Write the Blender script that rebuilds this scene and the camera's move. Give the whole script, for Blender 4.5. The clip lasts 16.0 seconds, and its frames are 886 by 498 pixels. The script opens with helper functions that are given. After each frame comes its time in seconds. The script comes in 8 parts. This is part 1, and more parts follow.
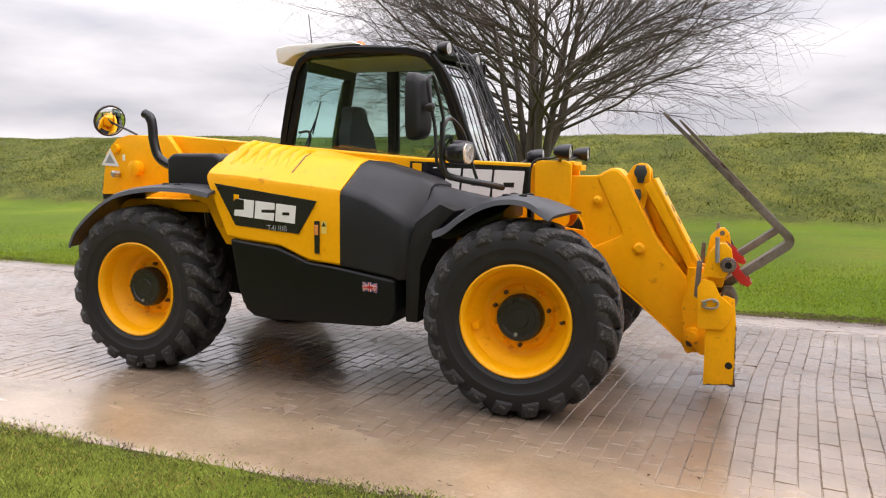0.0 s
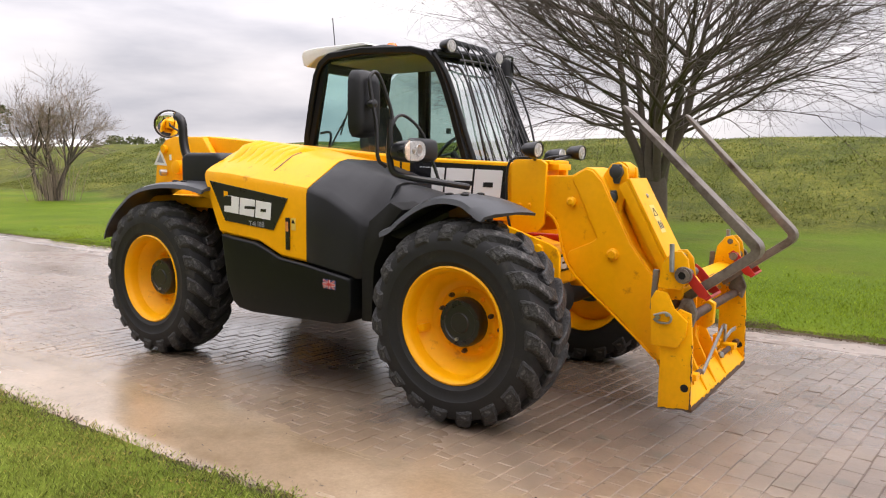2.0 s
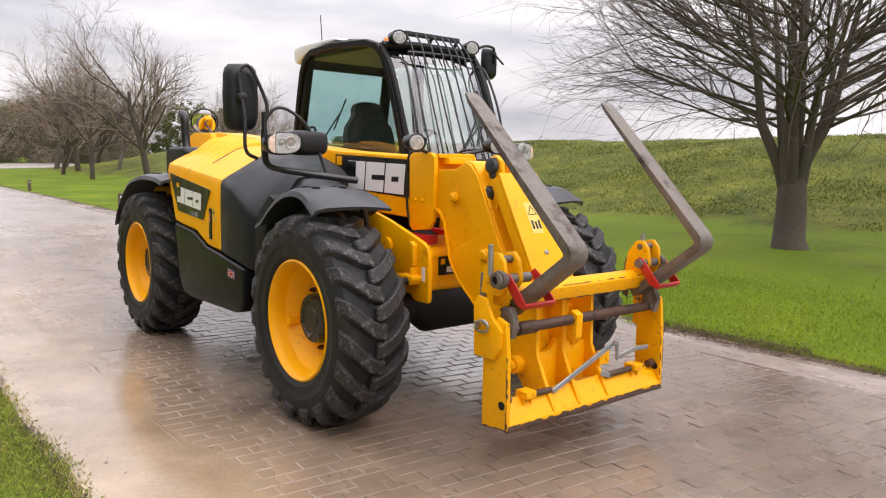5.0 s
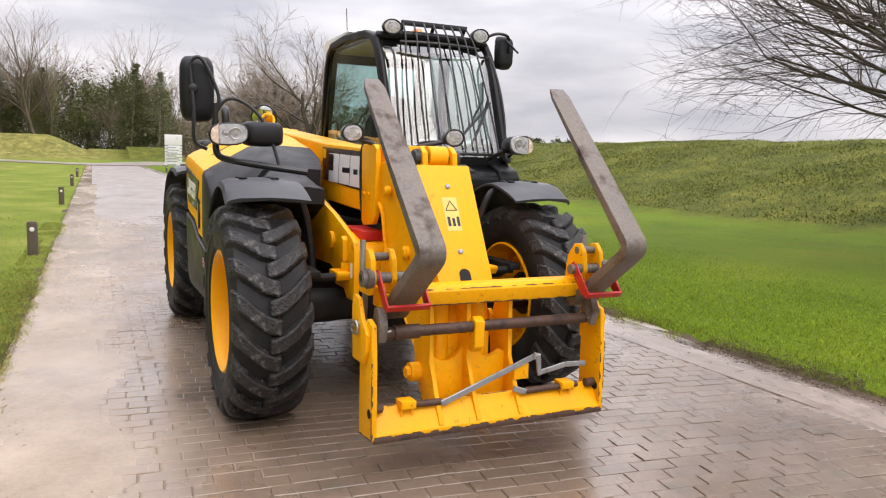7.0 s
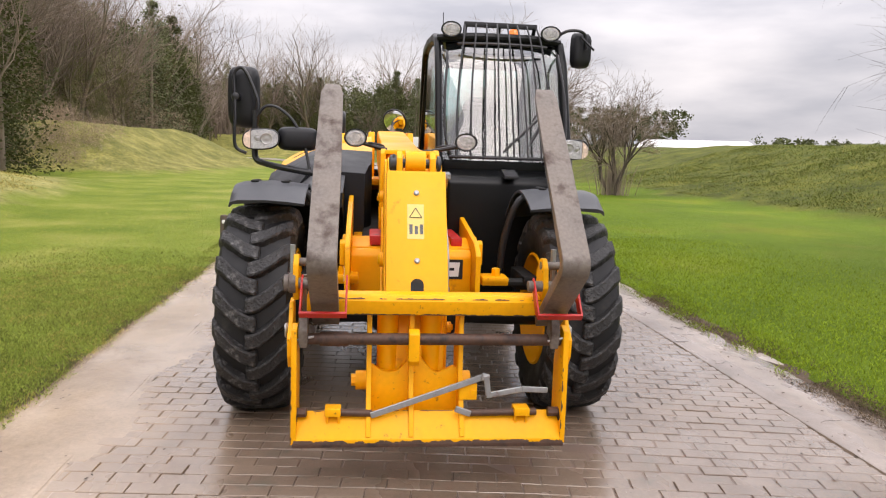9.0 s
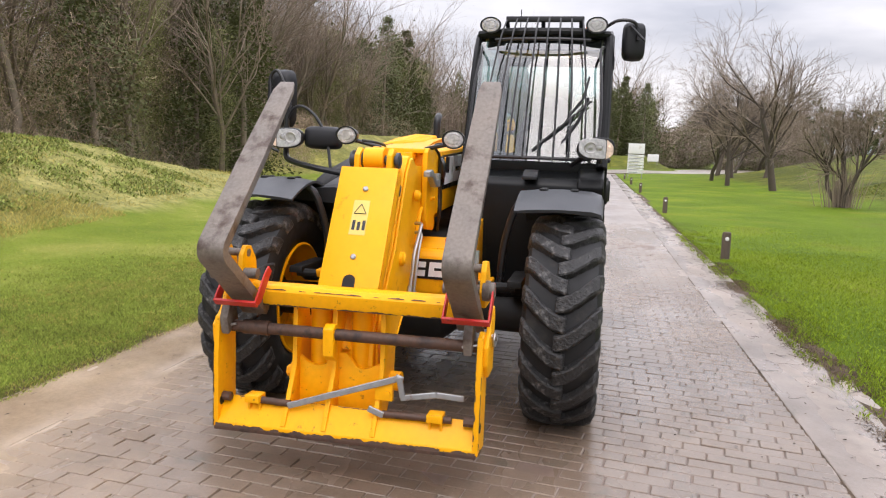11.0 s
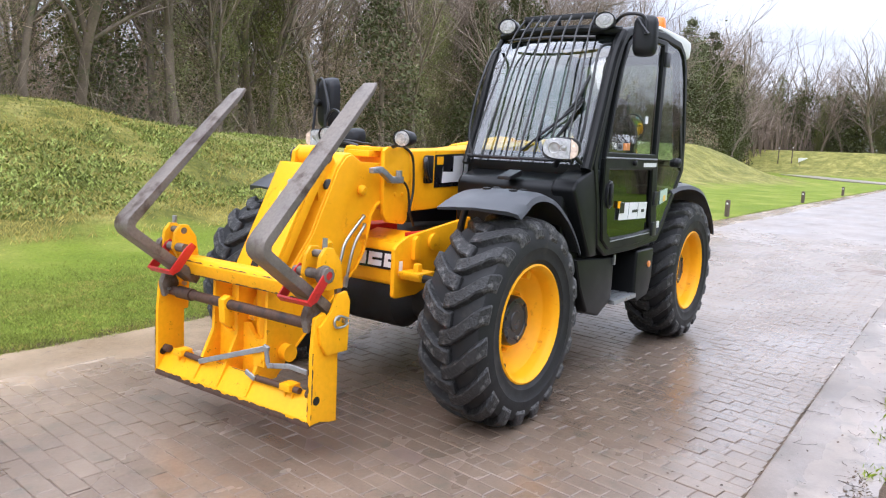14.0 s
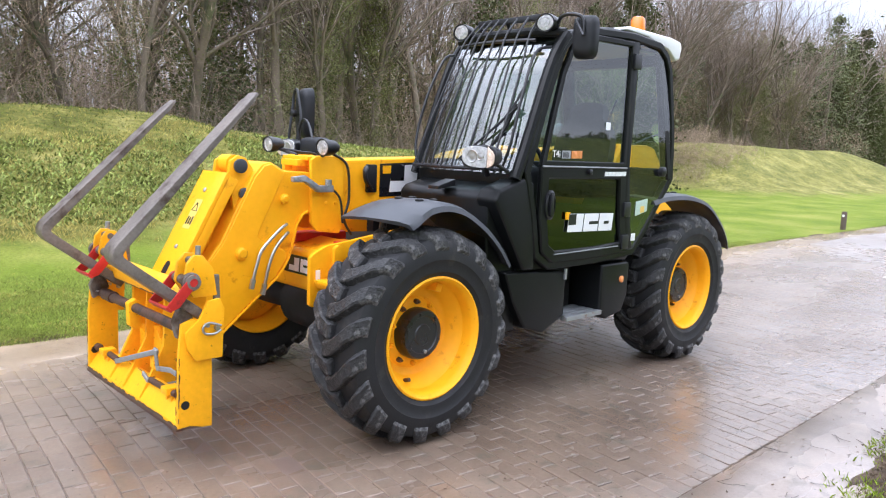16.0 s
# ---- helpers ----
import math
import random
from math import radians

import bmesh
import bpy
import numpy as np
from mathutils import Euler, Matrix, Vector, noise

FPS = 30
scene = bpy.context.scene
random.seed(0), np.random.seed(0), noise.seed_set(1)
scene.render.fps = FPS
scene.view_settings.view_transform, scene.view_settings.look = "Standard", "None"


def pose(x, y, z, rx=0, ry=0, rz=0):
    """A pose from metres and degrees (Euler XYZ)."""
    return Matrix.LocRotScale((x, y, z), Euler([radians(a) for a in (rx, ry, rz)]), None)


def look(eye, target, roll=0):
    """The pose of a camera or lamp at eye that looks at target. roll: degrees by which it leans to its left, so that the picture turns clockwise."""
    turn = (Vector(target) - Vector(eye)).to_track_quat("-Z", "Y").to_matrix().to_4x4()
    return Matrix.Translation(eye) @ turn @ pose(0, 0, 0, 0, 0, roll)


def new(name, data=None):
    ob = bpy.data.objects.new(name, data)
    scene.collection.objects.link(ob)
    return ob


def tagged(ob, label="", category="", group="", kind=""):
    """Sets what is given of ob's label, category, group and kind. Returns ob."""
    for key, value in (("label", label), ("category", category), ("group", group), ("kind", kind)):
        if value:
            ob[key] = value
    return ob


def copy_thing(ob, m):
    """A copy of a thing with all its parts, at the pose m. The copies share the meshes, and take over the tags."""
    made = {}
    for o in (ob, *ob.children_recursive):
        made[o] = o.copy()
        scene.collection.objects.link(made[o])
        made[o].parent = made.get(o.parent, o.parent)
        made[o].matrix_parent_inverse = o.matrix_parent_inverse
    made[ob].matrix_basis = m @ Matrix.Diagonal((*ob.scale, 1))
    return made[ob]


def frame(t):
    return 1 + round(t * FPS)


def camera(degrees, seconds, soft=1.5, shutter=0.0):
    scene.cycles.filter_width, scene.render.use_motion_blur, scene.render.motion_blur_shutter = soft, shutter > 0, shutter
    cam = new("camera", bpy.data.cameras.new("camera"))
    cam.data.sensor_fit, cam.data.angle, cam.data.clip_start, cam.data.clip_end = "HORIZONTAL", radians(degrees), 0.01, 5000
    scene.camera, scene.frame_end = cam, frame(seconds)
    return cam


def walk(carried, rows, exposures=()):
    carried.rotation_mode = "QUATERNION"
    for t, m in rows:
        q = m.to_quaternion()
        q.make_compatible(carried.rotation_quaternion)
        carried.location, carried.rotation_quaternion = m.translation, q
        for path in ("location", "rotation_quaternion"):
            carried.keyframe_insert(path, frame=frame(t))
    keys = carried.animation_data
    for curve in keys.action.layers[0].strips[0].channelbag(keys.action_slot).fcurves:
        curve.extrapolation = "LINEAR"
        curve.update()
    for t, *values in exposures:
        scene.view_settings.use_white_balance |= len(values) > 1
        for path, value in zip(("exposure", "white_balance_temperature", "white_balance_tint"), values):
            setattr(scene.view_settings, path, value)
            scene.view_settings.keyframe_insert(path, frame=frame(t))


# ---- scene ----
cam = camera(62.1, 16.0, 1.15)
PATH = [
    (0, (1.069, -5.093, 1.482), (0.372, -3.232, 1.25), 0.5),
    (0.5, (1.39, -4.982, 1.473), (0.537, -3.187, 1.249), 0.6),
    (1, (1.7, -4.851, 1.469), (0.73, -3.115, 1.249), 0.7),
    (1.5, (1.973, -4.601, 1.451), (0.915, -2.92, 1.22), 0.6),
    (2, (2.221, -4.378, 1.454), (1.097, -2.738, 1.231), 0.7),
    (2.5, (2.527, -4.207, 1.449), (1.344, -2.61, 1.227), 0.9),
    (3, (2.761, -3.973, 1.434), (1.499, -2.439, 1.202), 0.8),
    (3.5, (2.942, -3.69, 1.439), (1.606, -2.219, 1.208), 0.9),
    (4, (3.155, -3.428, 1.445), (1.741, -2.033, 1.213), 0.9),
    (6.5, (3.956, -2.032, 1.44), (2.233, -1.043, 1.205), 1.5),
    (7, (4.058, -1.667, 1.428), (2.266, -0.813, 1.187), 1.6),
    (7.5, (4.209, -1.36, 1.452), (2.361, -0.637, 1.203), 1.8),
    (8, (4.286, -1.039, 1.465), (2.385, -0.471, 1.209), 1.8),
    (8.5, (4.264, -0.684, 1.478), (2.321, -0.285, 1.22), 1.9),
    (9, (4.296, -0.32, 1.489), (2.325, -0.105, 1.232), 1.9),
    (9.5, (4.347, 0.039, 1.507), (2.364, 0.076, 1.252), 1.9),
    (12, (4.001, 1.708, 1.471), (2.132, 1.047, 1.205), 2.4),
    (12.5, (3.993, 2.085, 1.486), (2.181, 1.282, 1.219), 2.5),
    (13, (3.918, 2.401, 1.504), (2.175, 1.457, 1.238), 2.5),
    (13.5, (3.686, 2.68, 1.505), (2.008, 1.626, 1.235), 2.6),
    (14, (3.504, 2.935, 1.517), (1.889, 1.787, 1.243), 2.7),
    (14.5, (3.334, 3.201, 1.541), (1.783, 1.97, 1.265), 2.7),
    (15, (3.049, 3.368, 1.528), (1.565, 2.057, 1.243), 2.7),
    (15.5, (2.821, 3.544, 1.541), (1.391, 2.173, 1.263), 2.6),
    (16, (2.634, 3.803, 1.571), (1.253, 2.381, 1.304), 2.4),
]
walk(cam, [(t, look(eye, target, roll)) for t, eye, target, roll in PATH], exposures=[(0.0, 0.64, 6650, 15), (4.0, 0.6, 6700, 15), (7.0, 0.56, 6600, 14), (9.5, 0.54, 6700, 15), (12.0, 0.71, 6150, 12.5), (16.0, 1.09, 5700, 12)])


# ---- light ----
world = bpy.data.worlds.new("overcast_sky")
scene.world = world
world.use_nodes = True
wn, wl = world.node_tree.nodes, world.node_tree.links
wn.clear()
w_out = wn.new("ShaderNodeOutputWorld")
w_bg = wn.new("ShaderNodeBackground")
w_bg.inputs["Strength"].default_value = 0.10
w_sky = wn.new("ShaderNodeTexSky")
w_sky.sky_type = "NISHITA"
w_sky.sun_disc = False
w_sky.sun_elevation, w_sky.sun_rotation = radians(53), radians(82)
w_sky.dust_density, w_sky.air_density = 3.0, 1.0
w_co = wn.new("ShaderNodeTexCoord")
w_map = wn.new("ShaderNodeMapping")
w_map.inputs["Scale"].default_value = (1.6, 1.6, 6.5)
w_n1 = wn.new("ShaderNodeTexNoise")
w_n1.inputs["Scale"].default_value, w_n1.inputs["Detail"].default_value = 1.7, 7.0
w_n1.inputs["Roughness"].default_value = 0.5
w_ramp = wn.new("ShaderNodeValToRGB")
w_ramp.color_ramp.elements[0].position, w_ramp.color_ramp.elements[0].color = 0.34, (3.75, 3.85, 4.25, 1)
w_ramp.color_ramp.elements[1].position, w_ramp.color_ramp.elements[1].color = 0.66, (7.2, 7.05, 7.15, 1)
w_mix = wn.new("ShaderNodeMixRGB")
w_mix.inputs[0].default_value = 0.93
wl.new(w_co.outputs["Generated"], w_map.inputs["Vector"])
wl.new(w_map.outputs["Vector"], w_n1.inputs["Vector"])
wl.new(w_n1.outputs["Fac"], w_ramp.inputs["Fac"])
wl.new(w_sky.outputs["Color"], w_mix.inputs[1])
wl.new(w_ramp.outputs["Color"], w_mix.inputs[2])
# an overcast sky is brighter overhead than at the horizon
w_sep = wn.new("ShaderNodeSeparateXYZ")
w_up = wn.new("ShaderNodeMapRange")
w_up.inputs["From Min"].default_value, w_up.inputs["From Max"].default_value = 0.12, 0.9
w_up.inputs["To Min"].default_value, w_up.inputs["To Max"].default_value = 1.0, 3.3
w_lift = wn.new("ShaderNodeVectorMath")
w_lift.operation = "SCALE"
wl.new(w_co.outputs["Generated"], w_sep.inputs[0])
wl.new(w_sep.outputs["Z"], w_up.inputs["Value"])
wl.new(w_mix.outputs["Color"], w_lift.inputs[0])
wl.new(w_up.outputs["Result"], w_lift.inputs["Scale"])
wl.new(w_lift.outputs["Vector"], w_bg.inputs["Color"])
wl.new(w_bg.outputs["Background"], w_out.inputs["Surface"])

sun_data = bpy.data.lights.new("sun", "SUN")
sun_data.energy, sun_data.angle, sun_data.color = 0.5, radians(30), (1.0, 0.96, 0.9)
sun = new("sun", sun_data)
sun.matrix_world = look((11, 1.5, 15), (0, 0, 0))


# ---- materials ----
def material(name, color, rough=0.5, metal=0.0, vary=0.12, scale=6.0, grain=60.0, bump=0.1, bump_dist=0.002,
             dirt=None, dirt_amount=0.0, dirt_scale=3.0, coat=0.0, spec=0.5, rough_vary=0.1, island=0.0, rand=0.0, stretch=(1, 1, 1)):
    m = bpy.data.materials.new(name)
    m.use_nodes = True
    n, l = m.node_tree.nodes, m.node_tree.links
    p = n["Principled BSDF"]
    p.inputs["Metallic"].default_value = metal
    p.inputs["Specular IOR Level"].default_value = spec
    p.inputs["Coat Weight"].default_value = coat
    p.inputs["Coat Roughness"].default_value = 0.08
    co = n.new("ShaderNodeTexCoord")
    mp = n.new("ShaderNodeMapping")
    mp.inputs["Scale"].default_value = stretch
    l.new(co.outputs["Object"], mp.inputs["Vector"])
    big, fine = n.new("ShaderNodeTexNoise"), n.new("ShaderNodeTexNoise")
    big.inputs["Scale"].default_value, big.inputs["Detail"].default_value = scale, 4
    fine.inputs["Scale"].default_value, fine.inputs["Detail"].default_value = grain, 5
    l.new(mp.outputs["Vector"], big.inputs["Vector"])
    l.new(mp.outputs["Vector"], fine.inputs["Vector"])
    add = n.new("ShaderNodeMath")
    add.operation = "ADD"
    l.new(big.outputs["Fac"], add.inputs[0])
    l.new(fine.outputs["Fac"], add.inputs[1])
    rng = n.new("ShaderNodeMapRange")
    rng.inputs["From Min"].default_value, rng.inputs["From Max"].default_value = 0.55, 1.45
    rng.inputs["To Min"].default_value, rng.inputs["To Max"].default_value = 1 - vary, 1 + vary
    l.new(add.outputs[0], rng.inputs["Value"])
    value = rng.outputs["Result"]
    if island or rand:
        src = n.new("ShaderNodeNewGeometry").outputs["Random Per Island"] if island else n.new("ShaderNodeObjectInfo").outputs["Random"]
        r2 = n.new("ShaderNodeMapRange")
        amount = island or rand
        r2.inputs["To Min"].default_value, r2.inputs["To Max"].default_value = 1 - amount, 1 + amount
        l.new(src, r2.inputs["Value"])
        mul = n.new("ShaderNodeMath")
        mul.operation = "MULTIPLY"
        l.new(value, mul.inputs[0])
        l.new(r2.outputs["Result"], mul.inputs[1])
        value = mul.outputs[0]
    sc = n.new("ShaderNodeVectorMath")
    sc.operation = "SCALE"
    sc.inputs[0].default_value = color[:3]
    l.new(value, sc.inputs["Scale"])
    col = sc.outputs["Vector"]
    if dirt:
        dn = n.new("ShaderNodeTexNoise")
        dn.inputs["Scale"].default_value, dn.inputs["Detail"].default_value, dn.inputs["Roughness"].default_value = dirt_scale, 8, 0.65
        l.new(mp.outputs["Vector"], dn.inputs["Vector"])
        dr = n.new("ShaderNodeMapRange")
        dr.inputs["From Min"].default_value, dr.inputs["From Max"].default_value = 0.62 - 0.3 * dirt_amount, 0.72 - 0.2 * dirt_amount
        l.new(dn.outputs["Fac"], dr.inputs["Value"])
        mx = n.new("ShaderNodeMixRGB")
        mx.inputs[2].default_value = (*dirt, 1)
        l.new(dr.outputs["Result"], mx.inputs[0])
        l.new(col, mx.inputs[1])
        col = mx.outputs["Color"]
    l.new(col, p.inputs["Base Color"])
    rr = n.new("ShaderNodeMapRange")
    rr.inputs["From Min"].default_value, rr.inputs["From Max"].default_value = 0.3, 0.7
    rr.inputs["To Min"].default_value, rr.inputs["To Max"].default_value = max(0.02, rough - rough_vary), min(1, rough + rough_vary)
    l.new(big.outputs["Fac"], rr.inputs["Value"])
    l.new(rr.outputs["Result"], p.inputs["Roughness"])
    if bump:
        b = n.new("ShaderNodeBump")
        b.inputs["Strength"].default_value, b.inputs["Distance"].default_value = bump, bump_dist
        l.new(fine.outputs["Fac"], b.inputs["Height"])
        l.new(b.outputs["Normal"], p.inputs["Normal"])
    return m


def glass(name, tint, gloss=0.9, base=0.09, rise_power=4.0):
    """A thin pane: it lets light through with its tint, and mirrors by Fresnel."""
    m = bpy.data.materials.new(name)
    m.use_nodes = True
    n, l = m.node_tree.nodes, m.node_tree.links
    n.clear()
    out = n.new("ShaderNodeOutputMaterial")
    mix, clear, shine, fres = n.new("ShaderNodeMixShader"), n.new("ShaderNodeBsdfTransparent"), n.new("ShaderNodeBsdfGlossy"), n.new("ShaderNodeLayerWeight")
    clear.inputs["Color"].default_value = (*tint, 1)
    shine.inputs["Roughness"].default_value = 0.02
    shine.inputs["Color"].default_value = (gloss, gloss, gloss, 1)
    power, rise = n.new("ShaderNodeMath"), n.new("ShaderNodeMapRange")
    power.operation = "POWER"
    power.inputs[1].default_value = rise_power
    fres.inputs["Blend"].default_value = 0.5
    l.new(fres.outputs["Facing"], power.inputs[0])
    l.new(power.outputs[0], rise.inputs["Value"])
    rise.inputs["To Min"].default_value, rise.inputs["To Max"].default_value = base, 1.0
    l.new(rise.outputs["Result"], mix.inputs[0])
    l.new(clear.outputs[0], mix.inputs[1])
    l.new(shine.outputs[0], mix.inputs[2])
    l.new(mix.outputs[0], out.inputs["Surface"])
    return m


YELLOW = material("yellow_paint", (0.93, 0.425, 0.001), 0.42, vary=0.06, scale=2.5, grain=30, bump=0.03, dirt=(0.6, 0.22, 0.005), dirt_amount=0.03, dirt_scale=9, spec=0.26)
YELLOW_WORN = material("worn_yellow_paint", (0.92, 0.42, 0.001), 0.44, vary=0.1, scale=4, grain=40, bump=0.06, dirt=(0.2, 0.09, 0.02), dirt_amount=0.0, dirt_scale=22, spec=0.26)
BLACK = material("black_panel_paint", (0.0055, 0.006, 0.0065), 0.4, vary=0.25, scale=3, bump=0.04, rough_vary=0.1, dirt=(0.02, 0.018, 0.015), dirt_amount=0.03, dirt_scale=5, spec=0.24)
PLASTIC = material("charcoal_plastic", (0.013, 0.0135, 0.016), 0.48, vary=0.16, scale=5, grain=220, bump=0.12, bump_dist=0.001, spec=0.32)
FENDER = material("grey_plastic_mudguard", (0.05, 0.053, 0.06), 0.42, vary=0.16, scale=4, grain=150, bump=0.1, bump_dist=0.001, dirt=(0.12, 0.11, 0.1), dirt_amount=0.05, spec=0.4)
RUBBER = material("tyre_rubber", (0.014, 0.014, 0.015), 0.6, vary=0.25, scale=9, grain=90, bump=0.3, bump_dist=0.002, dirt=(0.04, 0.036, 0.031), dirt_amount=0.16, dirt_scale=5, rough_vary=0.12, spec=0.35)
LUG_RUBBER = material("worn_lug_rubber", (0.024, 0.0235, 0.024), 0.56, vary=0.4, scale=11, grain=70, bump=1.0, bump_dist=0.009, dirt=(0.13, 0.125, 0.12), dirt_amount=0.26, dirt_scale=18, rough_vary=0.18, spec=0.4)
HUB_BLACK = material("black_hub_paint", (0.014, 0.014, 0.016), 0.32, vary=0.2, bump=0.05)
STEEL = material("bright_steel", (0.42, 0.41, 0.4), 0.38, metal=0.9, vary=0.15, scale=20, bump=0.05)
GALV = material("galvanised_steel", (0.36, 0.37, 0.38), 0.48, metal=0.7, vary=0.2, scale=25, bump=0.06, dirt=(0.2, 0.12, 0.07), dirt_amount=0.06, dirt_scale=20)
FORK_STEEL = material("rusty_fork_steel", (0.17, 0.143, 0.122), 0.48, metal=0.15, vary=0.35, scale=5, grain=70, bump=0.3, dirt=(0.06, 0.036, 0.025), dirt_amount=0.36, dirt_scale=6, rough_vary=0.15)
RUST = material("rusty_shaft_steel", (0.085, 0.045, 0.03), 0.55, metal=0.2, vary=0.35, scale=12, bump=0.3, dirt=(0.03, 0.02, 0.018), dirt_amount=0.3, dirt_scale=10)
RED = material("red_paint", (0.5, 0.02, 0.016), 0.42, vary=0.15, bump=0.05, dirt=(0.1, 0.02, 0.015), dirt_amount=0.08, dirt_scale=14)
BAR_BLACK = material("black_coated_bar", (0.012, 0.012, 0.014), 0.35, vary=0.15, bump=0.03)
DARK = material("dark_chassis_paint", (0.009, 0.009, 0.009), 0.6, vary=0.3, scale=6, bump=0.15, dirt=(0.03, 0.024, 0.018), dirt_amount=0.15, spec=0.3)
WHITE = material("white_paint", (0.78, 0.78, 0.77), 0.4, vary=0.04, bump=0.02, dirt=(0.5, 0.47, 0.42), dirt_amount=0.08)
DECAL_WHITE = material("white_decal", (0.8, 0.8, 0.8), 0.35, vary=0.02, bump=0)
DECAL_BLACK = material("black_decal", (0.01, 0.01, 0.012), 0.3, vary=0.1, bump=0)
DECAL_YELLOW = material("pale_yellow_decal", (0.78, 0.55, 0.12), 0.4, vary=0.03, bump=0)
DECAL_GREY = material("grey_decal", (0.3, 0.31, 0.33), 0.4, vary=0.1, bump=0)
DECAL_PALE = material("pale_green_decal", (0.5, 0.62, 0.52), 0.4, vary=0.15, scale=20, bump=0)
DECAL_BLUE = material("blue_decal", (0.02, 0.03, 0.14), 0.4, vary=0.05, bump=0)
SEAT = material("dark_seat_fabric", (0.03, 0.029, 0.03), 0.85, vary=0.2, grain=200, bump=0.3)
LINER = material("beige_roof_liner", (0.42, 0.38, 0.32), 0.9, vary=0.08, bump=0.1)
AMBER = material("amber_lens", (0.72, 0.27, 0.08), 0.25, vary=0.25, scale=40, grain=90, bump=0.3, coat=0.5)
INDICATOR = material("pale_amber_indicator_lens", (0.8, 0.62, 0.5), 0.2, metal=0.2, vary=0.35, scale=35, grain=80, bump=0.5, bump_dist=0.003, coat=0.5)
BEACON = material("orange_beacon_lens", (0.85, 0.2, 0.012), 0.18, vary=0.08, scale=40, grain=90, bump=0.1, coat=0.5)
LENS = material("clear_lamp_lens", (0.5, 0.5, 0.51), 0.2, metal=0.25, vary=0.45, scale=28, grain=75, bump=0.6, bump_dist=0.004, coat=0.5)
MIRROR = material("mirror_glass", (0.85, 0.86, 0.86), 0.03, metal=1.0, vary=0.02, bump=0, rough_vary=0.01)
GLASS = glass("tinted_cab_glass", (0.68, 0.87, 0.85))
GLASS_DOOR = glass("tinted_door_glass", (0.56, 0.66, 0.6), 0.9, 0.15)
GLASS_CLEAR = glass("windscreen_glass", (0.62, 0.71, 0.7), 0.95, 0.1, 1.75)
GLASS_DARK = glass("dark_door_glass", (0.1, 0.14, 0.08), 0.75, 0.08)
HOSE = material("black_rubber_hose", (0.012, 0.012, 0.013), 0.45, vary=0.15, bump=0.05)


def foliage(name, color, rough=0.6, island=0.45):
    m = material(name, color, rough, vary=0.2, scale=0.8, grain=9, bump=0, island=island, spec=0.12)
    return m


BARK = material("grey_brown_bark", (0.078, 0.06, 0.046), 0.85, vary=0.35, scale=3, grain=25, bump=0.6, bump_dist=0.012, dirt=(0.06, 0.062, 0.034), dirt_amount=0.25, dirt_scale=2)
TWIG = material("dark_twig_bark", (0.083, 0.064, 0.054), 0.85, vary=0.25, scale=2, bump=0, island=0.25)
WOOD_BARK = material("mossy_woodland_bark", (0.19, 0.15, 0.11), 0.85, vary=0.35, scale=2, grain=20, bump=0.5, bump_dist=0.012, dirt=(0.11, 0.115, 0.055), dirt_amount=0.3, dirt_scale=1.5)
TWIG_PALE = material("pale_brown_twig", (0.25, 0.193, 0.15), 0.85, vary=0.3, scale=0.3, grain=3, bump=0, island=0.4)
BRUSH = material("dead_undergrowth_stems", (0.215, 0.172, 0.125), 0.9, vary=0.35, scale=0.5, bump=0, island=0.5)
IVY = foliage("dark_ivy_leaves", (0.2, 0.205, 0.085), 0.9, 0.35)
CONIFER = foliage("evergreen_needles", (0.115, 0.125, 0.058), 0.8, 0.3)
WEED = foliage("berm_weed_leaves", (0.135, 0.17, 0.034), 0.55, 0.5)
DRY = foliage("dry_grass_blades", (0.4, 0.34, 0.1), 0.7, 0.35)
BLADE = foliage("yellowish_grass_blades", (0.245, 0.285, 0.06), 0.55, 0.6)
BLADE_SOUTH = foliage("green_grass_blades", (0.215, 0.292, 0.024), 0.55, 0.5)
WEED_DARK = foliage("dark_weed_leaves", (0.135, 0.152, 0.034), 0.8, 0.3)
BELT = foliage("olive_distant_foliage", (0.15, 0.165, 0.07), 0.8, 0.4)
WEED_FRESH = foliage("fresh_green_weed_leaves", (0.23, 0.268, 0.07), 0.7, 0.6)
DEAD = foliage("dead_brown_grass", (0.15, 0.115, 0.072), 0.8, 0.5)
SCRUB = foliage("brown_scrub_twigs", (0.38, 0.29, 0.205), 0.85, 0.4)
DEBRIS = foliage("brown_leaf_litter", (0.075, 0.05, 0.032), 0.75, 0.5)
POST_WOOD = material("weathered_post_wood", (0.1, 0.075, 0.055), 0.85, vary=0.3, scale=8, grain=50, bump=0.4, stretch=(1, 1, 0.2))


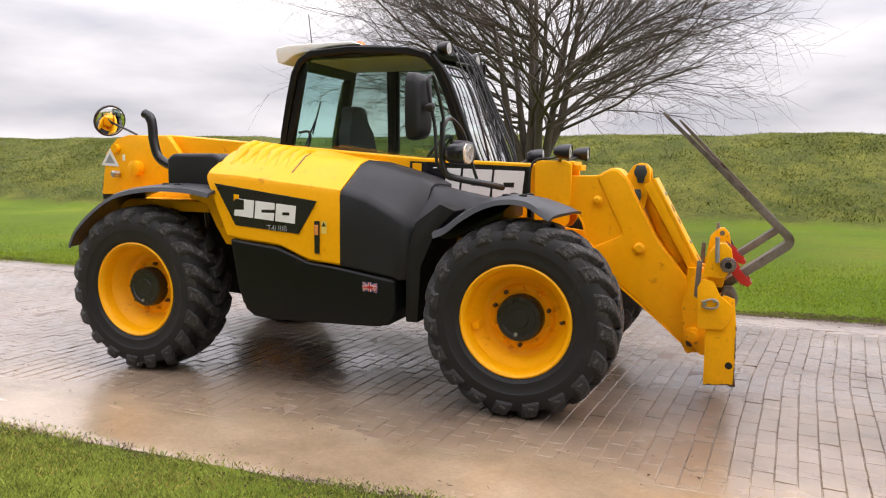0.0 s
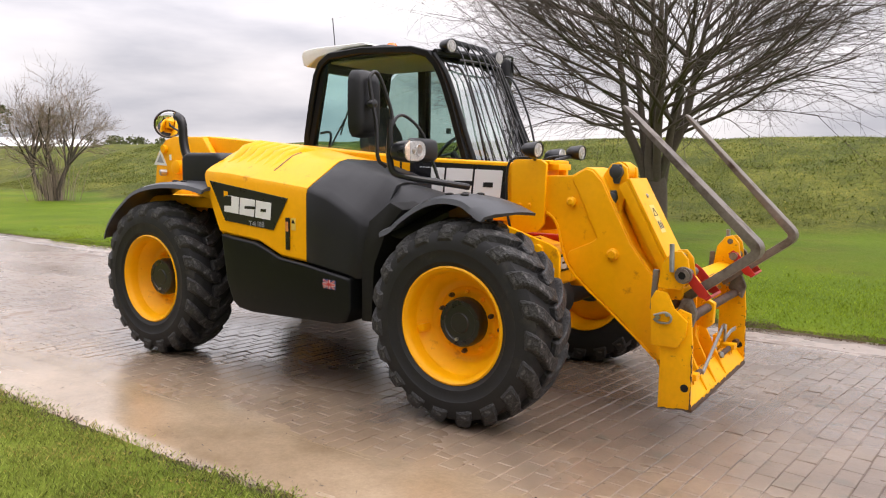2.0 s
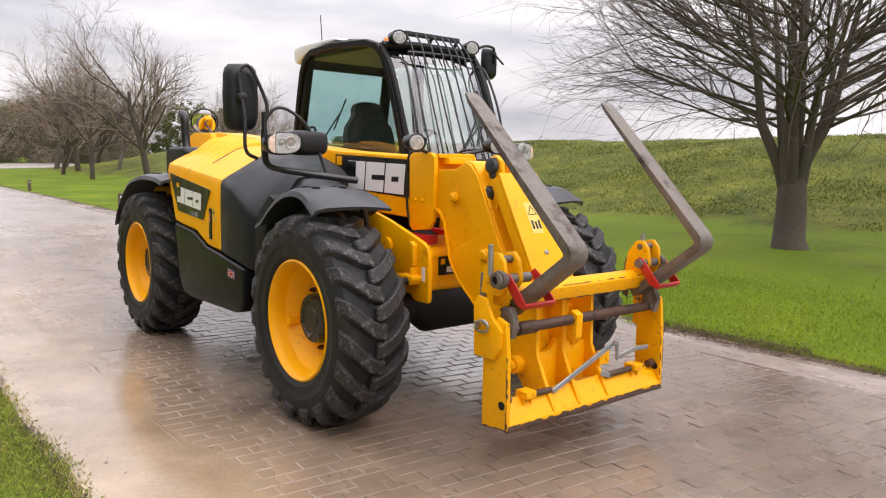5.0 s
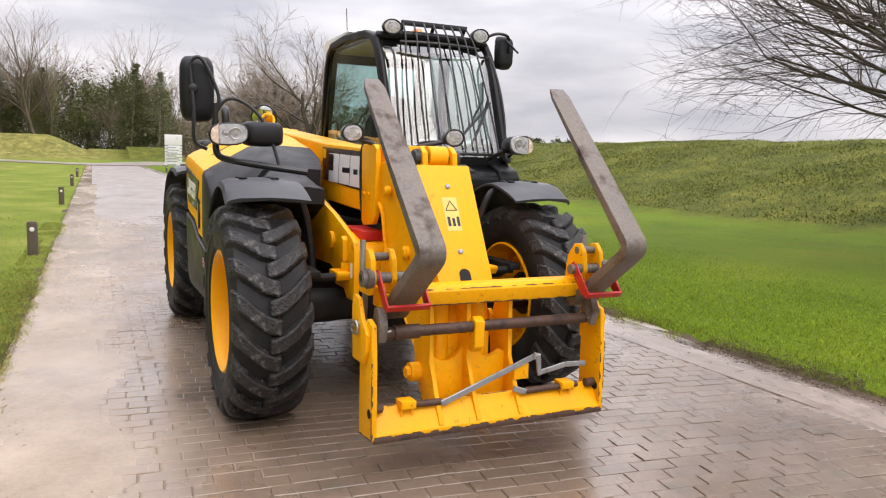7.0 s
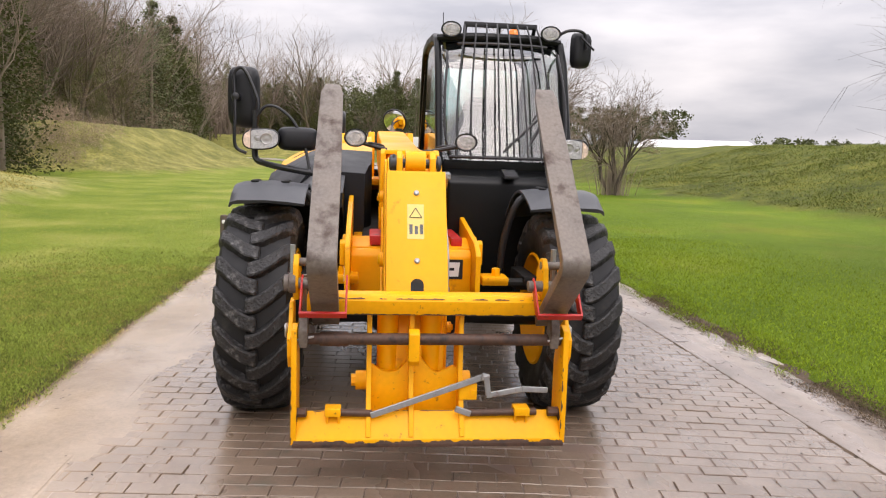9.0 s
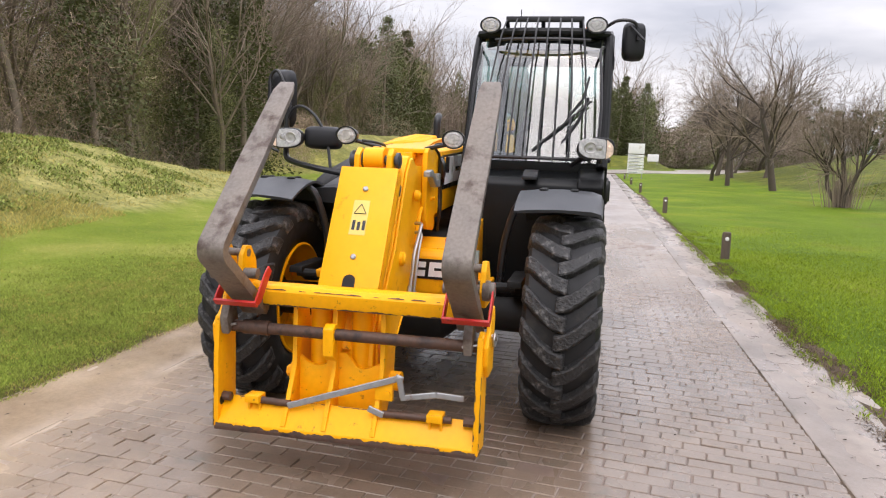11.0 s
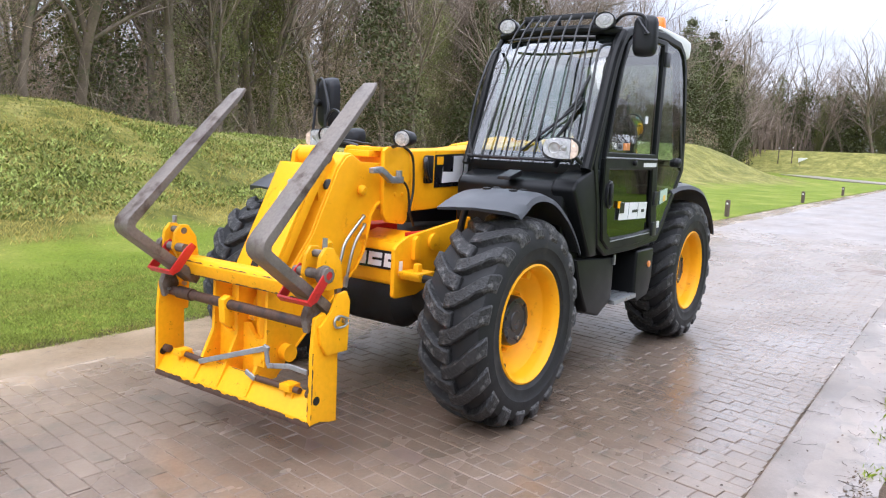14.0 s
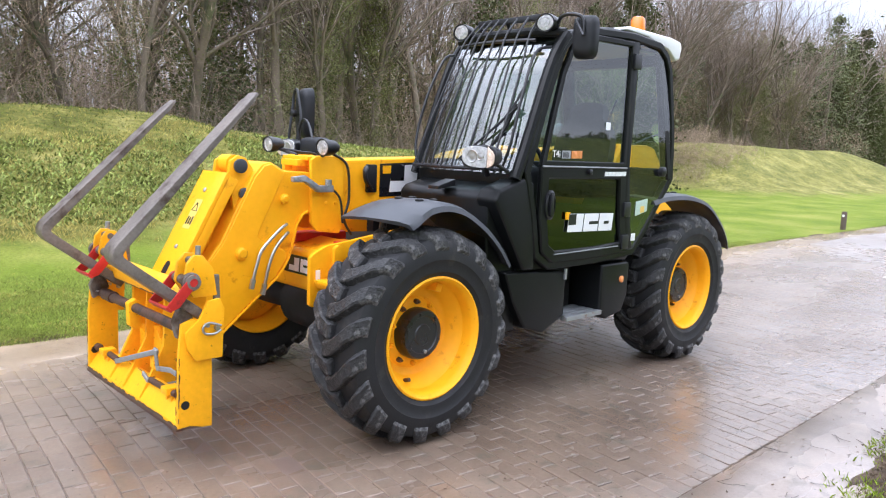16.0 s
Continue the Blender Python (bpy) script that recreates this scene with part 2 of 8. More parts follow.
def ground_material():
    m = bpy.data.materials.new("lawn_and_bank_grass")
    m.use_nodes = True
    n, l = m.node_tree.nodes, m.node_tree.links
    p = n["Principled BSDF"]
    p.inputs["Roughness"].default_value = 0.75
    p.inputs["Specular IOR Level"].default_value = 0.08
    co = n.new("ShaderNodeTexCoord")

    def noise_node(scale, detail=5, rough=0.55):
        t = n.new("ShaderNodeTexNoise")
        t.inputs["Scale"].default_value, t.inputs["Detail"].default_value, t.inputs["Roughness"].default_value = scale, detail, rough
        l.new(co.outputs["Object"], t.inputs["Vector"])
        return t.outputs["Fac"]

    def ramp(src, stops):
        r = n.new("ShaderNodeValToRGB")
        while len(r.color_ramp.elements) < len(stops):
            r.color_ramp.elements.new(0.5)
        for e, (pos, c) in zip(r.color_ramp.elements, stops):
            e.position, e.color = pos, (*c, 1)
        l.new(src, r.inputs["Fac"])
        return r.outputs["Color"]

    def mixed(a, b, fac, mode="MIX"):
        x = n.new("ShaderNodeMixRGB")
        x.blend_type = mode
        l.new(a, x.inputs[1])
        l.new(b, x.inputs[2])
        if isinstance(fac, float):
            x.inputs[0].default_value = fac
        else:
            l.new(fac, x.inputs[0])
        return x.outputs["Color"]

    north = ramp(noise_node(0.55, 6), [(0.3, (0.13, 0.185, 0.02)), (0.5, (0.185, 0.235, 0.03)), (0.74, (0.31, 0.31, 0.075))])
    south = ramp(noise_node(0.4, 6), [(0.3, (0.08, 0.132, 0.007)), (0.52, (0.124, 0.188, 0.01)), (0.74, (0.205, 0.24, 0.018))])
    place = n.new("ShaderNodeNewGeometry")
    split = n.new("ShaderNodeSeparateXYZ")
    l.new(place.outputs["Position"], split.inputs[0])
    over = n.new("ShaderNodeMapRange")
    over.inputs["From Min"].default_value, over.inputs["From Max"].default_value = -2.0, 3.0
    l.new(split.outputs["Y"], over.inputs["Value"])
    lawn = mixed(north, south, over.outputs["Result"])
    tuft = ramp(noise_node(28, 6, 0.7), [(0.3, (0.5, 0.52, 0.4)), (0.55, (1, 1, 1)), (0.75, (1.3, 1.25, 1.15))])
    lawn = mixed(lawn, tuft, 0.75, "MULTIPLY")
    bank = ramp(noise_node(0.9, 8, 0.65), [(0.28, (0.065, 0.074, 0.018)), (0.44, (0.13, 0.128, 0.03)), (0.58, (0.235, 0.212, 0.06)), (0.74, (0.4, 0.34, 0.13))])
    weed = ramp(noise_node(7, 8, 0.75), [(0.32, (0.3, 0.36, 0.3)), (0.5, (0.95, 1, 0.9)), (0.7, (1.5, 1.4, 1.25))])
    bank_south = ramp(noise_node(0.7, 8, 0.65), [(0.28, (0.042, 0.055, 0.011)), (0.45, (0.085, 0.096, 0.018)), (0.6, (0.135, 0.138, 0.025)), (0.76, (0.22, 0.195, 0.045))])
    straw = ramp(noise_node(1.7, 7, 0.65), [(0.3, (0.2, 0.19, 0.06)), (0.5, (0.36, 0.33, 0.125)), (0.7, (0.5, 0.44, 0.2))])
    dry = n.new("ShaderNodeMapRange")
    dry.inputs["From Min"].default_value, dry.inputs["From Max"].default_value = -5.5, -9.5
    dry.inputs["To Max"].default_value = 0.75
    l.new(split.outputs["X"], dry.inputs["Value"])
    past = n.new("ShaderNodeMapRange")
    past.inputs["From Min"].default_value, past.inputs["From Max"].default_value = -34.0, -20.0
    past.inputs["To Min"].default_value = 0.3
    l.new(split.outputs["X"], past.inputs["Value"])
    band = n.new("ShaderNodeMath")
    band.operation = "MULTIPLY"
    l.new(dry.outputs["Result"], band.inputs[0])
    l.new(past.outputs["Result"], band.inputs[1])
    bank = mixed(bank, straw, band.outputs[0])
    bank = mixed(bank, bank_south, over.outputs["Result"])
    bank = mixed(bank, weed, 0.85, "MULTIPLY")
    geo = n.new("ShaderNodeNewGeometry")
    sep = n.new("ShaderNodeSeparateXYZ")
    l.new(geo.outputs["Position"], sep.inputs[0])
    jig = n.new("ShaderNodeMath")
    jig.operation = "MULTIPLY_ADD"
    jig.inputs[1].default_value = 0.5
    l.new(noise_node(0.8, 4), jig.inputs[0])
    l.new(sep.outputs["Z"], jig.inputs[2])
    slope = n.new("ShaderNodeMapRange")
    slope.inputs["From Min"].default_value, slope.inputs["From Max"].default_value = 0.32, 0.5
    l.new(jig.outputs[0], slope.inputs["Value"])
    col = mixed(lawn, bank, slope.outputs["Result"])
    # bare wet earth beside the paving
    ay = n.new("ShaderNodeMath")
    ay.operation = "ADD"
    ay.inputs[1].default_value = -0.27
    l.new(sep.outputs["Y"], ay.inputs[0])
    ab = n.new("ShaderNodeMath")
    ab.operation = "ABSOLUTE"
    l.new(ay.outputs[0], ab.inputs[0])
    wob = n.new("ShaderNodeMath")
    wob.operation = "MULTIPLY_ADD"
    wob.inputs[1].default_value = -0.36
    l.new(noise_node(3.0, 6, 0.7), wob.inputs[0])
    l.new(ab.outputs[0], wob.inputs[2])
    edge = n.new("ShaderNodeMapRange")
    edge.inputs["From Min"].default_value, edge.inputs["From Max"].default_value = 2.27, 2.38
    l.new(wob.outputs[0], edge.inputs["Value"])
    earth = ramp(noise_node(14, 6, 0.7), [(0.3, (0.028, 0.019, 0.013)), (0.7, (0.085, 0.06, 0.04))])
    grown = n.new("ShaderNodeMapRange")
    grown.inputs["From Min"].default_value, grown.inputs["From Max"].default_value = -84.0, -90.0
    l.new(sep.outputs["X"], grown.inputs["Value"])
    turf = n.new("ShaderNodeMath")
    turf.operation = "MAXIMUM"
    l.new(edge.outputs["Result"], turf.inputs[0])
    l.new(grown.outputs["Result"], turf.inputs[1])
    col = mixed(earth, col, turf.outputs[0])
    l.new(col, p.inputs["Base Color"])
    b = n.new("ShaderNodeBump")
    b.inputs["Strength"].default_value, b.inputs["Distance"].default_value = 0.7, 0.05
    l.new(noise_node(22, 8, 0.75), b.inputs["Height"])
    l.new(b.outputs["Normal"], p.inputs["Normal"])
    return m


def wet_material(name, dark, light, joint_scale=0.0, rough=(0.1, 0.5), piece=0.0, per_object=False, coat=0.0, film_rough=0.25, silt_and_sheen=False, grit=False, filmed=False):
    """Wet paving: two-scale stains, with a film of water that smooths some of it."""
    m = bpy.data.materials.new(name)
    m.use_nodes = True
    n, l = m.node_tree.nodes, m.node_tree.links
    p = n["Principled BSDF"]
    geo = n.new("ShaderNodeNewGeometry")

    def noise_node(scale, detail=5, r=0.55, stretch=None):
        t = n.new("ShaderNodeTexNoise")
        t.inputs["Scale"].default_value, t.inputs["Detail"].default_value, t.inputs["Roughness"].default_value = scale, detail, r
        if stretch:
            mp = n.new("ShaderNodeMapping")
            mp.inputs["Scale"].default_value = stretch
            l.new(geo.outputs["Position"], mp.inputs["Vector"])
            l.new(mp.outputs["Vector"], t.inputs["Vector"])
        else:
            l.new(geo.outputs["Position"], t.inputs["Vector"])
        return t.outputs["Fac"]

    stain = n.new("ShaderNodeValToRGB")
    stain.color_ramp.elements[0].position, stain.color_ramp.elements[0].color = 0.32, (*dark, 1)
    stain.color_ramp.elements[1].position, stain.color_ramp.elements[1].color = 0.68, (*light, 1)
    l.new(noise_node(0.9, 8, 0.62), stain.inputs["Fac"])
    fine = noise_node(45, 6, 0.7)
    fr = n.new("ShaderNodeMapRange")
    fr.inputs["To Min"].default_value, fr.inputs["To Max"].default_value = 0.72, 1.28
    l.new(fine, fr.inputs["Value"])
    val = fr.outputs["Result"]
    if piece:
        src = n.new("ShaderNodeObjectInfo").outputs["Random"] if per_object else geo.outputs["Random Per Island"]
        pr = n.new("ShaderNodeMapRange")
        pr.inputs["To Min"].default_value, pr.inputs["To Max"].default_value = 1 - piece, 1 + piece
        l.new(src, pr.inputs["Value"])
        mu = n.new("ShaderNodeMath")
        mu.operation = "MULTIPLY"
        l.new(val, mu.inputs[0])
        l.new(pr.outputs["Result"], mu.inputs[1])
        val = mu.outputs[0]
    sc = n.new("ShaderNodeVectorMath")
    sc.operation = "SCALE"
    l.new(stain.outputs["Color"], sc.inputs[0])
    l.new(val, sc.inputs["Scale"])
    colour = sc.outputs["Vector"]
    if grit:
        for size, low, high, tone in ((60, 0.66, 0.7, (0.3, 0.25, 0.2, 1)), (38, 0.67, 0.7, (0.05, 0.037, 0.028, 1)), (5, 0.56, 0.72, (0.11, 0.098, 0.072, 1))):
            speck = n.new("ShaderNodeMapRange")
            speck.inputs["From Min"].default_value, speck.inputs["From Max"].default_value = low, high
            speck.inputs["To Max"].default_value = 0.75
            l.new(noise_node(size, 4, 0.6), speck.inputs["Value"])
            lay = n.new("ShaderNodeMixRGB")
            lay.inputs[2].default_value = tone
            l.new(speck.outputs["Result"], lay.inputs[0])
            l.new(colour, lay.inputs[1])
            colour = lay.outputs["Color"]
    # sky sheen put into the colour: paler down the lane, with a ragged start
    if silt_and_sheen:
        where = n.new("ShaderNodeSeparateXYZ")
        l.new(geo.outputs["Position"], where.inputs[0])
        ragged_x = n.new("ShaderNodeMath")
        ragged_x.operation = "MULTIPLY_ADD"
        ragged_x.inputs[1].default_value = -7.0
        l.new(noise_node(0.5, 6, 0.65), ragged_x.inputs[0])
        l.new(where.outputs["X"], ragged_x.inputs[2])
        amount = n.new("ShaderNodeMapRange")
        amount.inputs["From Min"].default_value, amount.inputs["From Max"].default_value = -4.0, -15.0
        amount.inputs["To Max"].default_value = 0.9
        l.new(ragged_x.outputs[0], amount.inputs["Value"])
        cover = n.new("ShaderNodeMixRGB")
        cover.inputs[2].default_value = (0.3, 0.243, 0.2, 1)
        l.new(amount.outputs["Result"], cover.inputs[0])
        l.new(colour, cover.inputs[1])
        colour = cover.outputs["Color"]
    if silt_and_sheen or filmed:
        side = n.new("ShaderNodeSeparateXYZ")
        l.new(geo.outputs["Position"], side.inputs[0])
        reach = n.new("ShaderNodeMath")
        reach.operation = "MULTIPLY_ADD"
        reach.inputs[1].default_value = -2.4
        l.new(noise_node(1.3, 7, 0.62, (0.6, 1, 1)), reach.inputs[0])
        l.new(side.outputs["Y"], reach.inputs[2])
        wash = n.new("ShaderNodeMapRange")
        wash.inputs["From Min"].default_value, wash.inputs["From Max"].default_value = -1.95, -3.05
        wash.inputs["To Max"].default_value = 0.85
        l.new(reach.outputs[0], wash.inputs["Value"])
        tan = n.new("ShaderNodeMixRGB")
        tan.inputs[2].default_value = (0.36, 0.265, 0.175, 1)
        l.new(wash.outputs["Result"], tan.inputs[0])
        l.new(colour, tan.inputs[1])
        colour = tan.outputs["Color"]
    l.new(colour, p.inputs["Base Color"])
    film = n.new("ShaderNodeMapRange")
    film.inputs["From Min"].default_value, film.inputs["From Max"].default_value = 0.38, 0.62
    film.inputs["To Min"].default_value, film.inputs["To Max"].default_value = rough
    l.new(noise_node(0.8, 5, 0.6, (0.45, 1, 1)), film.inputs["Value"])
    l.new(film.outputs["Result"], p.inputs["Roughness"])
    if coat:
        p.inputs["Coat IOR"].default_value, p.inputs["Coat Roughness"].default_value = 1.4, film_rough
        wet = n.new("ShaderNodeMapRange")
        wet.inputs["From Min"].default_value, wet.inputs["From Max"].default_value = 0.62, 0.36
        wet.inputs["To Min"].default_value, wet.inputs["To Max"].default_value = coat * 0.25, coat
        l.new(noise_node(1.1, 6, 0.65, (0.5, 1, 1)), wet.inputs["Value"])
        l.new(wet.outputs["Result"], p.inputs["Coat Weight"])
    b = n.new("ShaderNodeBump")
    b.inputs["Strength"].default_value, b.inputs["Distance"].default_value = 0.3, 0.004
    l.new(fine, b.inputs["Height"])
    l.new(b.outputs["Normal"], p.inputs["Normal"])
    return m


GROUND = ground_material()
PAVER = wet_material("wet_brown_block_paving", (0.125, 0.088, 0.062), (0.24, 0.18, 0.132), rough=(0.12, 0.4), piece=0.06, per_object=True, coat=1.0, silt_and_sheen=True, grit=True)
PAVER_JOINED = wet_material("wet_brown_block_paving_joined", (0.125, 0.088, 0.062), (0.24, 0.18, 0.132), rough=(0.12, 0.4), piece=0.06, coat=0.95, silt_and_sheen=True, grit=True)
# base colour paler than the near blocks, to carry the sky's grazing sheen
ROAD_FAR = wet_material("wet_paving_sheen_far_off", (0.21, 0.168, 0.14), (0.32, 0.268, 0.232), rough=(0.3, 0.5), coat=1.0, film_rough=0.36)
JOINT = wet_material("wet_sand_joints", (0.115, 0.081, 0.063), (0.195, 0.14, 0.11), rough=(0.3, 0.6), filmed=True)
CHANNEL = wet_material("wet_concrete_channel", (0.3, 0.2, 0.14), (0.48, 0.35, 0.265), rough=(0.06, 0.36), coat=0.7)
MUD = wet_material("wet_tan_silt", (0.25, 0.178, 0.108), (0.46, 0.35, 0.235), rough=(0.08, 0.34), coat=0.8)
EARTH = material("wet_brown_earth", (0.1, 0.072, 0.05), 0.85, vary=0.55, scale=9, grain=60, bump=0.9, bump_dist=0.012, dirt=(0.03, 0.021, 0.014), dirt_amount=0.3, dirt_scale=14, spec=0.15)
SILT_GREY = wet_material("wet_grey_silt", (0.13, 0.1, 0.078), (0.35, 0.285, 0.24), rough=(0.16, 0.5), coat=0.8, grit=True)

MUD_GREY = wet_material("pale_grey_brown_silt", (0.17, 0.132, 0.104), (0.38, 0.305, 0.25), rough=(0.24, 0.55), coat=0.7, film_rough=0.3, grit=True)


# ---- mesh helpers ----
def part(name, bm, mat, parent, label="", smooth=35, category=""):
    me = bpy.data.meshes.new(name)
    bmesh.ops.recalc_face_normals(bm, faces=bm.faces)
    bm.to_mesh(me)
    bm.free()
    me.materials.append(mat)
    if smooth:
        me.polygons.foreach_set("use_smooth", [True] * len(me.polygons))
        me.set_sharp_from_angle(angle=radians(smooth))
    ob = new(name, me)
    if parent and parent.parent and parent.parent.parent:
        parent = parent.parent
    if parent:
        ob.parent = parent
        ob.matrix_parent_inverse = parent.matrix_world.inverted() if parent.type == "EMPTY" and parent.parent is None else Matrix()
    return tagged(ob, label, category)


def thing(name, label, category, place=(0, 0, 0), group="", kind=""):
    ob = new(name)
    ob.empty_display_size = 0.2
    ob.matrix_world = Matrix.Translation(place)
    return tagged(ob, label, category, group, kind)


def mesh_object(name, verts, faces, mat, parent=None, label="", category="", kind="", smooth=False):
    me = bpy.data.meshes.new(name)
    me.from_pydata(verts, [], faces)
    me.materials.append(mat)
    if smooth:
        me.polygons.foreach_set("use_smooth", [True] * len(me.polygons))
    ob = new(name, me)
    if parent:
        ob.parent = parent
    return tagged(ob, label, category, kind=kind)


def join(bm, tmp, m=None):
    if m:
        bmesh.ops.transform(tmp, matrix=m, verts=tmp.verts)
    me = bpy.data.meshes.new("scratch")
    tmp.to_mesh(me)
    tmp.free()
    bm.from_mesh(me)
    bpy.data.meshes.remove(me)
    return bm


def bevelled(tmp, width, seg=2, angle=25):
    if width:
        edges = [e for e in tmp.edges if len(e.link_faces) == 2 and e.calc_face_angle(0) > radians(angle)]
        bmesh.ops.bevel(tmp, geom=edges, offset=width, segments=seg, profile=0.6, affect="EDGES", clamp_overlap=True)
    return tmp


def box(bm, x0, x1, y0, y1, z0, z1, bev=0.006, m=None, seg=2):
    tmp = bmesh.new()
    bmesh.ops.create_cube(tmp, size=1)
    for v in tmp.verts:
        v.co = Vector(((x0 + x1) / 2 + v.co.x * (x1 - x0), (y0 + y1) / 2 + v.co.y * (y1 - y0), (z0 + z1) / 2 + v.co.z * (z1 - z0)))
    return join(bm, bevelled(tmp, bev, seg), m)


def prism(bm, pts, a, b, axis="y", bev=0.004, m=None, holes=(), seg=2):
    """An outline, extruded from a to b along an axis: (x, z) for y, (y, z) for x, (x, y) for z."""
    put = {"y": lambda p, h: (p[0], h, p[1]), "x": lambda p, h: (h, p[0], p[1]), "z": lambda p, h: (p[0], p[1], h)}[axis]
    tmp = bmesh.new()
    lo, hi = [tmp.verts.new(put(p, a)) for p in pts], [tmp.verts.new(put(p, b)) for p in pts]
    k = len(pts)
    tmp.faces.new(lo)
    tmp.faces.new(hi[::-1])
    for i in range(k):
        tmp.faces.new((lo[i], hi[i], hi[(i + 1) % k], lo[(i + 1) % k]))
    bmesh.ops.recalc_face_normals(tmp, faces=tmp.faces)
    return join(bm, bevelled(tmp, bev, seg), m)


def frame_loop(bm, outer, inner, a, b, axis="y", bev=0.003):
    """A flat ring between two outlines of as many points, extruded from a to b."""
    put = {"y": lambda p, h: (p[0], h, p[1]), "x": lambda p, h: (h, p[0], p[1])}[axis]
    tmp = bmesh.new()
    rings = [[tmp.verts.new(put(p, h)) for p in pts] for pts, h in ((outer, a), (outer, b), (inner, b), (inner, a))]
    k = len(outer)
    for r in range(4):
        one, two = rings[r], rings[(r + 1) % 4]
        for i in range(k):
            tmp.faces.new((one[i], one[(i + 1) % k], two[(i + 1) % k], two[i]))
    bmesh.ops.recalc_face_normals(tmp, faces=tmp.faces)
    return join(bm, bevelled(tmp, bev, 1))


def spline(pts, per=6):
    p = [Vector(q) for q in pts]
    p = [2 * p[0] - p[1]] + p + [2 * p[-1] - p[-2]]
    out = []
    for i in range(1, len(p) - 2):
        for s in range(per):
            t = s / per
            out.append(0.5 * ((2 * p[i]) + (p[i + 1] - p[i - 1]) * t + (2 * p[i - 1] - 5 * p[i] + 4 * p[i + 1] - p[i + 2]) * t * t
                              + (3 * p[i] - p[i - 1] - 3 * p[i + 1] + p[i + 2]) * t ** 3))
    return out + [p[-2]]


def tube(bm, pts, r, seg=10, smooth=0, caps=True):
    pts = spline(pts, smooth) if smooth else [Vector(p) for p in pts]
    radii = r if isinstance(r, (list, tuple)) else [r] * len(pts)
    side = None
    rings = []
    for i, p in enumerate(pts):
        way = (pts[min(i + 1, len(pts) - 1)] - pts[max(i - 1, 0)]).normalized()
        if side is None:
            side = way.orthogonal().normalized()
        side = (side - way * side.dot(way)).normalized()
        up = way.cross(side)
        rings.append([bm.verts.new(p + radii[i] * (math.cos(2 * math.pi * k / seg) * side + math.sin(2 * math.pi * k / seg) * up)) for k in range(seg)])
    for one, two in zip(rings, rings[1:]):
        for k in range(seg):
            bm.faces.new((one[k], one[(k + 1) % seg], two[(k + 1) % seg], two[k]))
    if caps:
        bm.faces.new(rings[0][::-1])
        bm.faces.new(rings[-1])
    return bm


def lathe(bm, profile, centre, axis=(0, 1, 0), seg=40, cap_ends=True):
    """A profile of (radius, height along the axis), turned round the axis through centre."""
    axis = Vector(axis).normalized()
    a = axis.orthogonal().normalized()
    b = axis.cross(a)
    c = Vector(centre)
    rings = []
    for r, h in profile:
        rings.append([bm.verts.new(c + axis * h + r * (math.cos(2 * math.pi * k / seg) * a + math.sin(2 * math.pi * k / seg) * b)) for k in range(seg)])
    for one, two in zip(rings, rings[1:]):
        for k in range(seg):
            bm.faces.new((one[k], one[(k + 1) % seg], two[(k + 1) % seg], two[k]))
    if cap_ends:
        bm.faces.new(rings[0][::-1])
        bm.faces.new(rings[-1])
    return bm


def loft(bm, sections, cap=True):
    rings = [[bm.verts.new(p) for p in s] for s in sections]
    for one, two in zip(rings, rings[1:]):
        for k in range(len(one) - 1):
            bm.faces.new((one[k], one[k + 1], two[k + 1], two[k]))
        bm.faces.new((one[-1], one[0], two[0], two[-1]))
    if cap:
        bm.faces.new(rings[0][::-1])
        bm.faces.new(rings[-1])
    return bm


# ---- ground, road and banks ----
ROAD_Y0, ROAD_Y1 = -1.73, 2.25
EDGE_Y0, EDGE_Y1 = -2.2, 2.76


def smoothstep(a, b, v):
    t = min(1.0, max(0.0, (v - a) / (b - a)))
    return t * t * (3 - 2 * t)


def lerp_table(v, table):
    if v <= table[0][0]:
        return table[0][1]
    for (a, p), (b, q) in zip(table, table[1:]):
        if v <= b:
            return p + (q - p) * (v - a) / (b - a)
    return table[-1][1]


NORTH_CREST = [(-27, 0.0), (-22, 0.3), (-17, 0.7), (-12, 1.38), (-8, 1.7), (-5, 1.94), (-1, 2.02), (6, 2.2), (20, 2.4)]
NORTH_FOOT = [(-26, -10.0), (-17, -9.0), (-12, -8.5), (-6, -7.7), (-2, -7.0), (6, -6.2), (30, -6.0)]
NORTH_TOP = [(-28, -12.0), (-12, -11.2), (-7, -13.0), (0, -13.0), (20, -12.5)]
FAR_RIDGE = [(-30, -17.0), (-43, -15.7), (-52, -14.2), (-66, -13.0)]


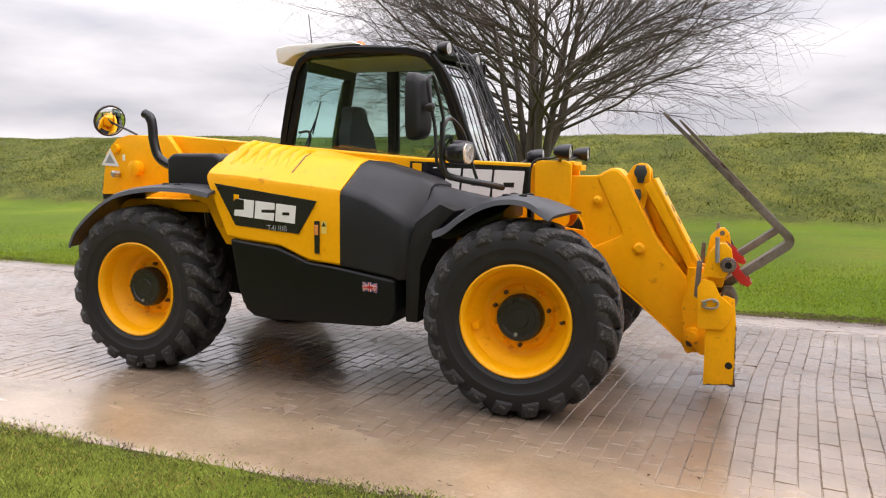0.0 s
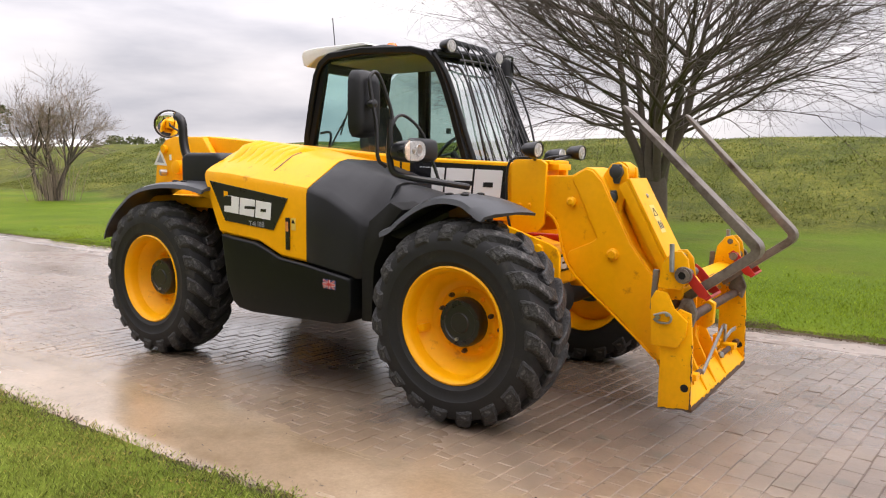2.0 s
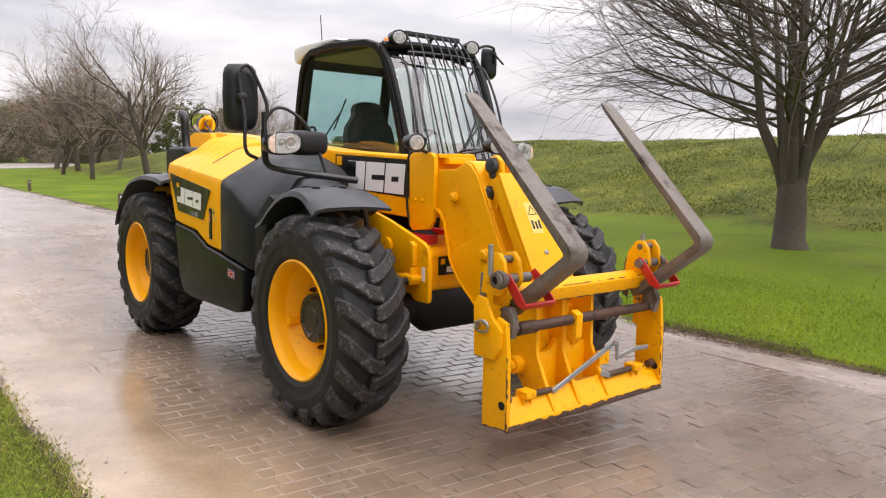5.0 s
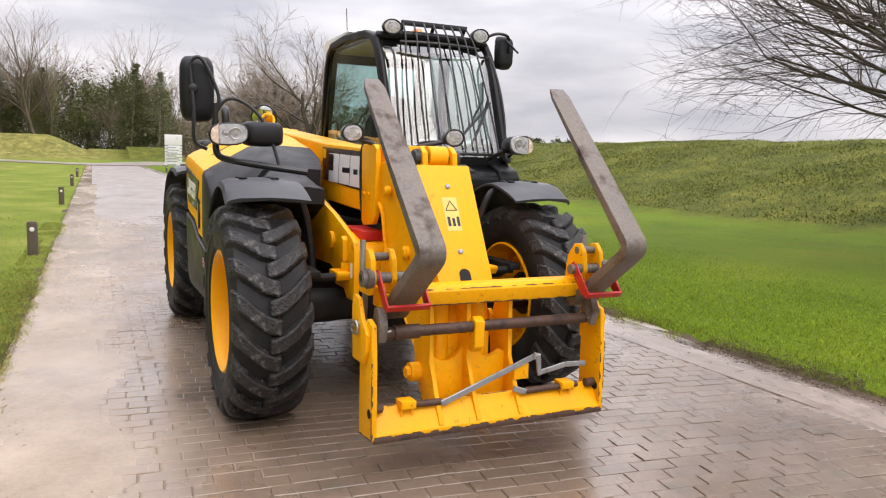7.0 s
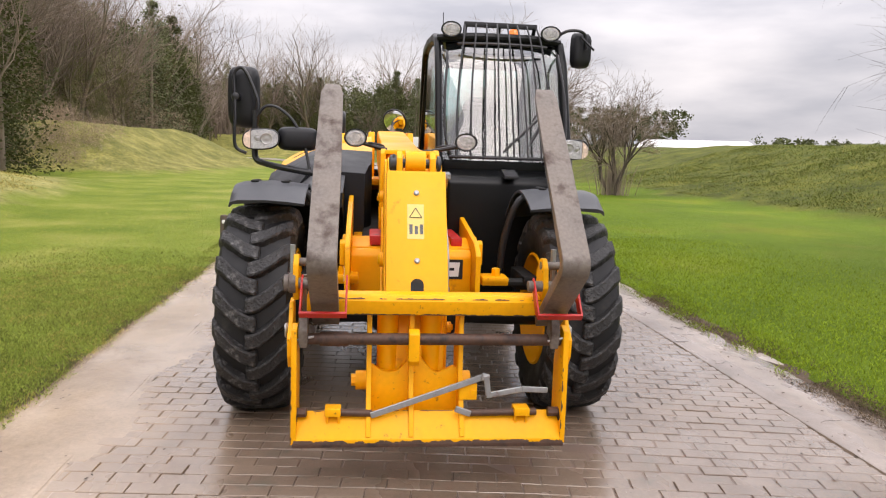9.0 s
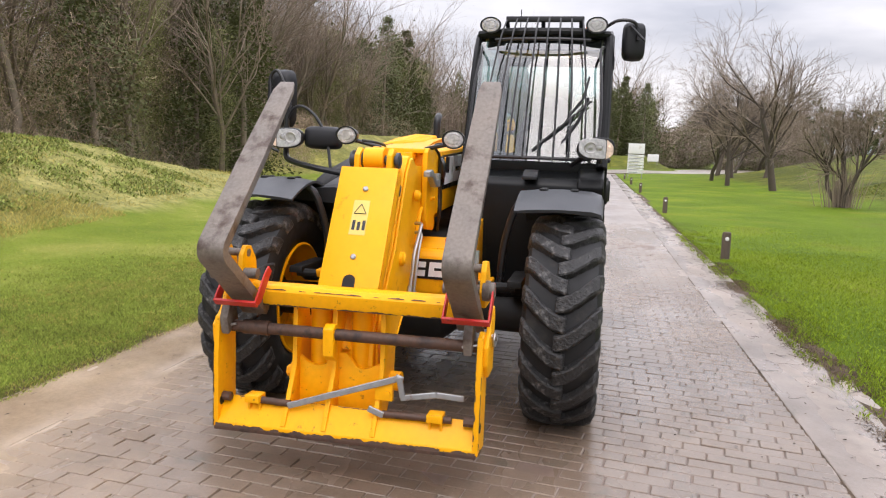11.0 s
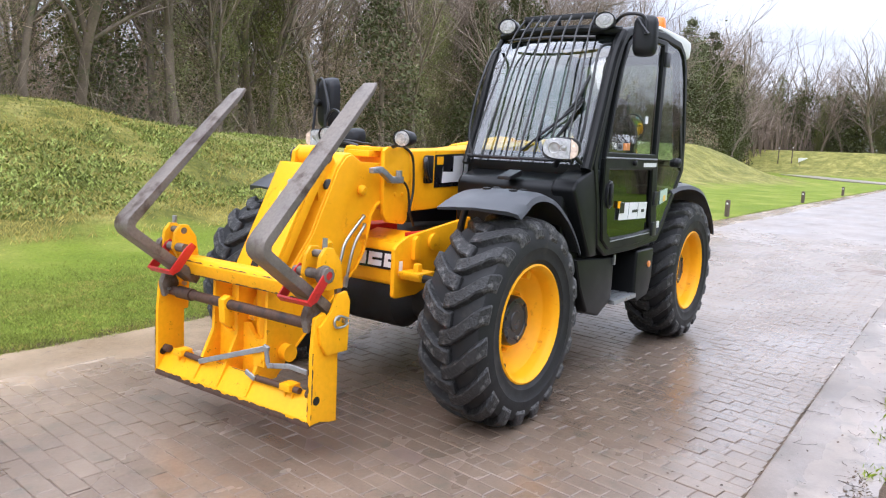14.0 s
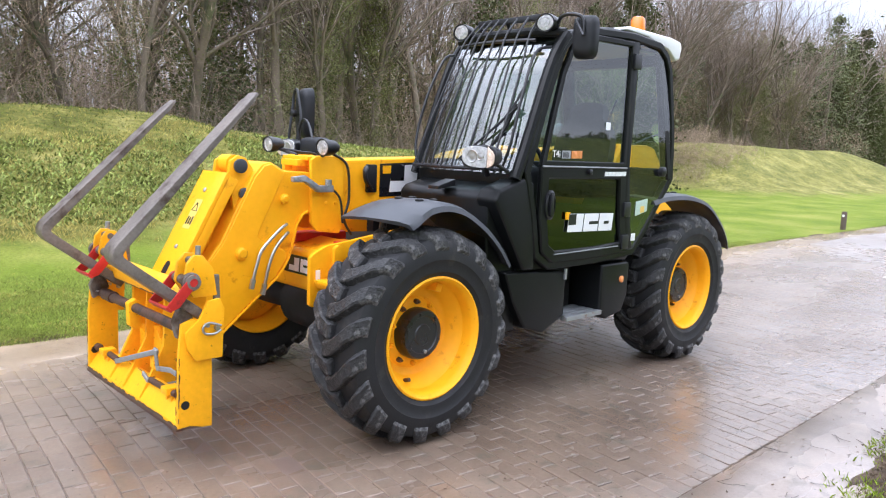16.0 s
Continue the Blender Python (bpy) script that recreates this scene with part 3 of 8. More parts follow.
def ground_height(x, y):
    wave = noise.noise((x * 0.16, y * 0.16, 0)) * 0.5 + noise.noise((x * 0.55, y * 0.55, 3)) * 0.2
    wave *= 1 - 0.75 * smoothstep(-58, -68, x)
    if y > EDGE_Y1:
        foot = lerp_table(x, [(-60, 11.0), (-25, 11.2), (-8, 12.4), (0, 12.9), (8, 13.6), (30, 15)])
        s = smoothstep(foot - 0.8, 23.6, y)
        near_end = smoothstep(-95, -62, x)
        z = 2.5 * (0.72 * s + 0.28 * min(1.0, max(0.0, (y - foot) / (23.6 - foot)))) * near_end
        z -= 0.8 * smoothstep(28, 60, y) * near_end
        z = max(z, 2.0 * math.exp(-(((x + 114) / 7.0) ** 2)) * (1 - smoothstep(7.5, 13, y)))
        return 0.015 + 0.05 * smoothstep(3, 8, y) + z + wave * (0.12 + 0.35 * min(1, z))
    if y < EDGE_Y0:
        foot, top, crest = lerp_table(x, NORTH_FOOT), lerp_table(x, NORTH_TOP), lerp_table(x, NORTH_CREST)
        z = crest * (0.45 * smoothstep(-(foot + 0.9), -top, -y) + 0.55 * min(1.0, max(0.0, (foot + 0.9 - y) / (foot + 0.9 - top))) ** 0.9)
        z *= 1 - 0.55 * smoothstep(14.5, 19, -y)
        ry, rh = lerp_table(-x, [(-a, b) for a, b in FAR_RIDGE]), 2.5 * smoothstep(-29, -36, x) * (1 - smoothstep(50, 66, -x))
        wide = 4.2 if y > ry else 9.0
        end = (1.2 + 2.2 * smoothstep(-1, -8, y)) * math.exp(-(((x + 114) / 7.0) ** 2))
        z = max(z, rh * math.exp(-(((y - ry) / wide) ** 2)) * 1.02, end)
        return 0.015 + z + wave * (0.05 + 0.4 * min(1, z))
    return max(-0.09, 1.6 * math.exp(-(((x + 114) / 7.0) ** 2))) if x < -92 else -0.09


def steps(lo, hi, fine_lo, fine_hi, fine, grow=1.16):
    out = list(np.arange(fine_lo, fine_hi + 1e-6, fine))
    s, v = fine, fine_hi
    while v < hi:
        s *= grow
        v += s
        out.append(v)
    s, v = fine, fine_lo
    while v > lo:
        s *= grow
        v -= s
        out.insert(0, v)
    return out


gx = sorted([v for v in steps(-1600, 1600, -34, 10, 0.4) if not -125 < v < -34.2] + list(np.arange(-125, -34.4, 1.4)))
gy = [v for v in steps(-1600, 1600, -17, 24, 0.4) if not -2.6 < v < 3.1]
gy = sorted(gy + [-2.5, EDGE_Y0 - 0.05, EDGE_Y0, -1.0, 1.0, EDGE_Y1, EDGE_Y1 + 0.05, 3.0])
gv = [(x, y, ground_height(x, y)) for x in gx for y in gy]
ny = len(gy)
gf = [(i * ny + j, (i + 1) * ny + j, (i + 1) * ny + j + 1, i * ny + j + 1) for i in range(len(gx) - 1) for j in range(ny - 1)]
mesh_object("ground", gv, gf, GROUND, None, "green lawn rising into rough grass banks", "ground", "structure", smooth=True)

# the bed under the paving, with the sand joints, and the far stretch as one slab
bm = bmesh.new()
box(bm, -16, 40, ROAD_Y0 + 0.005, ROAD_Y1 - 0.005, -0.12, -0.0065, 0)
bed = part("road", bm, JOINT, None, "wet brown block-paved lane with sandy joints", 0, category="road")
tagged(bed, kind="structure")
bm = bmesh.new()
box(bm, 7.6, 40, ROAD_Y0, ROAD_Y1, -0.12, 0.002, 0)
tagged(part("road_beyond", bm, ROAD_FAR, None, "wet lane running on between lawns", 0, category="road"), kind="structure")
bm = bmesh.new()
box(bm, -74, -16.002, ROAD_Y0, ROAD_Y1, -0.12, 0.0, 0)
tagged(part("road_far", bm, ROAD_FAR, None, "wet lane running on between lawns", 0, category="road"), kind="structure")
bm = bmesh.new()
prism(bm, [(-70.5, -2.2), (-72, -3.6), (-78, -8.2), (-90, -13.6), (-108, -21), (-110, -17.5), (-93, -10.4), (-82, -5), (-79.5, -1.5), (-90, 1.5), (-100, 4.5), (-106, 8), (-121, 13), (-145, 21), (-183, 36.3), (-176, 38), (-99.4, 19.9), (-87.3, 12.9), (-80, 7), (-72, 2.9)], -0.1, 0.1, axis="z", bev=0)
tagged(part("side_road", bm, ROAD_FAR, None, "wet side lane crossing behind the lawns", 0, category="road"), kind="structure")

for nm, y0, y1 in (("channel_north", EDGE_Y0, ROAD_Y0), ("channel_south", ROAD_Y1, EDGE_Y1)):
    # a cast strip, slightly dished, its outer edge uneven
    inner, outer = (y1, y0) if y0 < 0 else (y0, y1)
    s = 1 if outer > 0 else -1
    verts, faces = [], []
    xs = list(np.arange(-71, -20, 2.0)) + list(np.arange(-20, 12, 0.12)) + [40]
    for x in xs:
        w = 0.09 * noise.noise((x * 0.9, s * 4, 0)) + 0.05 * noise.noise((x * 4, s * 4, 1))
        verts += [(x, inner + s * 0.003, -0.03), (x, inner + s * 0.003, -0.004), (x, inner + s * 0.014, 0.003 + 0.002 * noise.noise((x, 0, 0))), (x, (inner + outer) / 2, -0.005), (x, outer - s * 0.03 + w, 0.006), (x, outer + s * 0.1 + w, -0.06)]
    for i in range(len(xs) - 1):
        faces += [(i * 6 + k, i * 6 + k + 1, i * 6 + k + 7, i * 6 + k + 6) for k in range(5)]
    mesh_object(nm, verts, faces, CHANNEL if s < 0 else SILT_GREY, None, "wet concrete edge channel beside the paving", "kerb", "structure", smooth=True)


def ribbon(name, ys, height, mat, label, x0=-30, x1=5):
    """A thin uneven layer of wet silt or earth along the lane's edge, or of pale sheen across the lane."""
    xs = list(np.arange(x0, -9, 0.25)) + list(np.arange(-9, x1, 0.06))
    verts = [(x, y, height(x, y)) for x in xs for y in ys]
    k = len(ys)
    faces = [(i * k + j, (i + 1) * k + j, (i + 1) * k + j + 1, i * k + j + 1) for i in range(len(xs) - 1) for j in range(k - 1)]
    mesh_object(name, verts, faces, mat, None, label, "silt", "stuff", smooth=True)


def rough_noise(x, y, s):
    return noise.noise((x * 1.4, y * 2.4, s)) + 0.6 * noise.noise((x * 4.5, y * 5, s + 3)) + 0.3 * noise.noise((x * 14, y * 14, s + 5))


ribbon("silt_north", list(np.arange(-2.75, -1.05, 0.05)), lambda x, y: max(0.009 - 0.04 * smoothstep(-1.72, -1.6, y) - 0.04 * smoothstep(-2.12, -2.25, y), 0.006 + 0.006 * smoothstep(-2.0, -2.15, y) - 0.05 * smoothstep(-2.16, -2.4, y) - 0.022 * smoothstep(-1.85, -1.15, y) + 0.0075 * rough_noise(x, y, 1)),
       MUD, "thin film of wet pinkish silt along the paving edge")
ribbon("silt_ridge", list(np.arange(-1.73, -1.62, 0.01)), lambda x, y: -0.005 + 0.0085 * math.exp(-((y + 1.675) / 0.016) ** 2) + 0.0055 * rough_noise(x, y * 1.5, 23), MUD, "low ridge of wet silt along the joint beside the paving", -9, 1.6)
# this sheet pales the far blocks: painted sky sheen that hides their joints
ribbon("silt_lane", list(np.arange(-1.74, 2.28, 0.16)), lambda x, y: -0.0125 + 0.0145 * smoothstep(-7.5, -15.5, x) + 0.0035 * rough_noise(x * 0.7, y * 0.7, 12), ROAD_FAR, "pale sheet over the far paving, with sky sheen in its colour", -16.2, -1.5)
ribbon("silt_south", list(np.arange(1.9, 2.85, 0.05)), lambda x, y: -0.002 - 0.013 * smoothstep(2.35, 1.95, y) + 0.0075 * rough_noise(x, y, 4), MUD_GREY, "thin film of wet grey silt along the paving edge")
ribbon("joint_dirt", list(np.arange(2.236, 2.34, 0.01)), lambda x, y: -0.0065 + 0.0052 * math.exp(-((y - 2.258) / 0.012) ** 2) + 0.0048 * rough_noise(x * 1.3, y * 1.5, 17), EARTH, "dark dirt caught in the joint beside the paving", -12, 5)
ribbon("earth_south", list(np.arange(2.5, 3.2, 0.04)), lambda x, y: 0.002 - 0.03 * smoothstep(2.76, 2.52, y) - 0.045 * smoothstep(2.88, 3.13, y) + 0.014 * rough_noise(x, y, 7), EARTH, "strip of wet brown earth between lawn and paving")
ribbon("earth_north", list(np.arange(-2.7, -2.0, 0.035)), lambda x, y: -0.004 - 0.02 * smoothstep(-2.22, -2.06, y) - 0.04 * smoothstep(-2.3, -2.6, y) + 0.016 * rough_noise(x, y, 9), EARTH, "strip of wet brown earth between lawn and paving")


def paver_mesh(name, seed):
    r = random.Random(seed)
    bmp = bmesh.new()
    box(bmp, -0.0486, 0.0486, -0.1002, 0.1002, -0.06, 0.0, 0)
    for v in bmp.verts:
        if v.co.z > -0.01:
            v.co.z += r.uniform(-0.0015, 0.0015)
    top = [f for f in bmp.faces if f.normal.z > 0.5]
    res = bmesh.ops.inset_region(bmp, faces=top, thickness=0.0042)
    for f in bmp.faces:
        f.normal_update()
    for f in top:
        for v in f.verts:
            v.co.z += 0.003
    bmesh.ops.delete(bmp, geom=[f for f in bmp.faces if f.calc_center_median().z < -0.055], context="FACES")
    me = bpy.data.meshes.new(name)
    bmp.to_mesh(me)
    bmp.free()
    me.materials.append(PAVER)
    return me


paver_shapes = [paver_mesh("paver_block", s) for s in range(5)]
COURSE, LENGTH = 0.1025, 0.2047
joined_v, joined_f = [], []
rng = random.Random(11)
template = [((0.0486 * a, 0.1002 * b), (0.044 * a, 0.0958 * b)) for a, b in ((-1, -1), (1, -1), (1, 1), (-1, 1))]
made = 0
for i in range(int((7.5 + 16) / COURSE)):
    x = -15.95 + (i + 0.5) * COURSE
    off = (0.5 if i % 2 else 0.0) * LENGTH
    j = -1
    while True:
        j += 1
        y0, y1 = ROAD_Y0 + j * LENGTH - off, ROAD_Y0 + (j + 1) * LENGTH - off
        if y0 > ROAD_Y1 - 0.02:
            break
        y0c, y1c = max(y0, ROAD_Y0), min(y1, ROAD_Y1)
        if y1c - y0c < 0.03:
            continue
        yc, cut = (y0c + y1c) / 2, (y1c - y0c) / LENGTH
        tilt = (rng.gauss(0, 0.4), rng.gauss(0, 0.4), -math.degrees(0.07 + 0.028 * (yc + 1.5)) + rng.gauss(0, 0.4))
        dz = rng.gauss(0, 0.0012) - 0.002
        wave = 0.07 * (yc + 1.5) + 0.014 * (yc + 1.5) ** 2 + 0.03 * noise.noise((yc * 0.7, x * 0.15, 21)) + 0.008 * noise.noise((yc * 2.2, x * 0.5, 22))
        sink = 0.006 * noise.noise((x * 0.9, yc * 0.9, 8))
        near = 0.9 < x < 2.9 and -1.75 < yc < 1.7 and made < 300 and cut > 0.9
        if near:
            ob = new("paver", paver_shapes[rng.randrange(5)])
            ob.matrix_world = pose(x + wave, yc, dz + sink, *tilt)
            ob.parent = bed
            made += 1
        else:
            m = pose(x + wave, yc, dz + sink, *tilt)
            base = len(joined_v)
            for z, k in ((-0.03, 0), (-0.003, 0), (0.0, 1)):
                joined_v += [tuple(m @ Vector((c[k][0], c[k][1] * cut, z))) for c in template]
            for ring in (0, 4):
                joined_f += [(base + ring + q, base + ring + (q + 1) % 4, base + ring + 4 + (q + 1) % 4, base + ring + 4 + q) for q in range(4)]
            joined_f.append((base + 8, base + 9, base + 10, base + 11))
mesh_object("paving_blocks", joined_v, joined_f, PAVER_JOINED, bed, "", "", "stuff")


# ---- grass, weeds and litter ----
def blades(name, spots, height, width, mat, label, category, seed, lean=0.5, quad=False):
    r = random.Random(seed)
    v, f = [], []
    for x, y, z in spots:
        a, h, w = r.uniform(0, 6.283), height * r.uniform(0.5, 1.35), width * r.uniform(0.7, 1.3)
        dx, dy = math.cos(a) * w, math.sin(a) * w
        b = r.uniform(0, 6.283)
        lx, ly = math.cos(b) * h * lean * r.random(), math.sin(b) * h * lean * r.random()
        k = len(v)
        if quad:
            t = r.uniform(0.2, 1.0)
            v += [(x - dx, y - dy, z), (x + lx * 0.5 - dy, y + ly * 0.5 + dx, z + h * t * 0.6), (x + dx + lx, y + dy + ly, z + h * t), (x + lx * 0.5 + dy, y + ly * 0.5 - dx, z + h * t * 0.5)]
            f.append((k, k + 1, k + 2, k + 3))
        else:
            v += [(x - dx, y - dy, z - 0.01), (x + dx, y + dy, z - 0.01), (x + lx * 0.4 + dx * 0.7, y + ly * 0.4 + dy * 0.7, z + h * 0.6), (x + lx, y + ly, z + h)]
            f += [(k, k + 1, k + 2), (k, k + 2, k + 3)]
    return mesh_object(name, v, f, mat, None, label, category, "stuff")


def scatter(count, x0, x1, y0, y1, seed, keep=None):
    r = random.Random(seed)
    out = []
    while len(out) < count:
        x, y = r.uniform(x0, x1), r.uniform(y0, y1)
        count -= 1
        if keep is None or keep(x, y, r):
            out.append((x, y, max(0.0, ground_height(x, y))))
            count += 1
        if count < 1:
            break
    return out


def patchy(x, y, r):
    edge = min(abs(y - EDGE_Y0), abs(y - EDGE_Y1))
    d = noise.noise((x * 1.3, y * 1.3, 5)) * 0.5 + 0.5
    fade = smoothstep(-22, -6, x) * smoothstep(13.5, 7, y if y > 0 else -1.4 * y)
    return r.random() < (0.02 + 0.98 * smoothstep(-0.02, 0.2, edge + 0.3 * (d - 0.5))) * (0.45 + 0.8 * d) * fade


def near_north(x, y, r):
    clump = noise.noise((x * 5.5, y * 5.5, 51)) + 0.6 * noise.noise((x * 13, y * 13, 52))
    return patchy(x, y, r) and r.random() < smoothstep(-5.6, -2.9, y) * (0.1 + 0.9 * smoothstep(-6.5, -2.6, x)) * (0.3 + 0.7 * smoothstep(-0.45, 0.25, clump))


def near_south(x, y, r):
    return patchy(x, y, r) and r.random() < smoothstep(7.5, 3.6, y)


blades("grass_blades", scatter(330000, -6.5, 1.8, -5.4, EDGE_Y0 + 0.04, 1, near_north) + scatter(60000, -20, -5, -4.8, EDGE_Y0, 2, near_north), 0.021, 0.0012, BLADE, "short yellowish winter grass", "grass", 21, 1.2)
blades("grass_blades", scatter(105000, -9, 3.5, EDGE_Y1 + 0.1, 7.0, 3, near_south), 0.022, 0.0026, BLADE_SOUTH, "short green winter grass", "grass", 29, 1.2)
blades("lawn_grass", scatter(40000, -14, 5, 3.2, 8.5, 4, near_south), 0.026, 0.004, BLADE_SOUTH, "mown green lawn grass", "grass", 22, 1.4)
blades("lawn_grass", scatter(40000, -14, 4, -7, -2.6, 5, near_north), 0.026, 0.004, BLADE, "rough mown yellowish lawn grass", "grass", 28, 1.4)
def at_edge(x, y, r):
    return noise.noise((x * 1.1, y * 2, 2)) > -0.15


def thatch(x, y, r):
    return noise.noise((x * 2.6, y * 2.6, 53)) + 0.5 * noise.noise((x * 7, y * 7, 54)) + r.gauss(0, 0.12) > 0.08


def tufts(x, y, r):
    return noise.noise((x * 2.1, y * 2.1, 31)) + r.gauss(0, 0.15) > 0.02


blades("edge_tufts", scatter(14000, -12, -0.5, 2.64, 3.2, 44, tufts), 0.028, 0.0022, BLADE_SOUTH, "ragged grass tufts along the lane's edge", "grass", 36, 1.4)
blades("edge_tufts", scatter(26000, -12, 2.0, -2.55, -2.14, 45, tufts), 0.02, 0.0017, BLADE, "ragged grass tufts along the lane's edge", "grass", 37, 1.4)
blades("dead_edge_grass", scatter(24000, -7, 3.4, 2.66, 2.93, 46, at_edge) + scatter(4500, -6, 1.8, -2.34, -2.19, 47, at_edge), 0.012, 0.0013, DEAD, "dead brown grass on the wet earth beside the lane", "grass", 38, 2.0)
blades("straw_grass", scatter(7000, -14, 3, -8, EDGE_Y0 - 0.05, 41, patchy) + scatter(42000, -5, 1.8, -4.2, EDGE_Y0 + 0.02, 42, thatch), 0.017, 0.0015, DRY, "dry straw blades in the lawn", "grass", 30, 1.6)


def on_bank(x, y, r):
    z = ground_height(x, y)
    if y < 0 and r.random() < 0.85 * smoothstep(-6, -9.5, x):
        return False
    return z > 0.3 and r.random() < 0.25 + 0.9 * (0.5 + 0.5 * noise.noise((x * 0.5, y * 0.5, 1)))


def straw_patch(x, y, r):
    return ground_height(x, y) > 0.5 and noise.noise((x * 0.7, y * 0.9, 21)) + 0.5 * noise.noise((x * 2.1, y * 2.1, 22)) + r.gauss(0, 0.12) > 0.12


def at_foot(x, y, r):
    return 0.1 < ground_height(x, y) < 0.55 and noise.noise((x * 0.8, y * 1.2, 20)) + r.gauss(0, 0.15) > -0.05


def low_patch(x, y, r):
    z = ground_height(x, y)
    spread = noise.noise((x * 0.33, y * 0.5, 14)) + 0.6 * noise.noise((x * 1.6, y * 1.6, 15)) + r.gauss(0, 0.12)
    return 0.3 < z < 1.7 + 0.5 * noise.noise((x * 0.6, y * 0.6, 19)) and spread > -0.06


def in_patch(x, y, r):
    return ground_height(x, y) > 0.2 and noise.noise((x * 0.33, y * 0.5, 14)) + 0.45 * noise.noise((x * 1.3, y * 1.3, 15)) + r.gauss(0, 0.12) > 0.06


blades("bank_weeds", scatter(90000, -24, 10, -15, -6, 6, on_bank) + scatter(14000, -66, -30, -20, -5, 66, on_bank), 0.05, 0.009, WEED, "low leafy weeds covering the grass bank", "weeds", 23, 1.1, quad=True)
blades("fresh_weeds", scatter(115000, -14, 7, -13, -5.8, 61, low_patch), 0.085, 0.0155, WEED_FRESH, "patches of fresh green leafy weeds on the bank", "weeds", 33, 1.1, quad=True)
blades("bank_weeds", scatter(80000, -36, 12, 12, 23.5, 7, on_bank), 0.07, 0.013, WEED, "low leafy weeds on the far bank", "weeds", 24, 1.1, quad=True)
blades("dark_weeds", scatter(150000, -36, 12, 12, 23, 71, in_patch), 0.07, 0.013, WEED_DARK, "patches of dark leafy weeds on the far bank", "weeds", 34, 1.1, quad=True)
blades("bank_dry_grass", scatter(14000, -24, 10, -15, -6.5, 8, on_bank) + scatter(16000, -19, -6, -12, -6.8, 81, in_patch) + scatter(34000, -8, 5, -8.6, -5.6, 82, at_foot) + scatter(34000, -8, 6, -12, -7.4, 83, straw_patch) + scatter(9000, -36, 12, 13, 23.5, 9, on_bank) + scatter(4500, -66, -30, -20, -5, 67, on_bank), 0.06, 0.004, DRY, "dry straw-coloured grass tufts on the banks", "grass", 25, 1.4)


litter = scatter(2200, -14, 3, EDGE_Y0 - 0.3, EDGE_Y0 + 0.1, 12, at_edge) + scatter(5200, -14, 1.0, EDGE_Y1 - 0.16, EDGE_Y1 + 0.42, 13, at_edge)
litter += [(x, y, 0.004) for x, y, _ in scatter(420, -9, 3.2, EDGE_Y0, -1.2, 14)] + [(x, y, 0.004) for x, y, _ in scatter(420, -8, 3.8, 1.5, EDGE_Y1, 15)]
litter += scatter(4500, -5, 1.0, EDGE_Y1 - 0.14, EDGE_Y1 + 0.36, 16, at_edge)
blades("leaf_litter", litter, 0.008, 0.007, DEBRIS, "wet brown leaves and bits along the edge", "leaf litter", 26, 1.5, quad=True)
bm = bmesh.new()
rng = random.Random(31)
for k in range(320):
    south = k % 2
    x, y = rng.uniform(-9, 3), (rng.gauss(EDGE_Y1 - 0.08, 0.16) if south else rng.gauss(EDGE_Y0 + 0.03, 0.09))
    a, ln = rng.uniform(0, 6.28), rng.uniform(0.04, 0.16)
    z = 0.008
    c = rng.uniform(-0.5, 0.5)
    tube(bm, [(x + math.cos(a + c * u) * ln * u, y + math.sin(a + c * u) * ln * u, z + 0.003 * math.sin(9 * u + k)) for u in (0, 0.25, 0.5, 0.75, 1)], rng.uniform(0.0008, 0.0018), 4)
ob = part("fallen_twigs", bm, TWIG, None, "dark fallen twigs along the wet channel", 0, category="twigs")
tagged(ob, kind="stuff")


# ---- trees ----
class Wood:
    """Collects tapered branches as one mesh."""

    def __init__(self):
        self.v, self.f = [], []

    def limb(self, pts, radii, seg):
        side = None
        base = len(self.v)
        for i, p in enumerate(pts):
            way = (pts[min(i + 1, len(pts) - 1)] - pts[max(i - 1, 0)]).normalized()
            side = way.orthogonal().normalized() if side is None else (side - way * side.dot(way)).normalized()
            up = way.cross(side)
            for k in range(seg):
                a = 2 * math.pi * k / seg
                self.v.append(tuple(p + radii[i] * (math.cos(a) * side + math.sin(a) * up)))
        for i in range(len(pts) - 1):
            for k in range(seg):
                a, b = base + i * seg + k, base + i * seg + (k + 1) % seg
                self.f.append((a, b, b + seg, a + seg))


FINEST, CROOK = [0.0032], [0.12]


def grow(r, wood, thin, p, way, length, radius, level, top, spread, lift, kids, seg=(7, 6, 4, 3, 3)):
    n = 5 if level == 0 else 4 if level < 3 else 2 if top == 3 else 3
    pts, cur, d = [p.copy()], p.copy(), way.normalized()
    for i in range(n):
        d = (d + Vector((r.gauss(0, CROOK[0]), r.gauss(0, CROOK[0]), r.gauss(0, 0.08) + lift * (0.6 if level else 0.2)))).normalized()
        cur = cur + d * length / n
        pts.append(cur.copy())
    tip = 0.45 if level < top else 0.25
    radii = [radius * (1 - (1 - tip) * i / n) for i in range(n + 1)]
    (wood if level < 2 else thin).limb(pts, radii, seg[min(level, 4)])
    if level >= top:
        return
    for k in range(kids[level]):
        t = r.uniform(0.25, 1.0) if level else r.uniform(0.35, 1.0)
        i = min(n - 1, int(t * n))
        q = pts[i].lerp(pts[i + 1], t * n - i)
        along = (pts[i + 1] - pts[i]).normalized()
        out = along.orthogonal().normalized()
        out.rotate(Matrix.Rotation(r.uniform(0, 6.283), 3, along))
        d2 = (along * r.uniform(0.75, 1.1) + out * spread[level] * r.uniform(0.6, 1.25))
        grow(r, wood, thin, q, d2, length * r.uniform(0.5, 0.75), max(FINEST[0], radii[i] * r.uniform(0.45, 0.62)), level + 1, top, spread, lift, kids, seg)


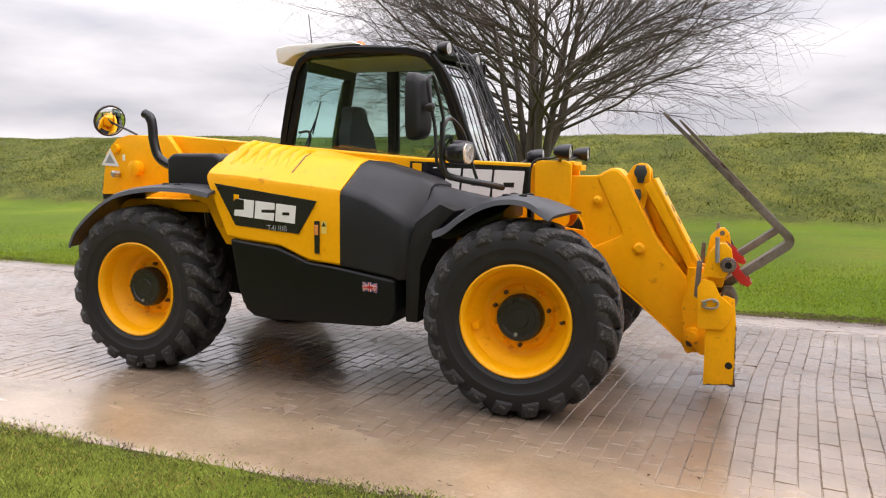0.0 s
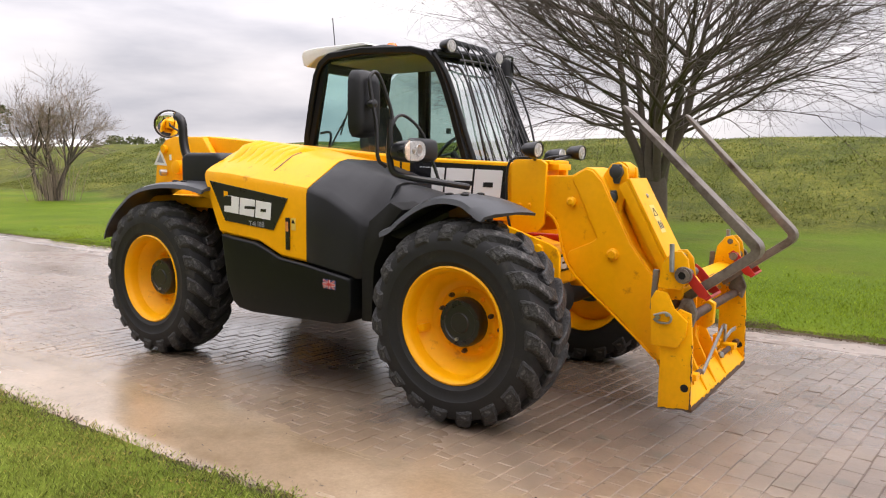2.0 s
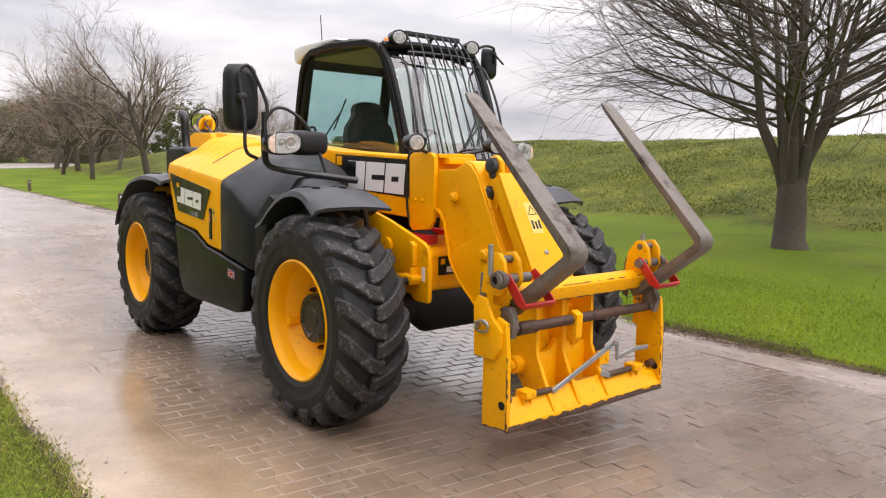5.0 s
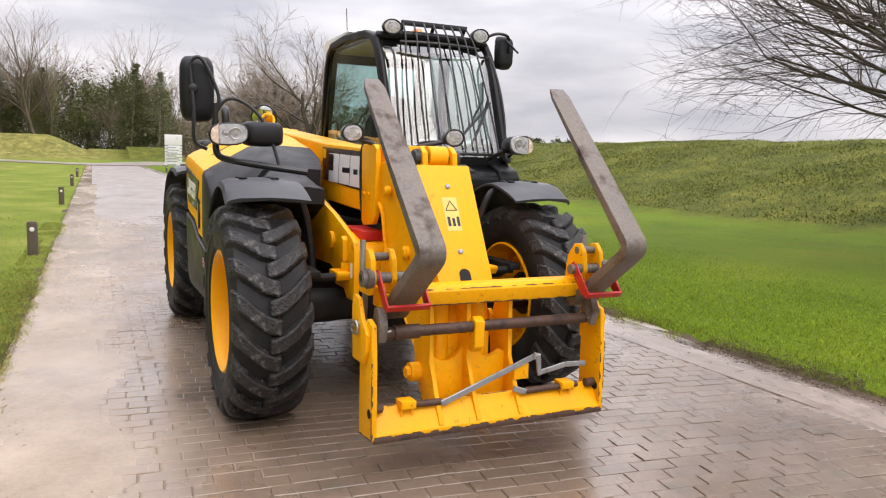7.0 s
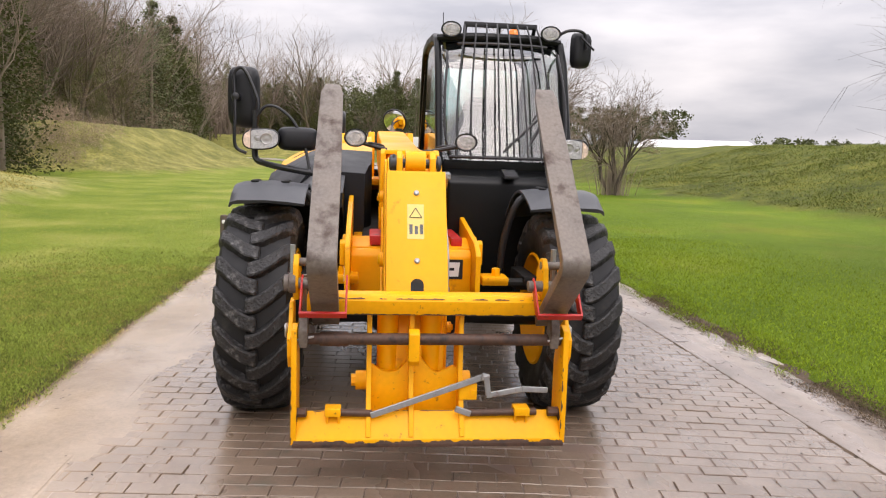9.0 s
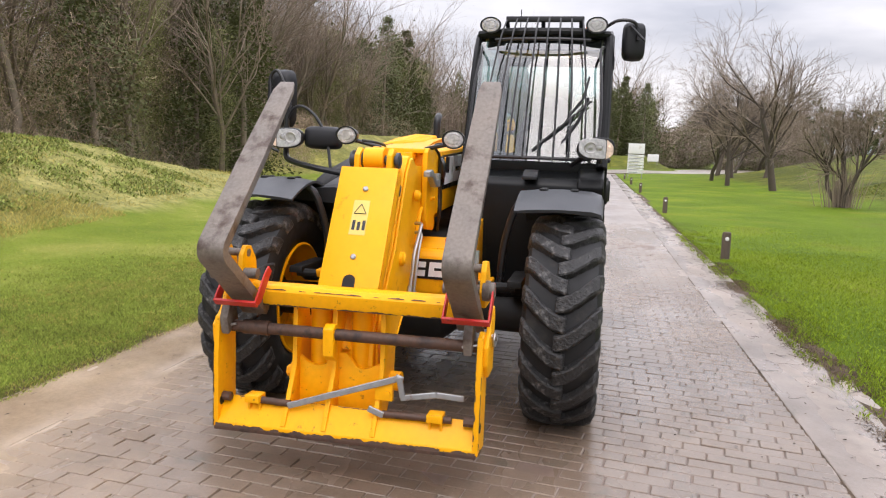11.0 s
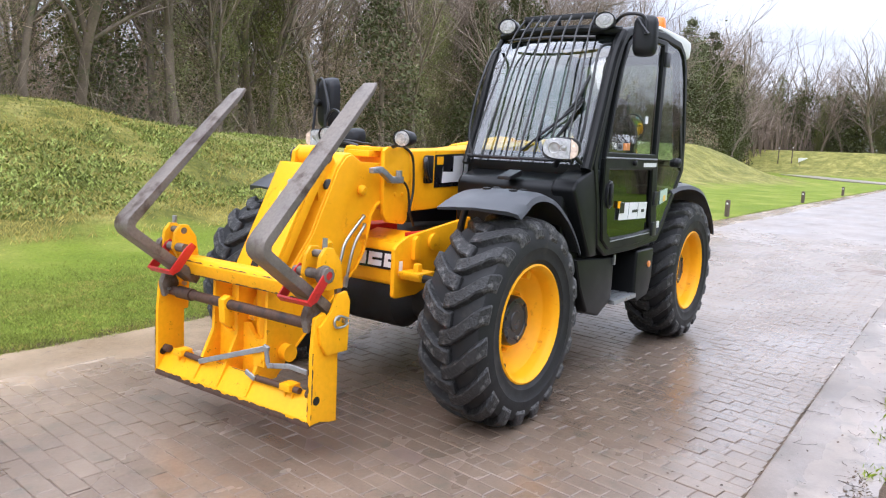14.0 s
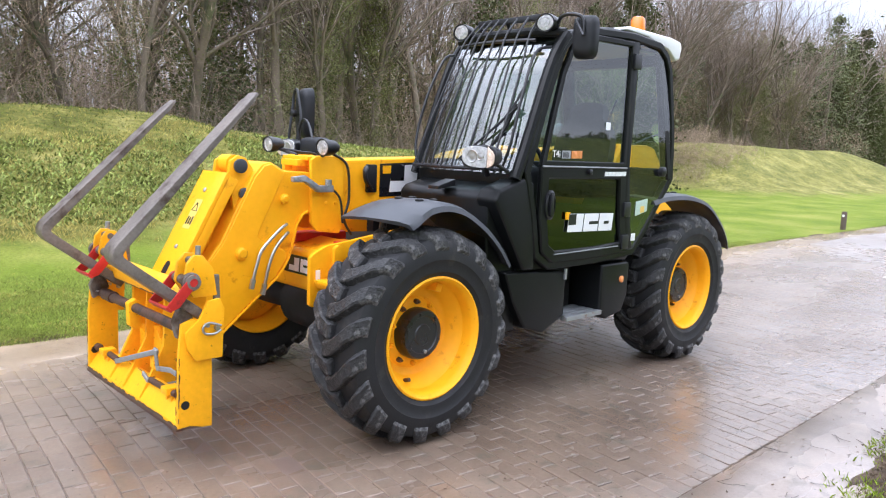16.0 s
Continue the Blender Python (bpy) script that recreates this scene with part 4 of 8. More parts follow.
def finish_tree(name, wood, thin, place, label, twig_mat, group="", leaves=None, leaf_mat=None, crown="crown"):
    t = thing(name, label, "tree", place, group)
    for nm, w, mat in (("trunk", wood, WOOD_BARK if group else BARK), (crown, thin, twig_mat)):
        if w.v:
            mesh_object(nm, w.v, w.f, mat, t, smooth=True)
    if leaves:
        mesh_object("ivy" if leaf_mat is IVY else "foliage", leaves[0], leaves[1], leaf_mat, t)
    return t


def leaf_cloud(r, centres, count, size, spread):
    v, f = [], []
    for k in range(count):
        c, s = centres[r.randrange(len(centres))]
        p = c + Vector((r.gauss(0, 1), r.gauss(0, 1), r.gauss(0, 1))) * s * spread
        a = Vector((r.gauss(0, 1), r.gauss(0, 1), r.gauss(0, 0.7))).normalized() * size * r.uniform(0.6, 1.4)
        b = a.orthogonal().normalized() * a.length * r.uniform(0.5, 0.8)
        k0 = len(v)
        v += [tuple(p - a), tuple(p + b), tuple(p + a), tuple(p - b)]
        f.append((k0, k0 + 1, k0 + 2, k0 + 3))
    return v, f


def sliver_cloud(r, centres, count, length, width):
    """Fine twigs as long thin three-sided spikes."""
    v, f = [], []
    for k in range(count):
        c, s = centres[r.randrange(len(centres))]
        p = c + Vector((r.gauss(0, 1), r.gauss(0, 1), r.gauss(0, 0.9))) * s * 0.8
        a = Vector((r.gauss(0, 0.7), r.gauss(0, 0.7), r.gauss(0.5, 0.8))).normalized() * length * r.uniform(0.5, 1.5)
        b = a.orthogonal().normalized() * width * r.uniform(0.6, 1.3)
        c2 = a.cross(b).normalized() * b.length
        k0 = len(v)
        v += [tuple(p + b), tuple(p - b * 0.5 + c2), tuple(p - b * 0.5 - c2), tuple(p + a)]
        f += [(k0, k0 + 1, k0 + 3), (k0 + 1, k0 + 2, k0 + 3), (k0 + 2, k0, k0 + 3)]
    return v, f


# the multi-stemmed tree on the lawn: a short bole, steep stems, and long level branches of fine twigs
r = random.Random(7)
wood, thin = Wood(), Wood()
wood.limb([Vector((0.05, 0, -0.1)), Vector((0.0, 0, 0.2)), Vector((0, 0.02, 0.65)), Vector((0.0, 0, 1.0)), Vector((0.02, 0, 1.35))], [0.36, 0.27, 0.25, 0.24, 0.17], 12)
# stems: bearing, foot height, foot radius, outward reach at half height and at the top, top height
STEMS = [(202, 1.0, 0.12, 0.52, 0.95, 4.3), (22, 1.1, 0.12, 0.5, 0.85, 4.5), (110, 1.15, 0.14, 0.2, 0.45, 5.0), (292, 1.05, 0.1, 0.45, 0.95, 4.3),
         (160, 1.15, 0.1, 0.36, 0.75, 4.6), (338, 1.15, 0.1, 0.36, 0.8, 4.4), (70, 1.1, 0.09, 0.5, 1.0, 4.2), (250, 1.2, 0.11, 0.15, 0.3, 5.2)]
for bearing, z0, r0, half, reach, top in STEMS:
    a = radians(bearing)
    out = Vector((math.cos(a), math.sin(a), 0))
    way = [out * d + Vector((r.gauss(0, 0.03), r.gauss(0, 0.03), z)) for d, z in ((0.1, z0), (0.22, z0 + 0.45), (half, z0 + 1.15), (0.5 * (half + reach), 0.5 * (z0 + 1.15 + top)), (reach, top))]
    wood.limb(way, [r0, r0 * 0.85, r0 * 0.72, r0 * 0.5, r0 * 0.22], 8)
    for k in range(10):
        u = 1.65 + 2.3 * (k + r.random()) / 10
        i = min(3, int(u))
        p = way[i].lerp(way[i + 1], u - i)
        b = a + r.uniform(-1.5, 1.5)
        rise = r.uniform(0.2, 0.5) + 0.22 * max(0.0, u - 2.2)
        length = r.uniform(2.35, 3.35) * (1.0 - 0.12 * max(0.0, u - 2.6))
        grow(r, wood, thin, p, Vector((math.cos(b) - 0.26, math.sin(b), rise)), length, r.uniform(0.026, 0.042) * (1 - 0.12 * u / 4), 1, 4, (0.5, 0.45, 0.6, 0.7), 0.012, (0, 7, 5, 3))
finish_tree("lawn_tree", wood, thin, (-2.47, 9.65, 0.05), "bare multi-stemmed tree with a wide fan of fine twigs", TWIG)


FINEST[0] = 0.009


def small_tree(seed, place, height, stems, label, name="lawn_tree", twig=None):
    r = random.Random(seed)
    wood, thin = Wood(), Wood()
    for k in range(stems):
        a = 2 * math.pi * k / stems + r.uniform(-0.4, 0.4)
        lean = 0.1 if stems == 1 else r.uniform(0.25, 0.5)
        grow(r, wood, thin, Vector((math.cos(a) * 0.1, math.sin(a) * 0.1, -0.1)), Vector((math.cos(a) * lean, math.sin(a) * lean, 1)), height * 0.5, height * 0.018 + 0.02, 0, 4,
             (0.7, 0.7, 0.75, 0.8), 0.05, (9 if stems < 3 else 7, 7, 6, 4))
    return finish_tree(name, wood, thin, (*place, ground_height(*place)), label, twig or TWIG)


FINEST[0] = 0.005
bush = small_tree(3, (-24.3, 9.6), 4.6, 3, "small bare tree with several stems above a thicket of shoots", twig=TWIG_PALE)
v, f, r = [], [], random.Random(8)
shoots = Wood()
for k in range(170):
    a, d = r.uniform(0, 6.28), abs(r.gauss(0, 0.35))
    p = Vector((math.cos(a) * d, math.sin(a) * d, 0))
    way = Vector((math.cos(a) * 0.35 * d, math.sin(a) * 0.35 * d, 1)).normalized()
    h = r.uniform(0.7, 1.7)
    shoots.limb([p, p + way * h * 0.5, p + way * h + Vector((r.gauss(0, 0.1), r.gauss(0, 0.1), 0))], [0.011, 0.008, 0.003], 3)
mesh_object("thicket", shoots.v, shoots.f, TWIG_PALE, bush, kind="stuff")
FINEST[0] = 0.008
row_a = small_tree(14, (-39.5, 10.6), 10.5, 1, "bare single-stemmed tree on the lawn", twig=TWIG_PALE)
row_b = small_tree(15, (-56.6, 9.7), 8.2, 1, "bare brown tree beside the side lane", twig=TWIG_PALE)
row_c = small_tree(16, (-46.5, 9.3), 8.0, 1, "bare upright tree on the lawn")
copy_thing(row_c, pose(-74, 13.6, ground_height(-74, 13.6), 0, 0, 130) @ Matrix.Scale(1.05, 4))
for k, (x, y, s, turn) in enumerate([(-63, 12.2, 1.1, 40), (-56, 13.5, 0.95, 120), (-72, 12.5, 1.15, 200), (-90, 17, 1.2, 80), (-104, 24, 1.3, 300), (-76, 17, 1.1, 10)]):
    copy_thing((row_a, row_b)[k % 2], pose(x, y, ground_height(x, y), 0, 0, turn) @ Matrix.Scale(s, 4))

# the woodland behind the north bank: bare trees, ivy-clad trunks and dark evergreens
FINEST[0], CROOK[0] = 0.006, 0.17
kinds = []
for seed in range(5):
    r = random.Random(100 + seed)
    wood, thin = Wood(), Wood()
    h = r.uniform(11.5, 15)
    for s in range(1 + seed % 2):
        grow(r, wood, thin, Vector((r.uniform(-0.3, 0.3) * (seed % 2), r.uniform(-0.3, 0.3), -0.3)), Vector((r.gauss(0, 0.1), r.gauss(0, 0.1), 1)), h * 0.72, r.uniform(0.12, 0.19), 0, 3,
             (0.5, 0.6, 0.7), 0.08, (13, 7, 4), (6, 4, 3, 3, 3))
    kinds.append(("bare", wood, thin, None, h))
for seed in range(3):
    r = random.Random(200 + seed)
    wood, thin = Wood(), Wood()
    h = r.uniform(10.5, 13.5)
    grow(r, wood, thin, Vector((0, 0, -0.3)), Vector((r.gauss(0, 0.07), 0, 1)), h * 0.75, 0.18, 0, 3, (0.5, 0.6, 0.7), 0.08, (12, 6, 3), (6, 4, 3, 3))
    centres = [(Vector((r.gauss(0, 0.25), r.gauss(0, 0.25), z)), r.uniform(0.35, 0.75)) for z in np.linspace(0.5, h * 0.78, 17)]
    kinds.append(("ivy", wood, thin, leaf_cloud(r, centres, 9500, 0.034, 0.66), h))
for seed in range(2):
    r = random.Random(300 + seed)
    wood, thin = Wood(), Wood()
    h = r.uniform(8.5, 10.5)
    wood.limb([Vector((0, 0, -0.3)), Vector((0, 0, h * 0.5)), Vector((0.1, 0, h))], [0.16, 0.1, 0.02], 6)
    centres = []
    for z in np.linspace(0.8, h, 16):
        w = (1 - (z / h) ** 2.2) * 1.9 + 0.2
        for q in range(6):
            a = r.uniform(0, 6.28)
            d = w * r.uniform(0.3, 1.0)
            e = Vector((math.cos(a) * d, math.sin(a) * d, z - 0.25 * d))
            thin.limb([Vector((0, 0, z)), e], [0.02, 0.008], 3)
            centres.append((e, 0.16 + 0.2 * w))
    kinds.append(("evergreen", wood, thin, leaf_cloud(r, centres, 5600, 0.075, 0.72), h))
LABELS = {"bare": "tall bare woodland tree with fine brown twigs", "ivy": "woodland tree with an ivy-covered trunk", "evergreen": "dark evergreen woodland tree"}
r = random.Random(55)
places = []
for k in range(1500):
    x = r.uniform(-60, 14)
    far = r.random() ** 1.6 * 17
    line = lerp_table(x, [(-62, -17), (-45, -20.5), (-30, -19), (-20, -16), (-8, -16), (14, -16)])
    y = line - far
    if all((x - a) ** 2 + (y - b) ** 2 > (1.25 + 0.1 * far) ** 2 for a, b, *_ in places):
        places.append((x, y, 0))
    if len(places) >= 125:
        break
n_near = len(places)
thick = [(-27.3, -14.9), (-28.8, -16.1), (-26.0, -15.3), (-30.5, -17.3), (-26.5, -16.8)]
for k in range(2500):
    if k % 2:
        x, y = r.uniform(-137, -119), r.uniform(-44, 9)
    else:
        x = r.uniform(-118, -60)
        y = lerp_table(x, [(-118, -27), (-100, -24), (-84, -19), (-60, -18)]) - r.random() ** 1.3 * 18
    if all((x - a) ** 2 + (y - b) ** 2 > 1.7 ** 2 for a, b, *_ in places[n_near:]):
        places.append((x, y, 1))
    if len(places) >= n_near + 190:
        break
first = {}
for k, (x, y, far) in enumerate(places):
    pick = r.choice([0, 1, 2, 3, 4, 0, 1, 5, 6, 7, 5, 6, 7, 8, 9, 5] if x > -24 else [0, 1, 2, 3, 4, 5, 6, 7, 5, 6, 8, 9]) if not far else r.choice([0, 5, 6, 7, 8, 9, 8, 9, 8, 5])
    s = r.uniform(0.8, 1.12) * ((0.82 if pick < 5 else 1.3) if far else 1.0 if x > -24 else 0.97)
    m = pose(x, y, ground_height(x, y) - 0.05, r.gauss(0, 2.5), r.gauss(0, 2.5), r.uniform(0, 360)) @ Matrix.Scale(s, 4)
    if pick not in first:
        nm, wood, thin, leaves, h = kinds[pick]
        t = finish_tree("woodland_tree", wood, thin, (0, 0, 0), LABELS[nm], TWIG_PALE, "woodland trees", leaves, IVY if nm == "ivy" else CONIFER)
        t.matrix_basis = m
        first[pick] = t
    else:
        copy_thing(first[pick], m)

for k, (x, y) in enumerate(thick):
    copy_thing(first[(8, 9, 6, 8, 9)[k]], pose(x, y, ground_height(x, y) - 0.1, 0, 0, 70 * k) @ Matrix.Scale((1.05, 0.9, 0.9, 1.05, 1.0)[k], 4))

# undergrowth: brambles, saplings and dead stems between the trunks
r = random.Random(77)
brush = Wood()
for k in range(9000):
    x = r.uniform(-62, 14)
    line = lerp_table(x, [(-62, -14), (-45, -18.5), (-30, -17), (-20, -14.3), (-8, -14.2), (14, -14.2)])
    y = line - r.random() ** 1.5 * 16
    p = Vector((x, y, ground_height(x, y) - 0.05))
    d = Vector((r.gauss(0, 0.45), r.gauss(0, 0.45), 1)).normalized()
    h = r.uniform(0.4, 2.2) if r.random() < 0.95 else r.uniform(2.5, 4.5)
    bend = Vector((r.gauss(0, 0.5), r.gauss(0, 0.5), -0.35)) * h * 0.6
    w = 0.003 + 0.0017 * h
    brush.limb([p, p + d * h * 0.35 + bend * 0.06, p + d * h * 0.6 + bend * 0.25, p + d * h * 0.85 + bend * 0.6, p + d * h + bend], [w, w * 0.85, w * 0.7, w * 0.5, w * 0.25], 3)
mesh_object("undergrowth", brush.v, brush.f, BRUSH, None, "tangle of brown brambles and saplings under the trees", "undergrowth", "stuff")
centres = []
for k in range(700):
    x = r.uniform(-62, 14)
    line = lerp_table(x, [(-62, -15), (-45, -19.5), (-30, -18), (-20, -15), (-8, -15.2), (14, -15.2)])
    y = line - r.random() * 15
    centres.append((Vector((x, y, ground_height(x, y) + r.uniform(0.1, 1.0) ** 1.5 * 5.5)), r.uniform(0.35, 1.1)))
v, f = leaf_cloud(r, centres, 120000, 0.033, 0.85)
mesh_object("undergrowth_leaves", v, f, IVY, None, "dark green ivy and bramble leaves under the trees", "undergrowth", "stuff")
# a haze of fine brown twigs that closes the view between the trunks
centres = []
for k in range(900):
    x = r.uniform(-64, 16)
    line = lerp_table(x, [(-64, -16), (-45, -20), (-30, -19), (-20, -15.5), (-8, -15.5), (16, -15.5)])
    y = line - r.random() * 16
    centres.append((Vector((x, y, ground_height(x, y) + r.random() ** 1.3 * (6.2 if x > -26 else 5.6))), r.uniform(0.6, 1.3)))
v, f = sliver_cloud(r, centres, 170000, 0.45, 0.0068)
mesh_object("twig_thicket", v, f, SCRUB, None, "dense thicket of fine brown twigs in the wood", "undergrowth", "stuff")
centres = [(Vector((x, y, ground_height(x, y) + r.uniform(0, 0.5))), 0.4) for x, y in [(r.uniform(-37, -31), r.uniform(-19, -13.5)) for k in range(60)]]
v, f = sliver_cloud(r, centres, 9000, 0.28, 0.007)
mesh_object("bramble_patch", v, f, SCRUB, None, "brown dead bramble patch on the end of the ridge", "undergrowth", "stuff")
far_wood = Wood()
for k in range(5200):
    x = r.uniform(-140, 30)
    y = lerp_table(x, [(-140, -10), (-110, -22), (-60, -37), (30, -34)]) - r.random() * 14
    p = Vector((x, y, ground_height(x, y) - 0.1))
    h = r.uniform(4, 8.5)
    d = Vector((r.gauss(0, 0.1), r.gauss(0, 0.1), 1)).normalized()
    w = r.uniform(0.03, 0.1)
    far_wood.limb([p, p + d * h * 0.5 + Vector((r.gauss(0, 0.2), r.gauss(0, 0.2), 0)), p + d * h], [w, w * 0.7, w * 0.2], 3)
    for q in range(4):
        a = p + d * h * r.uniform(0.35, 0.9)
        far_wood.limb([a, a + Vector((r.gauss(0, 0.9), r.gauss(0, 0.9), r.uniform(0.3, 1.6)))], [w * 0.4, 0.012], 3)
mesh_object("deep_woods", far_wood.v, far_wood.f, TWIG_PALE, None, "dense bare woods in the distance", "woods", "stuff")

centres = []
for k in range(640):
    if k % 2:
        x, y = r.uniform(-138, -120), r.uniform(-46, 9)
    else:
        x = r.uniform(-118, -62)
        y = lerp_table(x, [(-118, -28), (-100, -25), (-84, -21), (-62, -22)]) - r.random() * 14
    centres.append((Vector((x, y, ground_height(x, y) + r.random() * 12.0)), r.uniform(0.8, 1.7)))
v, f = leaf_cloud(r, centres, 150000, 0.17, 0.85)
mesh_object("evergreen_belt", v, f, BELT, None, "dark evergreen growth at the end of the lane", "woods", "stuff")

# a brown wood beyond the side lane
centres = []
for k in range(420):
    a = radians(r.uniform(3.6, 15.5))
    d = r.uniform(150, 185) if a > 0.085 else r.uniform(126, 150)
    x, y = 4 - math.cos(a) * d, 0.8 + math.sin(a) * d
    tall = lerp_table(math.degrees(a), [(3.6, 5.5), (5, 5.5), (7, 10.5), (11, 11.5), (15.5, 5.5)])
    centres.append((Vector((x, y, 0.2 + ground_height(x, y) + r.random() * tall)), r.uniform(0.7, 1.4)))
v, f = sliver_cloud(r, centres, 70000, 1.1, 0.03)
mesh_object("far_thicket", v, f, TWIG_PALE, None, "brown bare wood beyond the side lane", "woods", "stuff")
v, f = leaf_cloud(r, centres, 45000, 0.17, 0.9)
mesh_object("far_wood_leaves", v, f, BELT, None, "olive evergreen growth in the far wood", "woods", "stuff")

# low distant hedges and tree belts beyond the south bank
r = random.Random(91)
centres = []
for k in range(1500):
    u = r.random()
    if u < 0.45:
        x, y, tall = r.uniform(-222, -204), r.uniform(42, 94), 19.0
    elif u < 0.6:
        x, y, tall = r.uniform(-198, -180), r.uniform(108, 138), 9.5
    else:
        a = radians(r.uniform(100, 150))
        d = r.uniform(235, 260)
        x, y, tall = math.cos(a) * d, math.sin(a) * d, 4.6 + 2.2 * noise.noise((math.degrees(a) * 0.35, 0, 0))
    centres.append((Vector((x, y, r.random() * tall * (0.8 + 0.3 * noise.noise((x * 0.2, y * 0.2, 0))))), r.uniform(0.6, 1.1)))
v, f = leaf_cloud(r, centres, 60000, 0.32, 0.6)
mesh_object("distant_hedges", v, f, CONIFER, None, "dark hedges and tree belts far away", "hedge", "stuff")

# the long white hall behind the south bank
hall = thing("white_hall", "long low white hall with a pale roof, half hidden", "building", (-159, 75, 0))
turn = Matrix.Rotation(radians(65.3), 4, "Z")
bm = bmesh.new()
prism(bm, [(-13.5, 0), (-13.5, 4.0), (13.5, 4.0), (13.5, 0)], -6, 6, "y", 0, Matrix.Translation((-159, 75, 0)) @ turn)
part("wall", bm, WHITE, hall, smooth=0)
bm = bmesh.new()
tmp = bmesh.new()
loft(tmp, [[(-14, -6.4, 4.0), (-11, 0, 6.4), (11, 0, 6.4), (14, -6.4, 4.0)], [(-14, 6.4, 3.9), (-10.9, 0.05, 6.3), (10.9, 0.05, 6.3), (14, 6.4, 3.9)]])
join(bm, tmp, Matrix.Translation((-159, 75, 0)) @ turn)
part("roof", bm, WHITE, hall, smooth=0)


# ---- posts and signs along the lane ----
def post(place, label="short round timber verge post with a pale marker"):
    t = thing("verge_post", label, "post", place, "verge posts")
    bm = bmesh.new()
    lathe(bm, [(0.066, -0.1), (0.066, 0.42), (0.058, 0.455), (0.03, 0.462)], place, (0, 0, 1), 14)
    part("post", bm, POST_WOOD, t)
    bm = bmesh.new()
    lathe(bm, [(0.03, 0), (0.03, 0.005), (0.026, 0.007)], (place[0] + 0.064, place[1], place[2] + 0.36), (1, 0, 0), 16)
    part("marker", bm, WHITE, t, "small round white marker")
    return t


p0 = post((-7.1, -2.42, 0.0))
for x, y in [(-17.3, -2.42), (-28.2, -2.42), (-39, -2.42), (-7.5, 2.98), (-17.8, 2.98), (-30.5, 2.98), (-40, 2.98), (-51, 2.98)]:
    copy_thing(p0, Matrix.Translation((x, y, 0)))

sign = thing("directory_sign", "tall white direction board with stacked name strips on posts", "sign", (-56, 3.9, 0))
bm = bmesh.new()
box(bm, -56.03, -55.97, 3.3, 4.55, 1.95, 2.75, 0.01)
part("header_board", bm, WHITE, sign)
for k in range(7):
    bm = bmesh.new()
    box(bm, -56.025, -55.975, 3.3, 4.55, 0.42 + 0.215 * k, 0.42 + 0.215 * k + 0.165, 0.006)
    strip = part("name_strip", bm, WHITE, sign)
    bm = bmesh.new()
    box(bm, -55.973, -55.97, 3.4, 4.1 + 0.1 * (k % 3), 0.47 + 0.215 * k, 0.53 + 0.215 * k, 0)
    part("lettering_bar", bm, DECAL_GREY, strip, smooth=0)
for y in (3.4, 4.45):
    bm = bmesh.new()
    tube(bm, [(-56.06, y, -0.1), (-56.06, y, 2.7)], 0.03, 10)
    part("post", bm, GALV, sign)
sign2 = thing("notice_sign", "small white notice board on two posts", "sign", (-108.5, 8.9, ground_height(-108.5, 8.9)))
gz = ground_height(-108.5, 8.9)
bm = bmesh.new()
box(bm, -108.52, -108.48, 8.1, 9.7, gz + 0.35, gz + 1.4, 0.01)
part("board", bm, WHITE, sign2)
for y in (8.3, 9.5):
    bm = bmesh.new()
    tube(bm, [(-108.55, y, gz - 0.4), (-108.55, y, gz + 1.3)], 0.04, 8)
    part("post", bm, GALV, sign2)


GATE = [(-107.4, -19.5), (-107.7, -17.8)]


def gate_post(place, label="slim dark timber gate post with a pale cap"):
    t = thing("gate_post", label, "post", place, "gate posts")
    bm = bmesh.new()
    lathe(bm, [(0.07, -0.3), (0.07, 2.0), (0.05, 2.08)], place, (0, 0, 1), 10)
    part("post", bm, POST_WOOD, t)
    bm = bmesh.new()
    lathe(bm, [(0.075, 2.081), (0.075, 2.16), (0.04, 2.2)], place, (0, 0, 1), 10)
    part("cap", bm, WHITE, t, "pale cap")
    return t


for x, y in GATE:
    gate_post((x, y, ground_height(x, y)))
x, y = GATE[1][0] + 1.0, GATE[1][1] + 1.2
board = thing("white_board", "small white slanted board near the gate posts", "board", (x, y, ground_height(x, y)))
bm = bmesh.new()
prism(bm, [(y - 0.2, ground_height(x, y) + 0.5), (y + 1.0, ground_height(x, y) + 1.15), (y - 0.2, ground_height(x, y) + 1.15)], x - 0.02, x + 0.02, "x", 0.004)
part("panel", bm, WHITE, board)
bm = bmesh.new()
tube(bm, [(x - 0.05, y, ground_height(x, y) - 0.2), (x - 0.05, y, ground_height(x, y) + 1.1)], 0.03, 8)
part("post", bm, POST_WOOD, board)


# ---- the telehandler ----
# x points ahead, y to its left; the front axle stands over the origin.
tele = thing("telehandler", "yellow and black telehandler with folded pallet forks, standing on wet paving", "telehandler")
AXLE_F, AXLE_R, HUB_Z, WHEEL_Y = 0.0, -2.76, 0.578, 0.905


def tyre_bm(side):
    """A tractor tyre about the y axis; side +1 has its outer face towards +y."""
    bm = bmesh.new()
    prof = [(0.318, -0.175), (0.335, -0.2), (0.38, -0.218), (0.45, -0.226), (0.505, -0.216), (0.53, -0.195), (0.545, -0.12), (0.55, 0.0),
            (0.545, 0.12), (0.53, 0.195), (0.505, 0.216), (0.45, 0.226), (0.425, 0.2275), (0.42, 0.223), (0.38, 0.218), (0.36, 0.2165), (0.355, 0.21), (0.335, 0.2), (0.318, 0.175)]
    lathe(bm, [(r, (h * 0.88 - 0.022) * side) for r, h in prof], (0, 0, 0), (0, 1, 0), 64, False)
    return bm


